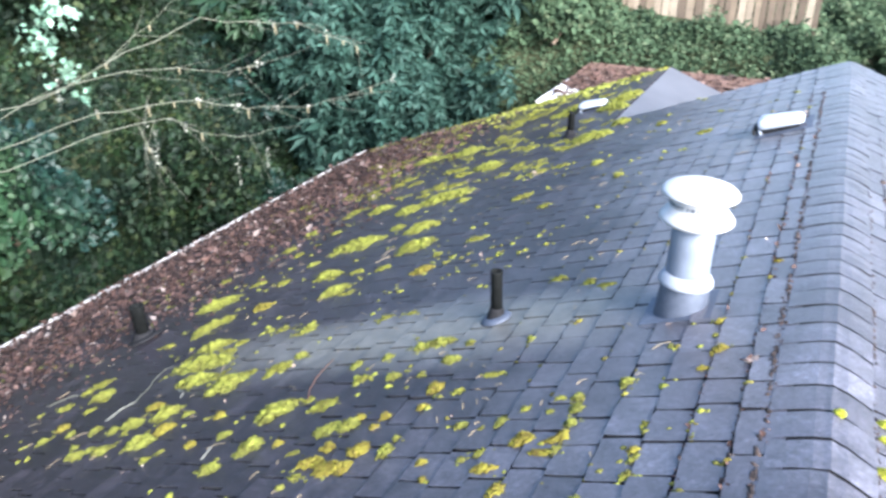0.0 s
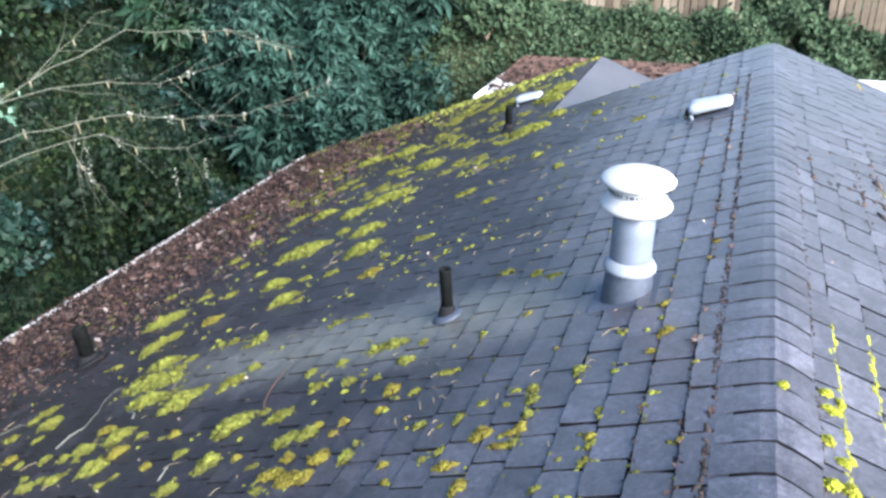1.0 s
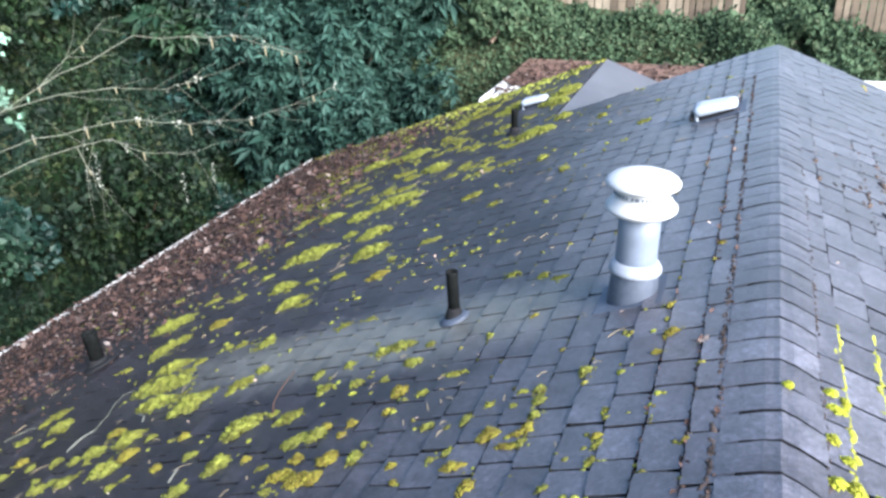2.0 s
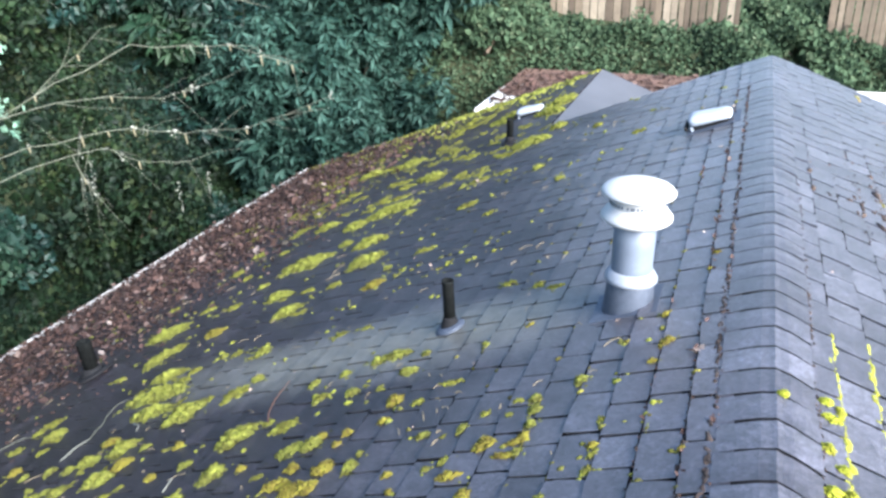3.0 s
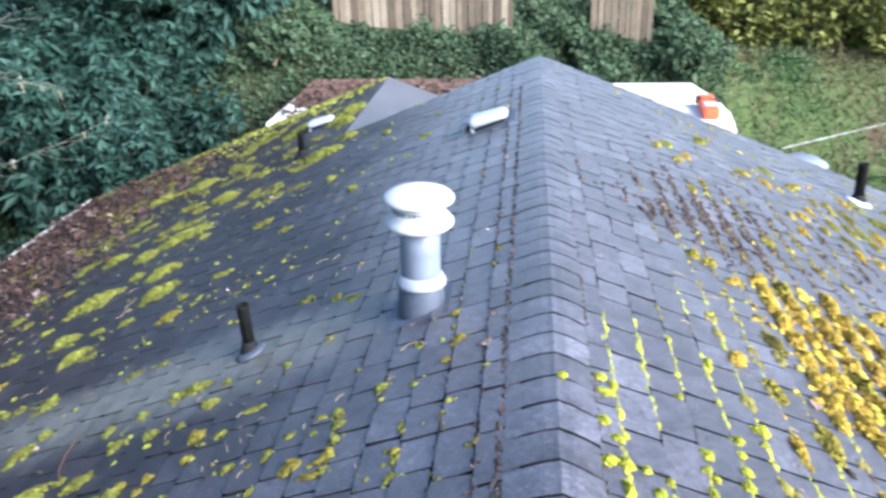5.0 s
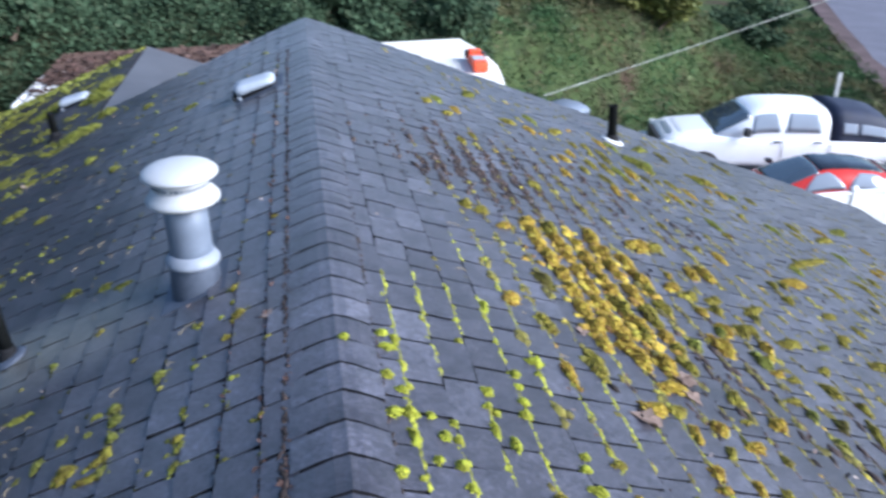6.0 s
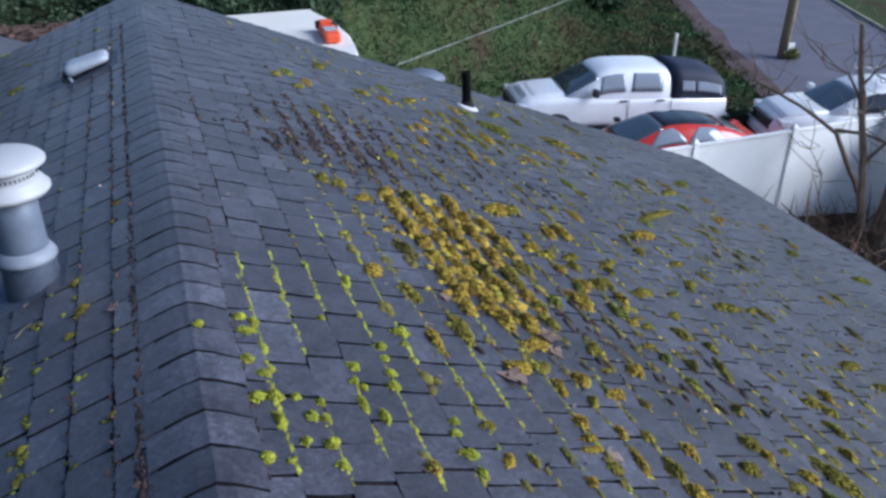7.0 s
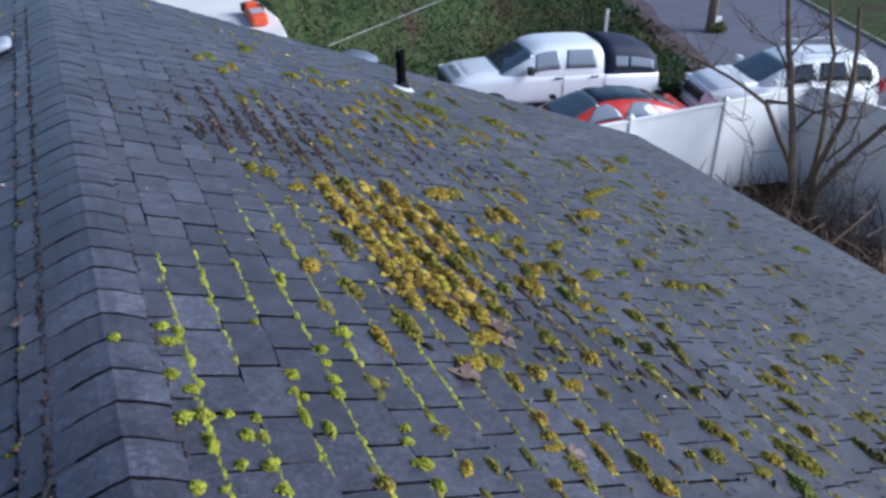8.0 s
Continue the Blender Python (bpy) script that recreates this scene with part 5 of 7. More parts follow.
def water_tank():
    ob = thing("storage_box", (5.95, 18.52, near(5.95, 18.52) - 0.22, 0, 0, -52), "pale grey rounded plastic box standing behind the house", "box")
    part("body", box(-0.5, 0.5, -0.35, 0.35, 0, 1.66, 0.08), LEAD, ob)
    part("lid", loft([(-0.5, 0.36, 1.66, 1.74, 0.05), (-0.44, 0.4, 1.66, 1.84, 0.1), (-0.2, 0.41, 1.66, 1.93, 0.15), (0.2, 0.41, 1.66, 1.93, 0.15), (0.44, 0.4, 1.66, 1.84, 0.1), (0.5, 0.36, 1.66, 1.74, 0.05)], 4.0), GALVANISED, ob, "rounded pale lid", True)
    return ob


water_tank()


pickup()
hatchback()
estate_car()


# ---- moss, litter and twigs on the roof ----
CUSHIONS = [ball(2, i, 0.42, 0.75) for i in range(5)]
CRUMBS = [ball(1, 30 + i, 0.5, 0.7) for i in range(5)]


def cushions(name, spots, mat, seed, label, shapes=CRUMBS, kind="stuff", category="moss", stretch=1.0):
    """Moss cushions at (side, s, y, radius) as one mesh."""
    rng = np.random.default_rng(seed)
    verts, faces, start = [], [], 0
    for side, s, y, r in spots:
        tv, tf = shapes[int(rng.integers(0, 5))]
        a = rng.uniform(0, 2 * math.pi) if stretch == 1.0 else rng.normal(0, 0.25)
        f = np.array(slope_frame(side)) @ np.array([[math.cos(a), -math.sin(a), 0], [math.sin(a), math.cos(a), 0], [0, 0, 1]])
        f = f @ np.diag([r * rng.uniform(0.8, 1.3), r * stretch * rng.uniform(0.8, 1.3), r * rng.uniform(0.7, 1.2)])
        verts.append(tv @ f.T + np.array(on_slope(side, s, y, 0.008)))
        faces.append(tf + start)
        start += len(tv)
    ob = part(name, mesh_of(name, np.concatenate(verts), np.concatenate(faces), mat, True))
    return tagged(ob, label, category, kind=kind)


def course_at(side, s):
    """The lower edge of the shingle course nearest to s."""
    first = 0.207 if side > 0 else 0.257
    return first + COURSE * max(0, round((s - first) / COURSE))


SPRIGS = [ball(1, 20 + i, 0.5, 0.8) for i in range(4)]
SCRAPS = []


def tuft(seed, blades=9):
    """Fine moss shoots that stand out from one point on all sides."""
    rng = np.random.default_rng(seed)
    verts, faces = [], []
    for k in range(blades):
        a, lift = rng.uniform(0, 6.28), rng.uniform(0.25, 1.3)
        out, side = np.array([math.cos(a) * math.cos(lift), math.sin(a) * math.cos(lift), math.sin(lift)]), np.array([-math.sin(a), math.cos(a), 0.0])
        n, long = len(verts), rng.uniform(1.0, 1.6)
        verts += [side * 0.3, -side * 0.3, out * long]
        faces.append((n, n + 1, n + 2))
    return np.array(verts), np.array(faces)


TUFTS = [tuft(seed) for seed in (1, 2, 3, 4)]


def moss_patch(side, s, y, long, wide, turn, tall, mat, rng, label, crowd=0.8, bed=True, into=None):
    """One clump of moss: a low ragged mat under many small sprigs."""
    key = rng.uniform(0, 90)

    def reach(a):
        c, d = math.cos(a), math.sin(a)
        ragged = 0.26 if bed else 0.42
        return max(0.3, 0.85 + 0.4 * noise.noise((c * 1.1 + key, d * 1.1, 0)) + ragged * noise.noise((c * 3.5 + key, d * 3.5, 5)) + ragged * 0.9 * noise.noise((c * 9 + key, d * 9, 3)))

    rings, spokes, deep = 5, 44, 1.0 if bed else 0.35
    verts = [(0, 0, tall * 0.7 * deep)]
    for i in range(1, rings + 1):
        for k in range(spokes):
            a = 2 * math.pi * k / spokes
            q = i / rings * reach(a)
            u, v = q * math.cos(a) * long / 2, q * math.sin(a) * wide / 2
            verts.append((u, v, max(0.002, deep * tall * (0.7 + 0.5 * noise.noise((u * 30 + key, v * 30, 1))) * (1 - (i / rings) ** 2)) if i < rings else -0.005))
    faces = [(0, 1 + k, 1 + (k + 1) % spokes) for k in range(spokes)]
    for i in range(rings - 1):
        for k in range(spokes):
            a, b = 1 + i * spokes + k, 1 + i * spokes + (k + 1) % spokes
            faces += [(a, a + spokes, b + spokes), (a, b + spokes, b)]
    all_verts, all_faces, start = [np.array(verts)], [np.array(faces)], len(verts)
    size = min(wide * (0.1 if mat is MOSS_CUSHION else 0.16), 0.0065 + 0.013 * min(0.5, wide)) * (1 + 0.22 * max(0.0, y - 4.5))
    for _ in range(int(min(620, crowd * 0.75 * long * wide / size ** 2)) + 6):
        a, q = rng.uniform(0, 2 * math.pi), rng.uniform(0, 1.0) ** 0.55
        e = reach(a)
        u, v = q * e * math.cos(a) * long / 2, q * e * math.sin(a) * wide / 2
        lump = 0.75 + 0.6 * noise.noise((u * 22 + key, v * 22, 1))
        z = max(0.0, tall * lump * (1 - q ** 2.2) * (1.0 if bed else 0.6))
        tv, tf = SPRIGS[int(rng.integers(0, 4))]
        r = size * rng.uniform(0.55, 1.3) * 1.05
        t = rng.uniform(0, 6.28)
        spin = np.array([[math.cos(t), -math.sin(t), 0], [math.sin(t), math.cos(t), 0], [0, 0, 1]])
        all_verts.append((tv * (r * rng.uniform(0.8, 2.0), r, r * 0.62)) @ spin.T + (u, v, z))
        all_faces.append(tf + start)
        start += len(tv)
        tv, tf = TUFTS[int(rng.integers(0, 4))]
        all_verts.append((tv * r * 0.95) @ spin.T + (u, v, z))
        all_faces.append(tf + start)
        start += len(tv)
    for _ in range(int(rng.integers(0, 4)) if side < 0 else 0):
        a, q = rng.uniform(0, 2 * math.pi), rng.uniform(0.55, 0.95)
        SCRAPS.append((side, s + q * long * math.cos(a), y + q * wide * math.sin(a), rng.uniform(0.006, 0.014)))
    m = Matrix.Translation(on_slope(side, s, y, 0.008)) @ slope_frame(side).to_4x4() @ pose(0, 0, 0, 0, 0, -turn)
    if into is not None:
        into.append((np.concatenate(all_verts) @ np.array(m.to_3x3()).T + np.array(m.translation), np.concatenate(all_faces)))
        return None
    ob = part("moss_clump", mesh_of("moss_clump", np.concatenate(all_verts), np.concatenate(all_faces), mat, True))
    ob.matrix_world = m
    return tagged(ob, label, "moss", "moss clumps on the roof")


def drift(pieces, mat, label):
    """Moss clumps too many to tell apart, as one mesh."""
    verts, faces, start = [], [], 0
    for v, f in pieces:
        verts.append(v)
        faces.append(f + start)
        start += len(v)
    ob = part("moss_drift", mesh_of("moss_drift", np.concatenate(verts), np.concatenate(faces), mat, True))
    return tagged(ob, label, "moss", kind="stuff")


rng = np.random.default_rng(101)
HALO = []
BIG, MID = "thick yellow-green moss clump on dark shingles", "small yellow-green moss clump on shingles"
# each clump: down the slope, along the eave, length, turn, width
THICK = [(4.4, 4.92, 0.38, 147, 0.29), (4.03, 4.45, 0.31, 108, 0.2), (3.64, 4.1, 0.21, 161, 0.19), (3.51, 3.86, 0.46, 177, 0.24), (3.34, 3.64, 0.26, 178, 0.18), (3.01, 3.55, 0.26, 102, 0.23), (2.37, 3.22, 0.22, 146, 0.25), (2.89, 4.17, 0.13, 126, 0.15), (4.1, 3.57, 0.16, 139, 0.15), (4.03, 3.07, 0.06, 147, 0.14), (3.5, 3.15, 0.06, 142, 0.13), (3.39, 3.19, 0.14, 160, 0.15), (3.21, 3.28, 0.19, 121, 0.16), (3.11, 3.01, 0.17, 150, 0.16), (3.35, 2.95, 0.11, 145, 0.1), (3.53, 2.91, 0.12, 168, 0.08), (2.3, 2.93, 0.14, 104, 0.15), (2.39, 2.78, 0.1, 153, 0.11)]
THICK += [(1.83, 3.06, 0.1, 122, 0.1), (1.85, 3.74, 0.08, 128, 0.1), (1.75, 3.77, 0.17, 168, 0.11), (1.59, 3.57, 0.1, 168, 0.07), (1.52, 2.87, 0.07, 130, 0.09), (3.44, 5.15, 0.25, 155, 0.17), (3.12, 4.78, 0.25, 133, 0.18), (3.6, 5.84, 0.44, 155, 0.32), (2.84, 5.48, 0.31, 139, 0.28), (3.07, 5.97, 0.26, 152, 0.21), (3.55, 6.62, 0.26, 172, 0.21), (4.04, 6.92, 0.22, 171, 0.27), (3.27, 6.83, 0.46, 168, 0.33), (3.99, 8.83, 0.39, 152, 0.35), (4.57, 8.95, 0.41, 9, 0.25), (3.22, 7.74, 0.3, 0, 0.23), (2.21, 7.96, 0.4, 165, 0.33), (2.34, 9.81, 0.43, 129, 0.49)]
THICK += [(3.03, 9.74, 0.4, 158, 0.42), (2.01, 8.33, 0.2, 14, 0.31), (2.36, 9.33, 0.4, 19, 0.26), (0.82, 3.09, 0.05, 160, 0.07), (0.81, 3, 0.04, 143, 0.07), (0.68, 3.25, 0.05, 148, 0.07)]
THIN = [(3.97, 4.57, 0.17, 110, 0.16), (2.1, 3.25, 0.16, 158, 0.12), (2.74, 3.68, 0.19, 103, 0.17), (2.67, 3.81, 0.09, 177, 0.1), (3.26, 4.24, 0.07, 127, 0.17), (3.15, 4.23, 0.09, 122, 0.1), (3.41, 4.11, 0.1, 127, 0.12), (4.21, 4.22, 0.12, 168, 0.09), (4.33, 3.73, 0.16, 145, 0.15), (4.36, 3.63, 0.09, 156, 0.11), (4.34, 3.45, 0.11, 154, 0.1), (4.02, 3.39, 0.07, 128, 0.14), (3.84, 3.12, 0.07, 154, 0.07), (3.66, 3.15, 0.09, 97, 0.08), (3.63, 2.99, 0.05, 108, 0.07), (3.46, 2.96, 0.06, 123, 0.08), (3.02, 3.26, 0.08, 154, 0.05), (2.55, 3.04, 0.08, 136, 0.1)]
THIN += [(2.87, 2.92, 0.05, 140, 0.06), (2, 2.87, 0.07, 142, 0.04), (2.92, 2.86, 0.06, 147, 0.06), (1.92, 3.04, 0.15, 154, 0.1), (1.86, 2.71, 0.06, 157, 0.05), (2.03, 3.47, 0.09, 162, 0.08), (2.16, 3.62, 0.09, 100, 0.07), (2, 3.67, 0.07, 128, 0.08), (1.85, 3.46, 0.08, 129, 0.08), (1.56, 3.73, 0.05, 131, 0.06), (2.32, 4.18, 0.1, 139, 0.09), (2.16, 4.2, 0.07, 139, 0.11), (1.41, 3.28, 0.06, 163, 0.05), (1.3, 3.4, 0.12, 1, 0.05), (1.69, 3.46, 0.04, 145, 0.04), (1.52, 2.95, 0.04, 126, 0.05), (1.1, 2.84, 0.06, 98, 0.04), (1.16, 2.8, 0.03, 160, 0.03)]
THIN += [(1.1, 3.03, 0.08, 105, 0.04), (1.03, 3.11, 0.05, 153, 0.05), (0.82, 2.84, 0.05, 148, 0.04), (0.92, 3.08, 0.04, 170, 0.03), (0.91, 3.17, 0.05, 167, 0.05), (0.84, 3.17, 0.05, 143, 0.05), (1.17, 2.99, 0.04, 128, 0.03), (1.27, 3.02, 0.07, 139, 0.04), (0.67, 2.59, 0.04, 130, 0.04), (0.54, 2.7, 0.04, 149, 0.05), (0.54, 2.79, 0.06, 116, 0.03), (0.55, 2.97, 0.05, 107, 0.03), (4.6, 6.12, 0.16, 109, 0.22), (4.31, 5.89, 0.11, 132, 0.15), (5.79, 7.95, 0.24, 7, 0.19), (5.28, 7.36, 0.15, 147, 0.34), (5.96, 7.88, 0.11, 135, 0.32), (4.65, 6.56, 0.15, 156, 0.2)]
THIN += [(4.24, 6.4, 0.12, 131, 0.24), (3.37, 6.1, 0.15, 156, 0.22), (2.96, 6.58, 0.12, 148, 0.21), (4.42, 7.88, 0.17, 169, 0.42), (5.81, 9.56, 0.21, 158, 0.46), (5.13, 7.95, 0.14, 157, 0.28), (3.5, 7.65, 0.2, 175, 0.24), (5.75, 10.51, 0.31, 2, 0.39), (2.28, 6.26, 0.17, 149, 0.26), (2.3, 5.37, 0.13, 168, 0.13), (2.5, 5.19, 0.08, 113, 0.1), (1.94, 5.87, 0.1, 136, 0.1), (2.45, 7.75, 0.13, 166, 0.21), (1.83, 6.84, 0.12, 156, 0.2), (1.51, 6.28, 0.1, 136, 0.13), (1.33, 4.39, 0.1, 164, 0.07), (1.13, 4.29, 0.07, 140, 0.07), (1.03, 4.21, 0.09, 173, 0.05)]
THIN += [(2.9, 5.1, 0.13, 155, 0.11), (3.15, 5.12, 0.12, 176, 0.11), (3.85, 5.51, 0.11, 143, 0.15), (3.92, 5.19, 0.14, 155, 0.15), (4.25, 5.28, 0.15, 133, 0.17), (4.87, 5.51, 0.1, 144, 0.17), (3.73, 9.25, 0.13, 135, 0.3), (1.02, 7.08, 0.11, 176, 0.13), (1.5, 7.79, 0.11, 170, 0.16)]
BROWNED = [(3.72, 4.7, 0.17, 164, 0.19), (4.02, 3.2, 0.08, 134, 0.15), (3.39, 3.37, 0.1, 160, 0.1), (3.06, 3.12, 0.13, 128, 0.1), (2.75, 3.22, 0.06, 140, 0.07), (2.71, 2.97, 0.06, 134, 0.06), (2.14, 2.95, 0.05, 141, 0.04), (1.84, 2.8, 0.17, 180, 0.08), (1.73, 2.76, 0.15, 168, 0.09), (1.83, 2.9, 0.06, 131, 0.09), (1.81, 3.12, 0.05, 124, 0.08), (1.53, 3.32, 0.09, 115, 0.13), (1.52, 3.17, 0.05, 142, 0.04), (1.68, 3.12, 0.05, 132, 0.04), (1.69, 3.04, 0.04, 161, 0.04), (1.66, 2.88, 0.11, 132, 0.09), (1.67, 2.77, 0.09, 151, 0.11), (1.32, 2.79, 0.05, 163, 0.04)]
BROWNED += [(1.26, 2.69, 0.03, 159, 0.03), (0.95, 2.63, 0.08, 114, 0.06), (1.05, 2.74, 0.1, 162, 0.05), (0.97, 2.91, 0.1, 133, 0.07), (0.86, 2.83, 0.12, 2, 0.03), (0.85, 2.9, 0.1, 167, 0.03), (0.82, 2.92, 0.05, 138, 0.06), (2.47, 4.91, 0.16, 126, 0.14)]
for s, y, long, turn, wide in THICK:
    wide = min(wide, 0.75 * long + 0.02)
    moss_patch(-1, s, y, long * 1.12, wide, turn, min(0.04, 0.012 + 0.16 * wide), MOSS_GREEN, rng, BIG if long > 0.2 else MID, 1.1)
    for _ in range(int(rng.integers(1, 4))):
        a, q = rng.uniform(0, 6.28), rng.uniform(0.4, 0.75)
        moss_patch(-1, s + q * long * math.cos(a), y + q * wide * math.sin(a), rng.uniform(0.2, 0.5) * long, rng.uniform(0.25, 0.5) * wide, turn + rng.normal(0, 15), 0.012, MOSS_OLIVE, rng, MID, 0.35, False, HALO)
for s, y, long, turn, wide in THIN:
    wide = min(wide, 0.7 * long + 0.015)
    solid = rng.uniform() < 0.35
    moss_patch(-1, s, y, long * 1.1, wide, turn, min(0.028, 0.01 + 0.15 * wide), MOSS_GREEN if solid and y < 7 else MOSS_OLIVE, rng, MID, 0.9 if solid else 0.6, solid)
for s, y, long, turn, wide in BROWNED:
    moss_patch(-1, s, y, long * 1.1, min(wide, 0.75 * long + 0.02), turn, min(0.03, 0.01 + 0.2 * wide), MOSS_AMBER, rng, "small golden brown moss clump on shingles", 0.9)
for s, y, r in [(0.41, 3.67, 0.05), (0.38, 3.44, 0.08), (0.26, 2.76, 0.04), (0.42, 3.31, 0.04), (0.55, 2.83, 0.05), (1.05, 3.82, 0.05), (0.24, 4.2, 0.04)]:
    moss_patch(-1, s, y, r * 1.1, r * 0.55, rng.normal(150, 20), 0.02, MOSS_AMBER, rng, "little moss tuft in a shingle joint", 0.8)
# thin film of moss on the far part of the shaded slope
rng = np.random.default_rng(131)
made = 0
while made < 110:
    s, y = rng.uniform(2.2, 5.6), rng.uniform(6.8, 11.2)
    if rng.uniform() < 0.35 + 0.9 * noise.noise((s * 0.9, y * 0.6, 3.0)) - (0.5 if y > MAIN_END and s < 2.5 else 0):
        r = rng.uniform(0.05, 0.13)
        moss_patch(-1, s, y, r * 2.0, r * 1.2, rng.normal(155, 18), 0.014, MOSS_OLIVE, rng, MID, 0.4, False, HALO)
        made += 1
drift(HALO, MOSS_OLIVE, "many small olive moss tufts over the shaded shingles")
# dark moss and crumbs in the joints near the ridge
spots = []
for k in range(0, 9):
    y = 1.8
    while y < 6.5:
        y += rng.uniform(0.02, 0.09)
        if rng.uniform() < 0.2 + 0.5 * noise.noise((k * 1.7, y * 1.6, 6.0)):
            spots.append((-1, 0.257 + COURSE * k + rng.normal(0, 0.006), y, rng.uniform(0.007, 0.017)))
cushions("joint_moss", spots, MOSS_DULL, 132, "olive moss crumbs in the shingle joints beside the ridge")

spots = []
for s, y0, y1, chance in ((0.184, 2.0, 3.75, 1.2), (0.192, 2.0, 3.9, 0.6), (0.181, 3.75, 7.5, 0.6), (0.257, 2.0, 7.0, 0.65), (0.395, 2.0, 6.0, 0.22), (0.533, 2.0, 5.0, 0.12)):
    y = y0
    while y < y1:
        y += rng.uniform(0.006, 0.016)
        if rng.uniform() < chance * (0.75 + 0.9 * noise.noise((s * 9.0, y * 2.2, 9.0))):
            spots.append((-1, s + rng.normal(0, 0.004), y, rng.uniform(0.0035, 0.0075) * (1.7 if s < 0.2 else 1.2)))
for y in np.arange(2.2, 5.2, 0.011):
    if rng.uniform() < 0.35 + 0.6 * noise.noise((3.0, float(y) * 2.5, 9.0)):
        spots.append((1, 0.133 + rng.normal(0, 0.004), float(y), rng.uniform(0.004, 0.008)))
for cs, cy, rs, ry, count in ((1.02, 5.2, 0.25, 0.2, 520), (1.1, 5.65, 0.25, 0.25, 160), (1.75, 3.3, 0.25, 0.35, 160), (2.5, 5.25, 0.22, 0.25, 110), (1.75, 5.9, 0.4, 0.4, 200), (2.3, 3.05, 0.2, 0.2, 60)):
    for _ in range(count):
        s, y = course_at(1, rng.normal(cs, rs)), rng.normal(cy, ry)
        spots.append((1, s + rng.normal(0, 0.022), y, rng.uniform(0.008, 0.022)))
cushions("joint_dirt", spots, JOINT_DIRT, 133, "reddish brown dirt packed in the joints along the ridge", category="dirt", stretch=2.4)

# golden and green moss that follows the joints of the sunnier slope
FIELDS = [(1.35, 4.0, 0.5, 0.55, 1.0), (1.6, 3.55, 0.3, 0.35, 0.7), (2.2, 3.7, 0.5, 0.5, 0.42), (2.6, 3.3, 0.5, 0.35, 0.4), (1.4, 2.65, 0.4, 0.45, 0.9), (2.5, 2.55, 0.45, 0.3, 0.9), (3.3, 6.5, 1.0, 0.8, 0.38),
          (3.85, 5.4, 0.6, 0.5, 0.4), (3.0, 4.4, 1.2, 1.0, 0.2), (3.8, 3.2, 1.0, 0.6, 0.28), (4.8, 4.6, 1.2, 1.2, 0.14), (1.4, 5.3, 0.7, 0.6, 0.3), (2.2, 6.9, 0.8, 0.7, 0.25)]


def moss_chance(s, y):
    return min(1.0, sum(a * math.exp(-((s - cs) / rs) ** 2 - ((y - cy) / ry) ** 2) for cs, cy, rs, ry, a in FIELDS))


def golden(s, y):
    """How thick the golden moss stands: a broad tongue that narrows towards the near end."""
    half = float(np.interp(y, [3.2, 3.5, 4.1, 4.5, 4.8], [0.12, 0.24, 0.37, 0.35, 0.19]))
    return float(ease((y - 3.2) / 0.2) * ease((4.82 - y) / 0.2) * ease((half - abs(s - 1.4 + 0.03 * (4 - y))) / 0.14 + 0.5))


gold, dull, rows = [], [], []
rng = np.random.default_rng(102)
for k in range(2, 46):
    s = 0.207 + COURSE * k
    y = 1.7
    while y < 8.4:
        y += rng.uniform(0.014, 0.034)
        core = golden(s, y)
        patchy = 0.5 + 1.1 * noise.noise((s * 2.3, y * 2.3, 8.0)) + 0.8 * noise.noise((s * 6.0, y * 6.0, 4.0))
        chance = moss_chance(s, y) * max(0.1, patchy + 0.25) * 1.3 + 0.6 * core + (0.035 + 0.1 * max(0.0, patchy - 0.3)) * (s > 0.9)
        if rng.uniform() < chance:
            r = rng.uniform(0.009, 0.021) * (0.9 + 0.75 * core)
            for j in range(1 + int(rng.uniform() < 0.6) + int(2 * core)):
                spot = (1, s + rng.normal(0, 0.008 + 0.016 * core), y + rng.normal(0, 0.012 + 0.012 * core), r * rng.uniform(0.6, 1.15))
                (gold if rng.uniform() < 0.06 + 0.9 * core else dull).append(spot)
for _ in range(2500):
    s, y = rng.uniform(0.7, 5.8), rng.uniform(1.9, 8.3)
    worth = 0.22 + 0.7 * noise.noise((s * 0.9, y * 0.9, 12.0)) + 0.5 * math.exp(-((s - 2.6) / 1.3) ** 2 - ((y - 4.2) / 1.8) ** 2) - 0.25 * (s > 4.6) - 0.3 * (s < 1.0 and y > 4.5)
    if rng.uniform() < worth:
        joint, r = course_at(1, s), rng.uniform(0.012, 0.023)
        for j in range(int(rng.integers(3, 9))):
            (gold if rng.uniform() < 0.08 else dull).append((1, joint + rng.normal(0, 0.012), y + rng.normal(0, 0.026), r * rng.uniform(0.55, 1.15)))
KINDS = ((MOSS_GOLD, "ragged golden moss clump on grey shingles"), (MOSS_TAWNY, "ragged amber-green moss clump on grey shingles"), (MOSS_DULL, "dull brownish moss clump on grey shingles"), (MOSS_GREEN, "ragged yellow-green moss clump on grey shingles"))
STREAKS = [(2.0, 3.85, 0.5, 0.45, 0.16), (2.35, 3.15, 0.5, 0.4, 0.16), (2.7, 2.55, 0.4, 0.25, 0.3), (3.0, 4.6, 0.9, 0.8, 0.14), (3.3, 6.5, 1.0, 0.8, 0.22), (2.2, 6.4, 0.8, 0.9, 0.2), (4.0, 5.2, 0.8, 0.8, 0.14), (2.75, 6.4, 0.35, 0.35, 0.45)]
FAR = {}
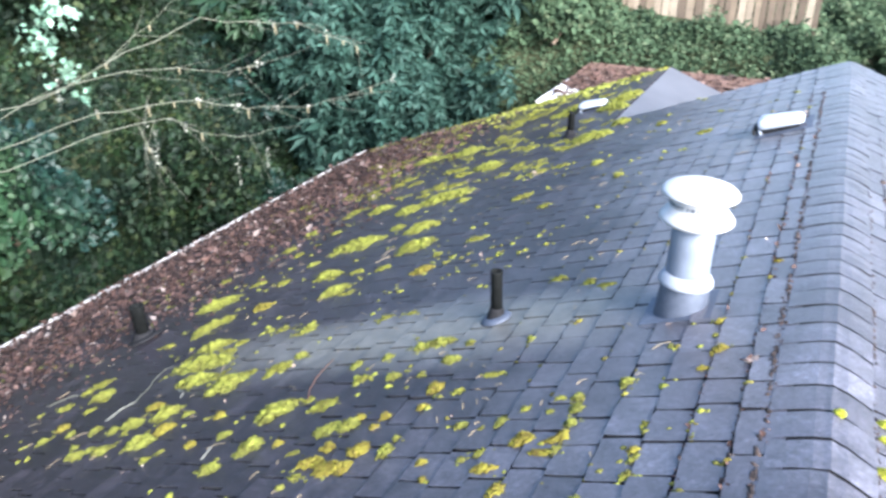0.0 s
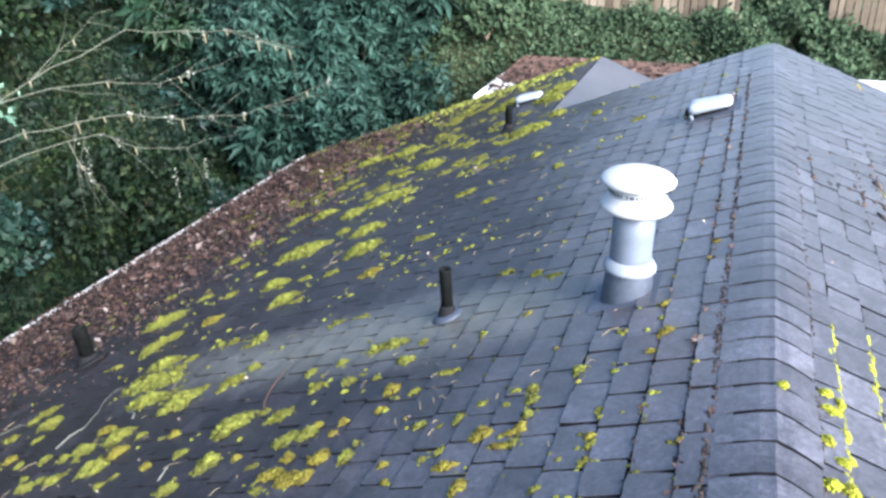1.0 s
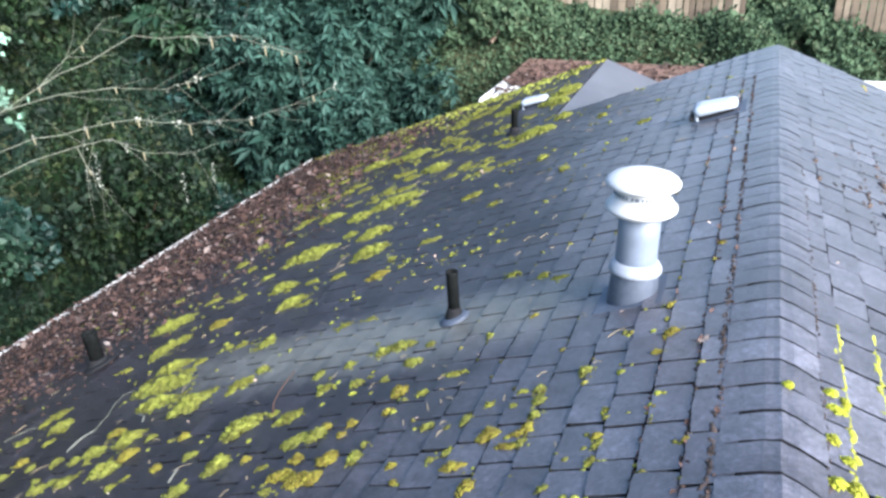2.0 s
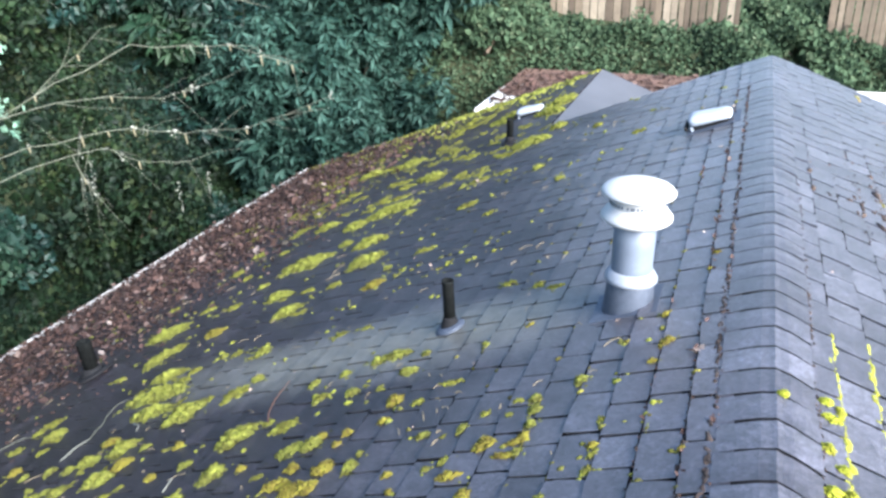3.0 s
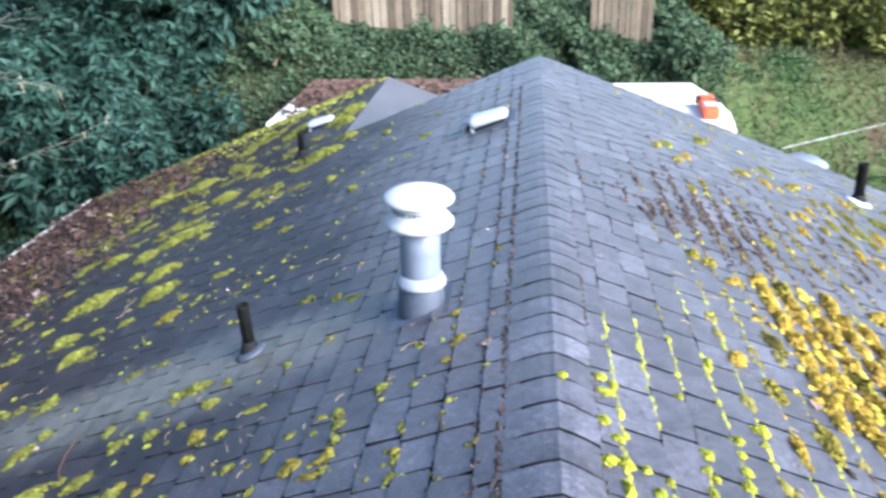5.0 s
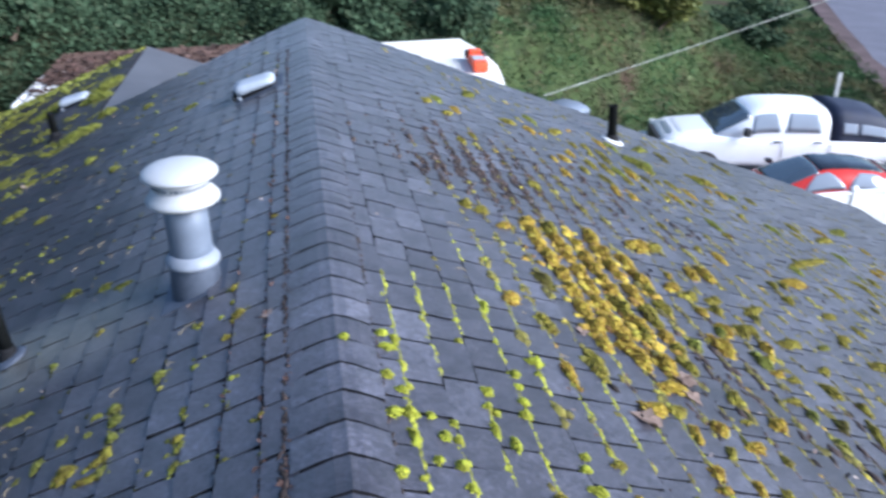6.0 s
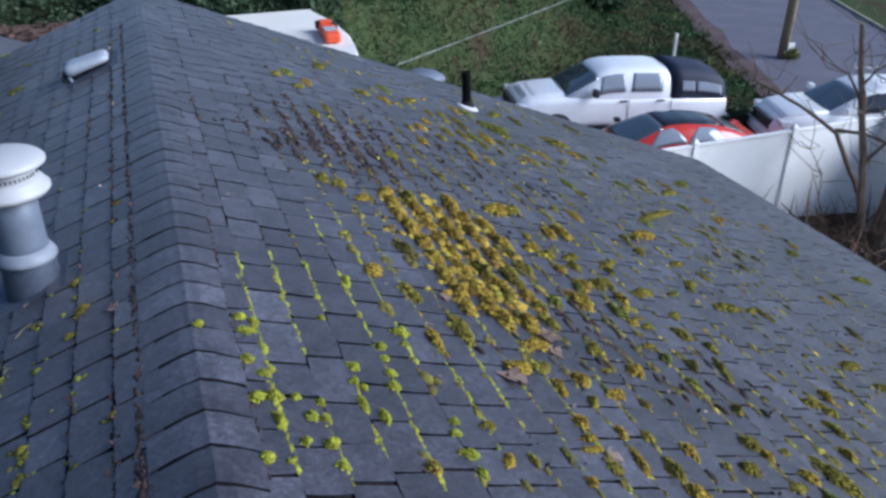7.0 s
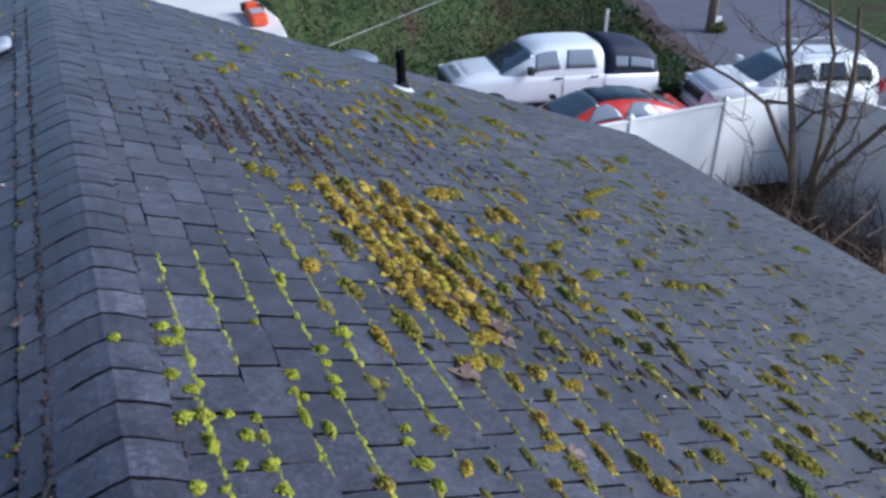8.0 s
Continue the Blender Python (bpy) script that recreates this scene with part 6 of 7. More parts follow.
for k in range(6, 40):
    s, y = 0.207 + COURSE * k, 2.0 + rng.uniform(0, 0.2)
    while y < 8.2:
        core = golden(s, y)
        want = min(1.0, sum(a * math.exp(-((s - cs) / rs) ** 2 - ((y - cy) / ry) ** 2) for cs, cy, rs, ry, a in STREAKS))
        want = want * (0.75 + 0.8 * noise.noise((s * 3.0, y * 3.0, 15.0))) + 0.02 + 1.15 * core * (0.85 + 0.5 * noise.noise((s * 5.0, y * 5.0, 2.0)))
        long = rng.uniform(0.07, 0.17) * (1 + 0.12 * max(0.0, y - 4.5) + 0.3 * core)
        if rng.uniform() < want:
            mat, label = KINDS[int(rng.choice([0, 0, 0, 0, 0, 0, 1, 1] if core > 0.2 else [0, 0, 1, 1, 1, 2, 3]))]
            far = (y > 4.9 or s > 3.2) and core < 0.1
            wide = min(0.09, long * rng.uniform(0.45, 0.8)) + 0.008 * core
            moss_patch(1, s + rng.normal(0, 0.008), y, long * (1.4 if far else 1.15), wide, 90 + rng.normal(0, 12), 0.018 if far else rng.uniform(0.026, 0.042) * (1 + 0.25 * core), mat, rng, label, 0.8, True, FAR.setdefault(mat, []) if far else None)
        y += long * rng.uniform(0.7, 1.1)
BRIGHT_ONES = [(0.17, 3, 0.06, 2, 0.04), (0.2, 3.05, 0.1, 89, 0.03), (0.16, 3.08, 0.04, 150, 0.04), (0.15, 2.84, 0.04, 155, 0.04), (0.19, 2.77, 0.04, 165, 0.04), (0.15, 2.65, 0.05, 158, 0.04), (0.2, 2.66, 0.05, 159, 0.05), (0.2, 2.55, 0.09, 79, 0.03), (0.27, 2.67, 0.03, 159, 0.03), (0.34, 2.65, 0.03, 160, 0.03), (0.3, 2.58, 0.04, 161, 0.04), (0.34, 2.57, 0.03, 161, 0.03), (0.26, 2.47, 0.03, 163, 0.03), (0.33, 2.46, 0.04, 2, 0.04), (0.14, 2.39, 0.04, 164, 0.04), (0.34, 2.37, 0.04, 166, 0.04), (0.64, 3.47, 0.11, 93, 0.03), (0.65, 3.01, 0.04, 16, 0.05)]
BRIGHT_ONES += [(0.64, 2.93, 0.04, 157, 0.03), (0.63, 2.84, 0.05, 158, 0.04), (0.62, 2.77, 0.05, 160, 0.04), (0.76, 3.12, 0.07, 155, 0.05), (0.75, 3.04, 0.04, 156, 0.03), (0.5, 2.86, 0.05, 157, 0.04), (0.48, 2.77, 0.03, 48, 0.04), (0.48, 2.66, 0.1, 91, 0.03), (0.51, 2.75, 0.03, 159, 0.03), (0.75, 2.46, 0.04, 166, 0.03), (0.77, 2.45, 0.06, 166, 0.04), (0.78, 2.37, 0.06, 91, 0.03), (0.78, 2.61, 0.04, 163, 0.03), (0.76, 2.55, 0.04, 164, 0.03), (0.54, 2.61, 0.07, 90, 0.03), (0.2, 2.38, 0.03, 164, 0.03), (0.02, 3.01, 0.03, 150, 0.03), (0.46, 3.15, 0.03, 152, 0.03)]
GOLDEN_ONES = [(0.8, 4.62, 0.08, 67, 0.1), (0.89, 4.59, 0.1, 137, 0.07), (0.99, 4.46, 0.1, 140, 0.06), (0.79, 3.6, 0.11, 148, 0.08), (0.92, 3.46, 0.16, 77, 0.07), (1.06, 3.21, 0.21, 94, 0.08), (0.9, 3.1, 0.16, 88, 0.05), (1.97, 4.77, 0.26, 144, 0.14), (2.1, 4.81, 0.17, 144, 0.09), (2.23, 4.54, 0.2, 97, 0.08), (2.37, 4.59, 0.23, 85, 0.1), (1.94, 4.24, 0.14, 149, 0.08), (2.03, 4.19, 0.14, 150, 0.08), (2.19, 4.21, 0.14, 151, 0.07), (2.47, 4.22, 0.28, 142, 0.06), (2.05, 3.85, 0.13, 83, 0.1), (2.2, 3.91, 0.13, 98, 0.08), (1.93, 3.66, 0.18, 85, 0.11)]
GOLDEN_ONES += [(2.51, 3.9, 0.18, 155, 0.09), (2.19, 3.65, 0.12, 156, 0.06), (2.17, 3.52, 0.09, 158, 0.05), (3.79, 5.49, 0.79, 146, 0.07), (3.27, 4.93, 0.28, 150, 0.12), (1.39, 3.16, 0.16, 168, 0.08), (1.21, 2.97, 0.13, 160, 0.09), (1.33, 3, 0.1, 160, 0.06), (1.35, 2.87, 0.11, 99, 0.04), (1.49, 2.94, 0.09, 85, 0.06), (1.46, 2.8, 0.08, 101, 0.04), (1.61, 2.86, 0.11, 163, 0.06), (1.85, 3.05, 0.09, 52, 0.09), (1.32, 2.66, 0.07, 88, 0.06), (1.3, 2.57, 0.06, 166, 0.04), (1.47, 2.62, 0.08, 77, 0.04), (1.45, 2.46, 0.19, 99, 0.04), (1.28, 2.51, 0.1, 173, 0.03)]
GOLDEN_ONES += [(0.9, 2.43, 0.08, 109, 0.04), (1.17, 2.35, 0.06, 96, 0.04), (1.74, 2.54, 0.1, 92, 0.06), (1.58, 2.43, 0.12, 86, 0.06), (1.6, 2.32, 0.1, 44, 0.08), (1.98, 2.45, 0.08, 27, 0.07), (2.16, 2.54, 0.08, 95, 0.05), (0.62, 2.38, 0.06, 167, 0.04), (0.62, 2.38, 0.08, 92, 0.03)]
OLIVE_ONES = [(1.31, 2.43, 0.11, 93, 0.06), (1.15, 2.47, 0.11, 90, 0.03), (1, 2.44, 0.08, 84, 0.03), (0.9, 2.6, 0.06, 164, 0.04), (1.73, 2.81, 0.08, 88, 0.04), (1.59, 2.61, 0.07, 56, 0.05), (1.86, 2.46, 0.05, 71, 0.04), (3.23, 4.49, 0.16, 153, 0.07), (3.11, 4.19, 0.16, 155, 0.07), (2.8, 3.98, 0.11, 156, 0.05), (3.18, 3.92, 0.27, 177, 0.09), (3.42, 3.95, 0.15, 158, 0.06), (2.58, 3.69, 0.12, 158, 0.06), (2.47, 3.48, 0.12, 71, 0.1), (2.58, 3.38, 0.1, 52, 0.1), (2.25, 3.5, 0.1, 158, 0.05), (2.11, 3.3, 0.1, 160, 0.05), (2.89, 2.97, 0.09, 33, 0.1)]
OLIVE_ONES += [(3.72, 3.42, 0.24, 164, 0.09), (3.29, 2.69, 0.16, 170, 0.06), (3.76, 3.21, 0.11, 39, 0.1), (2.46, 2.43, 0.24, 84, 0.12), (2.16, 2.37, 0.1, 171, 0.05), (1.58, 2.89, 0.1, 99, 0.03), (2.49, 3.19, 0.2, 105, 0.06), (1.68, 3.03, 0.06, 161, 0.04), (3.04, 4.11, 0.07, 55, 0.07), (5.34, 5.41, 0.26, 154, 0.08), (5.87, 5.09, 0.25, 180, 0.13), (3.18, 3.9, 0.07, 55, 0.1), (1.44, 7.46, 0.22, 123, 0.1), (0.93, 6.74, 0.15, 122, 0.07), (1.07, 6.54, 0.14, 125, 0.07), (2.97, 6.93, 0.38, 66, 0.19), (3.75, 7.09, 0.31, 6, 0.22), (3.26, 7.57, 0.3, 133, 0.11)]
OLIVE_ONES += [(1.68, 6.91, 0.13, 21, 0.13), (2.19, 7.12, 0.23, 129, 0.1), (5.18, 6.85, 0.4, 145, 0.12), (4.64, 6.38, 0.3, 146, 0.1), (2.3, 2.58, 0.08, 169, 0.04), (2.16, 3.03, 0.08, 54, 0.05)]
for s, y, long, turn, wide in BRIGHT_ONES:
    moss_patch(1, s, y, long * 1.2, wide * 1.15, turn, 0.01 + 0.35 * wide, MOSS_CUSHION, rng, "round bright green moss cushion in a shingle joint", 1.0)
for s, y, long, turn, wide in GOLDEN_ONES:
    wide = min(wide, 0.7 * long + 0.02)
    mat, label = KINDS[int(rng.choice([0, 0, 1]))]
    moss_patch(1, s, y, long * 1.15, wide * 1.1, turn, min(0.04, 0.012 + 0.3 * wide), mat, rng, label, 0.9)
for s, y, long, turn, wide in OLIVE_ONES:
    wide = min(wide, 0.6 * long + 0.02)
    moss_patch(1, s, y, long * 1.15, wide, turn, min(0.032, 0.01 + 0.25 * wide), MOSS_TAWNY if rng.uniform() < 0.7 else MOSS_OLIVE, rng, "ragged olive green moss clump on grey shingles", 0.8)
for mat, pieces in FAR.items():
    drift(pieces, mat, "moss clumps strewn over the far part of the sunnier slope")
cushions("moss_field", gold, MOSS_GOLD, 103, "golden brown moss cushions crowded along shingle joints", stretch=1.4)
cushions("moss_sprinkle", dull, MOSS_DULL, 104, "scattered dull olive moss along shingle joints", stretch=1.7)
for course, y0, y1, chance in [(0, 2.35, 3.6, 0.55), (1, 2.9, 3.62, 0.45), (2, 3.2, 3.6, 0.5), (3, 2.3, 3.55, 0.5), (2, 2.45, 2.8, 0.8), (4, 2.9, 4.3, 0.5), (5, 2.5, 4.4, 0.45), (6, 2.6, 3.2, 0.35), (1, 2.3, 2.6, 0.6), (7, 2.3, 3.3, 0.4), (8, 2.3, 3.2, 0.5), (3, 3.9, 4.2, 0.3)]:
    y = y0
    while y < y1:
        if rng.uniform() < chance * 1.6 * (0.85 + 0.6 * noise.noise((course * 3.1, y * 6.0, 5.0))):
            r = rng.uniform(0.004, 0.0095) * (1.5 if rng.uniform() < 0.12 else 1)
            rows.append((1, 0.207 + COURSE * course + rng.normal(0, 0.005), y, r))
        y += rng.uniform(0.006, 0.012)
cushions("moss_rows", rows, MOSS_BRIGHT, 105, "thin bright green moss rows along shingle joints near the ridge", CUSHIONS, stretch=2.0)
# moss specks over the shaded slope
spots = []
rng = np.random.default_rng(106)
for _ in range(5200):
    s, y = rng.uniform(0.3, 6.4), rng.uniform(1.8, 11.3)
    if y > MAIN_END and s < WING_RIDGE + 0.1:
        continue
    v = noise.noise((s * 1.1, y * 1.1, 5.0)) + 0.5 * noise.noise((s * 3.1, y * 3.1, 2.0))
    chance = 0.10 + 0.5 * max(0, v) + (0.25 if s > 2.4 and y > 7 else 0) - (0.15 if s < 1.2 else 0)
    if rng.uniform() < chance:
        for k in range(int(rng.integers(1, 4))):
            spots.append((-1, (course_at(-1, s) if rng.uniform() < 0.5 else s) + rng.normal(0, 0.02), y + rng.normal(0, 0.03), rng.uniform(0.009, 0.024)))
for _ in range(420):
    s = rng.uniform(WING_RIDGE, LEFT_RUN)
    spots.append((-1, s, WING_END - abs(rng.normal(0, 0.1)) - 0.02, rng.uniform(0.02, 0.045)))
cushions("moss_specks", spots + SCRAPS, MOSS_OLIVE, 107, "small olive moss specks over the shaded shingles")
rng = np.random.default_rng(108)
spots = [(-1, rng.uniform(2.4, 5.8), WING_END - abs(rng.normal(0, 0.35)), rng.uniform(0.02, 0.05)) for _ in range(260)]
cushions("moss_edge", spots, MOSS_GREEN, 109, "bright moss along the wing's gable edge")

# dead leaves on the lower shaded slope and in the gutter
rng = np.random.default_rng(110)
spots = []
while len(spots) < 27000:
    s, y = rng.uniform(3.6, LEFT_RUN + 0.075), rng.uniform(1.0, 11.3)
    edge = 4.95 + 0.35 * noise.noise((y * 0.7, 1.0, 0.0)) + (0.25 if y < 4.6 else -0.25 if y > 6.5 else 0)
    if rng.uniform() < 1 / (1 + math.exp(-(s - edge) * 4.0)):
        spots.append(tuple(on_slope(-1, s, y, 0.012 + 0.05 * rng.uniform() ** 2 * min(1.0, max(0.0, s - 4.6)))))
frames = turns(len(spots), rng, 0.45) * (0.036 * rng.lognormal(0, 0.45, len(spots)))[:, None, None]
lay = np.array(slope_frame(-1))
litter = part("leaf_litter", scatter("leaf_litter", LEAF, np.einsum("ij,mjk->mik", lay, frames), spots, LITTER))
tagged(litter, "deep brown dead leaf litter along the eave and in the gutter", "leaves", kind="stuff")
spots = [tuple(on_slope(side, rng.uniform(0.2, 5.0), rng.uniform(1.8, 8.2), 0.014)) for side in (1, -1) for _ in range(100)]
frames = turns(len(spots), rng, 0.4) * (0.018 * rng.lognormal(0, 0.45, len(spots)))[:, None, None]
tagged(part("stray_leaves", scatter("stray_leaves", LEAF, frames, spots, DRY_LEAF)), "stray dry leaf scraps on the shingles", "leaves", kind="stuff")


spots = []
for _ in range(7000):
    s, y = (rng.normal(1.35, 0.42), rng.normal(5.45, 0.45)) if rng.uniform() < 0.65 else (rng.uniform(0.9, 4.5), rng.uniform(2.2, 6.8))
    spots.append(tuple(on_slope(1, course_at(1, s) + rng.normal(0, 0.014), y, 0.012)))
for _ in range(1700):
    spots.append(tuple(on_slope(-1, (0.17, 0.172, 0.257, 0.257, 0.257, 0.395)[int(rng.integers(0, 6))] + rng.normal(0, 0.005), rng.uniform(1.8, 7.5), 0.01)))
frames = turns(len(spots), rng, 0.6) * (0.0115 * rng.lognormal(0, 0.45, len(spots)))[:, None, None]
tagged(part("joint_debris", scatter("joint_debris", LEAF, frames, spots, LITTER)), "reddish brown leaf crumbs caught in shingle joints", "debris", kind="stuff")


def dead_leaf(side, s, y, size, turn, label):
    bm = bmesh.new()
    outline = [(0, 0), (0.3, 0.12), (0.22, 0.3), (0.5, 0.42), (0.3, 0.6), (0.2, 0.62), (0, 1), (-0.2, 0.66), (-0.32, 0.58), (-0.45, 0.4), (-0.2, 0.28), (-0.28, 0.1)]
    rim = [bm.verts.new((x * size, y_ * size, size * (0.06 + 0.22 * x * x + 0.07 * math.sin(5 * y_)))) for x, y_ in outline]
    mid = bm.verts.new((0, 0.45 * size, 0.04 * size))
    for i in range(len(rim)):
        bm.faces.new((mid, rim[i], rim[(i + 1) % len(rim)]))
    bmesh.ops.solidify(bm, geom=bm.faces[:], thickness=0.0015)
    ob = part("dead_leaf", bm, DRY_LEAF)
    ob.matrix_world = Matrix.Translation(on_slope(side, s, y, 0.012)) @ slope_frame(side).to_4x4() @ pose(0, 0, 0, 0, 0, turn)
    return tagged(ob, label, "leaf", "large dead leaves on the roof")


for s, y, size, turn in [(1.5, 3.2, 0.13, 20), (1.56, 3.28, 0.11, 120), (1.45, 3.17, 0.1, 210), (1.2, 2.87, 0.13, 60), (1.42, 3.85, 0.09, 300), (1.3, 4.25, 0.08, 10), (1.38, 2.47, 0.09, 80), (1.1, 3.5, 0.07, 170)]:
    dead_leaf(1, s, y, size, turn, "large curled tan dead leaf caught in roof moss")
dead_leaf(-1, 0.27, 3.36, 0.06, 40, "small reddish dead leaf near the ridge")


def twig(side, points, radius, mat, label):
    bm = tube([on_slope(side, s, y, h) for s, y, h in points], [radius, *[radius * 0.8] * (len(points) - 2), radius * 0.4], 6)
    return tagged(part("twig", bm, mat), label, "twig", "twigs fallen on the roof")


RED_TWIG = plain("reddish_brown_twig", (0.12, 0.055, 0.032), 0.85, 0.0, 0.3, 30.0)
twig(-1, [(2.23, 3.29, 0.014), (2.28, 3.38, 0.03), (2.32, 3.49, 0.03), (2.35, 3.6, 0.025), (2.38, 3.72, 0.015)], 0.0029, RED_TWIG, "thin reddish brown twig on the shingles")
twig(-1, [(3.69, 3.25, 0.012), (3.69, 3.31, 0.018), (3.69, 3.37, 0.02), (3.66, 3.45, 0.016)], 0.0062, LICHEN, "thick pale lichened twig end among moss")
twig(-1, [(3.66, 3.44, 0.016), (3.69, 3.53, 0.022), (3.71, 3.59, 0.018), (3.78, 3.7, 0.02), (3.83, 3.83, 0.018), (3.79, 3.89, 0.012)], 0.0026, PALE_BARK, "thin crooked grey twig among moss")
twig(-1, [(2.52, 2.85, 0.012), (2.52, 2.89, 0.02), (2.54, 2.94, 0.016), (2.57, 2.93, 0.012)], 0.004, LICHEN, "short pale curled twig on the shingles")
twig(-1, [(3.41, 3.55, 0.012), (3.31, 3.5, 0.02), (3.29, 3.47, 0.016), (3.29, 3.45, 0.012)], 0.004, LICHEN, "short pale curled twig on the shingles")
twig(-1, [(4.6, 3.5, 0.012), (4.52, 3.54, 0.02), (4.45, 3.6, 0.02), (4.36, 3.6, 0.012)], 0.0035, PALE_BARK, "pale curled twig on the shingles")
rng = np.random.default_rng(120)
needles = bmesh.new()
for side, count in ((-1, 230), (1, 50)):
    for _ in range(count):
        s, y = rng.uniform(0.6, 5.0), rng.uniform(2.0, 8.0)
        a, long = rng.uniform(0, 6.28), 0.02 + 0.1 * rng.uniform() ** 2
        ds, dy = long * math.cos(a), long * math.sin(a)
        tube([on_slope(side, s, y, 0.014), on_slope(side, s + ds / 2, y + dy / 2 + 0.008, 0.018), on_slope(side, s + ds, y + dy, 0.014)], [rng.uniform(0.0009, 0.0018)] * 3, 4, needles)
tagged(part("plant_scraps", needles, STRAW), "thin tan stalks and needles strewn over the shingles", "debris", kind="stuff")


# ---- shingles ----
def tab_arrays(key, bend=0.0):
    """One shingle tab: length 1 down the slope, width 1 along the eave, with worn edges that overhang a recessed joint."""
    rim = [(u / 3, -0.5) for u in range(3)] + [(1, v / 5 - 0.5) for v in range(5)] + [(1 - u / 3, 0.5) for u in range(3)] + [(0, 0.5 - v / 5) for v in range(5)]
    n = len(rim)
    top, low = [], []
    for i, (u, v) in enumerate(rim):
        du, dv = 0.034 * noise.noise((i * 1.7, key, 0.3)), 0.022 * noise.noise((i * 1.7, key, 7.7))
        corner = 0.02 if i in (0, 3, 8, 11) else 0.0
        uu, vv = u + du - corner * (u - 0.5) * 2, v + dv - corner * v
        z = 0.003 + 0.0062 * u + bend * v * 2 * u + 0.001 * noise.noise((i * 0.9, key, 3.1))
        top.append((uu, vv, z))
        low.append((0.5 + (uu - 0.5) * 0.84, vv * 0.88, -0.006))
    verts = top + low + [(0.5, 0.0, 0.006)]
    faces = [(2 * n, i, (i + 1) % n) for i in range(n)]
    for i in range(n):
        j = (i + 1) % n
        faces += [(i, n + i, n + j), (i, n + j, j)]
    return np.array(verts), np.array(faces)


TABS = [tab_arrays(key, bend) for key, bend in ((1.3, 0.0), (12.9, 0.001), (23.4, -0.001), (35.2, 0.0005), (47.8, -0.0006))]
TAB_MESHES = [mesh_of("shingle", *tab, SHINGLE) for tab in TABS]


def joined(frames, places, parent):
    """The shingles that are too many to pick apart, as one part."""
    verts, faces, start = [], [], 0
    for k, (tv, tf) in enumerate(TABS):
        f, q = np.array(frames[k::len(TABS)]), np.array(places[k::len(TABS)])
        verts.append((np.einsum("mij,nj->mni", f, tv) + q[:, None, :]).reshape(-1, 3))
        faces.append((tf[None] + (start + np.arange(len(q)) * len(tv))[:, None, None]).reshape(-1, 3))
        start += len(q) * len(tv)
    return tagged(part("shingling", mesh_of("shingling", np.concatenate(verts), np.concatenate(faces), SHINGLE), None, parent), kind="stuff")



def shingles(side, first, run, y0, y1, parent, origin, seed, close):
    """Courses of tabs on one slope; those where close(s, y) holds are pieces of their own, the rest one mesh."""
    rng = np.random.default_rng(seed)
    base = np.array(slope_frame(side))
    frames, places = [], []
    edges = [CAP_HALF - 0.05, first]
    while edges[-1] < run:
        edges.append(min(edges[-1] + COURSE, run + 0.01))
    for k, (a, b) in enumerate(zip(edges, edges[1:])):
        y = y0 - rng.uniform(0, 0.2)
        while y < y1:
            w = rng.uniform(0.155, 0.245)
            lo, hi = max(y, y0), min(y + w, y1)
            y += w
            if hi - lo < 0.03:
                continue
            mid, wide = (lo + hi) / 2, hi - lo - rng.uniform(0.004, 0.015)
            wave = 0.004 * noise.noise((mid * 0.8, k * 0.3, seed))
            s0, s1 = a + rng.uniform(0.002, 0.007) + wave, b + wave + rng.normal(0, 0.0022)
            skew = rng.normal(0, 0.013)
            f = base @ np.array([[math.cos(skew), -math.sin(skew), 0], [math.sin(skew), math.cos(skew), 0], [0, 0, 1]]) @ np.diag([s1 - s0, wide, rng.uniform(0.75, 1.25)])
            place = np.array(origin(s0, mid, 0.0055))
            if close((s0 + s1) / 2, mid):
                m = Matrix(f.tolist()).to_4x4()
                m.translation = place.tolist()
                ob = new("shingle", TAB_MESHES[int(rng.integers(0, len(TABS)))])
                ob.parent = parent
                ob.matrix_local = m
            else:
                frames.append(f)
                places.append(place)
    return joined(frames, places, parent)


shingles(1, 0.207, RIGHT_RUN, NEAR_END, MAIN_END, right_deck, lambda s, y, h: on_slope(1, s, y, h), 1, lambda s, y: s < 1.75 and 2.3 < y < 4.3)
shingles(-1, 0.257, LEFT_RUN, NEAR_END, MAIN_END, left_deck, lambda s, y, h: on_slope(-1, s, y, h), 2, lambda s, y: s < 1.75 and 2.5 < y < 4.5)


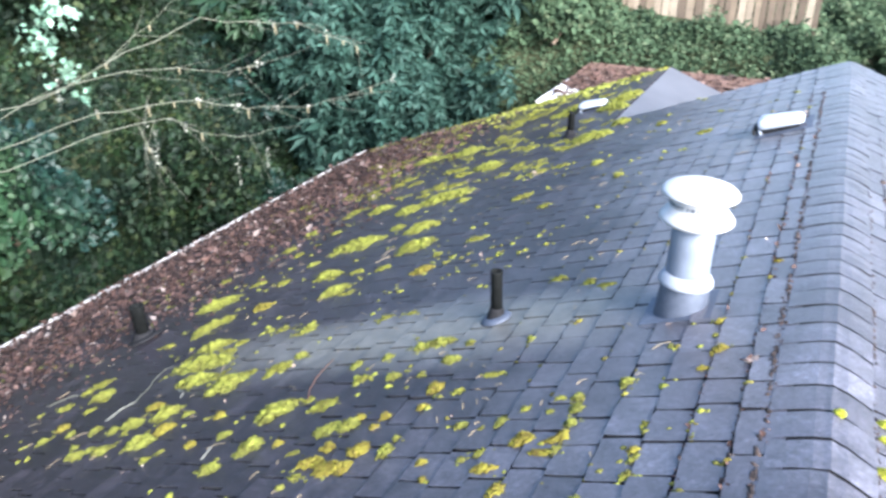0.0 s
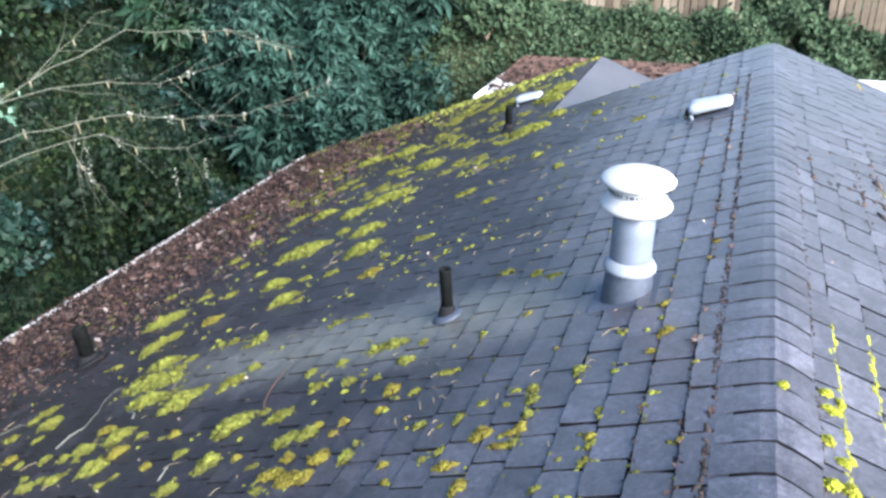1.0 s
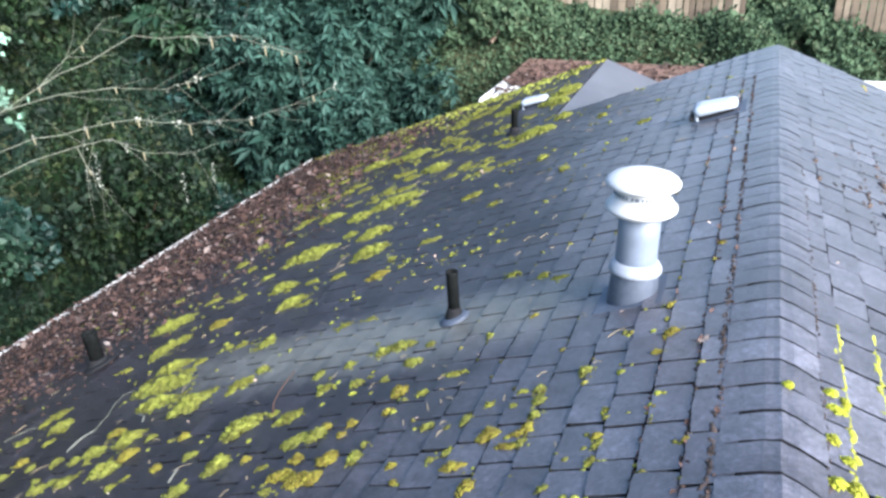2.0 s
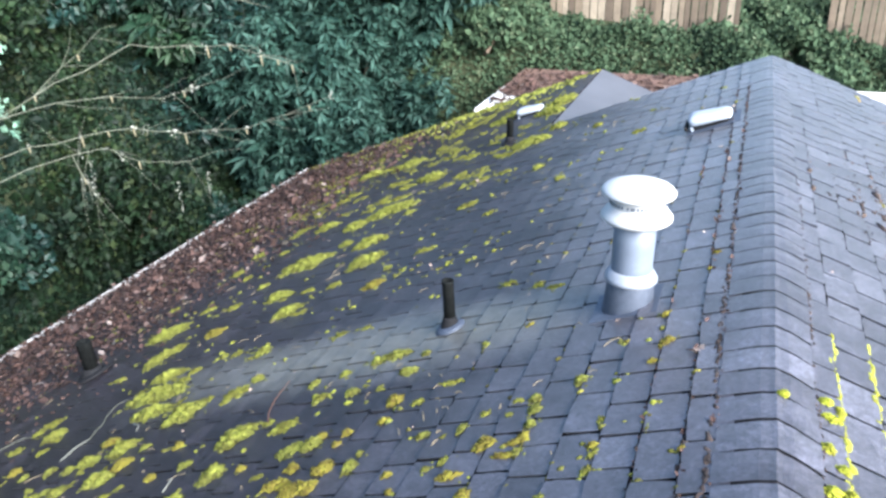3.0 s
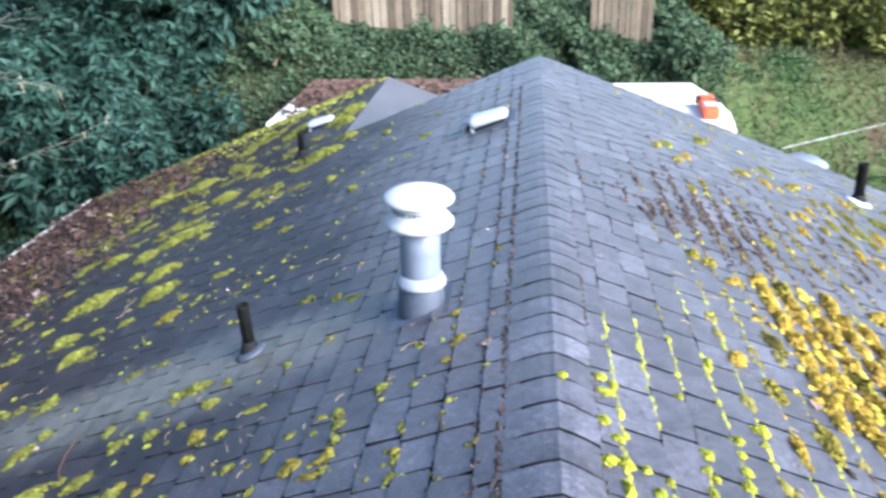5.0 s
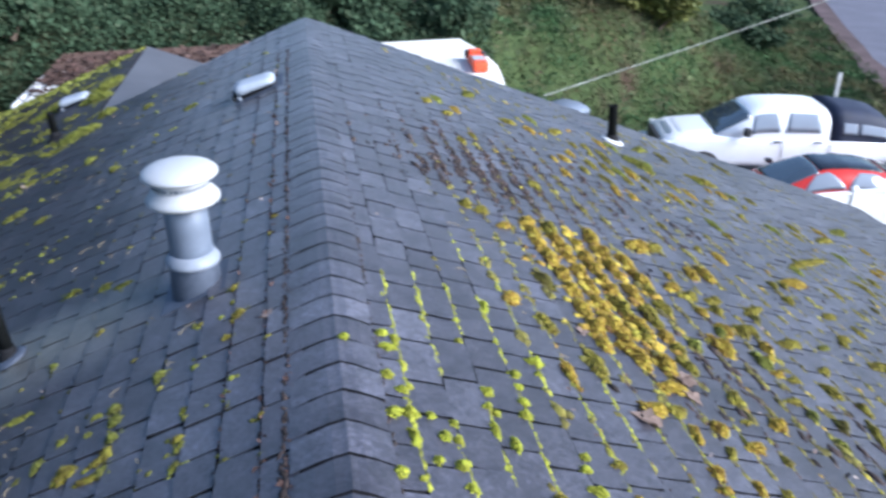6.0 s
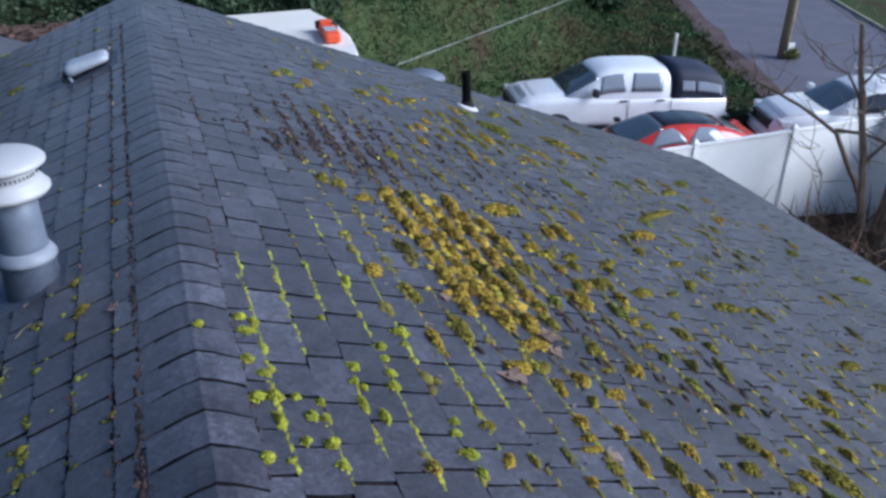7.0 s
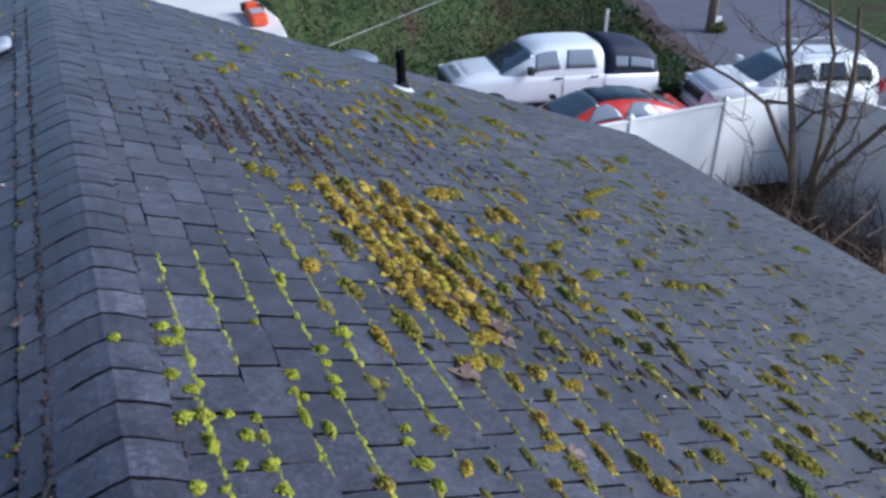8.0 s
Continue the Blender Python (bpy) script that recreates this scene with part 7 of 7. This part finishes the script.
def wing_shingles():
    """Tabs on the wing's mossy slope, and lapped sheets of rolled roofing, toned lighter to look lit, on the one that
    faces the main gable.
    """
    rng = np.random.default_rng(4)
    frames, places, s = [], [], WING_RIDGE + 0.02
    while s < LEFT_RUN - 0.02:
        end = min(s + COURSE, LEFT_RUN + 0.01)
        y = MAIN_END - rng.uniform(0, 0.2)
        while y < WING_END:
            w = rng.uniform(0.155, 0.245)
            lo, hi = max(y, MAIN_END), min(y + w, WING_END)
            y += w
            if hi - lo > 0.03:
                frames.append(np.array(slope_frame(-1)) @ np.diag([end - s - 0.003, hi - lo - 0.004, 1.0]))
                places.append(np.array(on_slope(-1, s + 0.003, (lo + hi) / 2, 0.0055)))
        s = end
    joined(frames, places, wing_deck)
    for k in range(4):
        s0, s1 = 0.9 * k, min(0.9 * k + 0.95, 3.6)
        rows = []
        for u in np.linspace(0, 1, 7):
            rows.append([tuple(on_wing(s0 + (s1 - s0) * u, y, 0.007 + 0.004 * u + 0.003 * noise.noise((float(u) * 2, y * 1.5, k)))) for y in np.linspace(MAIN_END, WING_END, 9).tolist()])
        part("roofing_sheet", strip(rows, "roofing_sheet", ROLL_ROOFING), None, back_deck)


ACROSS = (-0.17, -0.168, -0.1, -0.045, -0.018, 0.0, 0.018, 0.045, 0.085, 0.126, 0.128)


def over_ridge(x, lift):
    """A point of the folded ridge covering."""
    a = min(abs(x), 0.168)
    return x * CP * 1.03, -a * math.tan(PITCH) - 0.012 * math.exp(-(a / 0.04) ** 2) + lift - (0.02 if x < -0.169 or x > 0.127 else 0.0)


def strip(rows, name, mat):
    n = len(rows[0])
    faces = [(i * n + j, i * n + j + 1, (i + 1) * n + j + 1, (i + 1) * n + j) for i in range(len(rows) - 1) for j in range(n - 1)]
    return mesh_of(name, [q for row in rows for q in row], faces, mat)


def cap_mesh(key):
    """One ridge cap: folded over the ridge, with uneven ends above a recessed joint."""
    rows = []
    for y, lift in ((0.014, 0.006), (0.001, 0.0165), (0.07, 0.0185), (0.129, 0.0172), (0.13, 0.0155), (0.117, 0.006)):
        row = []
        for x in ACROSS:
            px, z = over_ridge(x, lift)
            ragged = 0.0045 * noise.noise((x * 16, key, 1)) if y < 0.05 else 0.0035 * noise.noise((x * 16, key, 5))
            row.append((px, y * 1.014 + ragged - 0.24 * max(0.0, x), z + 0.0025 * noise.noise((x * 12, y * 9, key))))
        rows.append(row)
    return strip(rows, "ridge_cap", SHINGLE)


wing_shingles()
CAP_MESHES = [cap_mesh(key) for key in (2.3, 13.7, 24.1, 35.9)]
rng = np.random.default_rng(6)
under = [[(px, y, z + RIDGE_Z) for px, z in (over_ridge(x, 0.0118) for x in ACROSS)] for y in (NEAR_END, MAIN_END)]
ridge = part("ridge_strip", strip(under, "ridge_strip", FELT), None, house)
y = 3.0135 - 0.1418 * 35
while y < MAIN_END - 0.1:
    ob = new("ridge_cap", CAP_MESHES[int(rng.integers(0, 4))])
    ob.parent = ridge
    ob.matrix_local = pose(rng.normal(0, 0.002), y + rng.normal(0, 0.0012), RIDGE_Z, 0, rng.normal(0, 0.3), rng.normal(0, 0.35))
    y += 0.1418
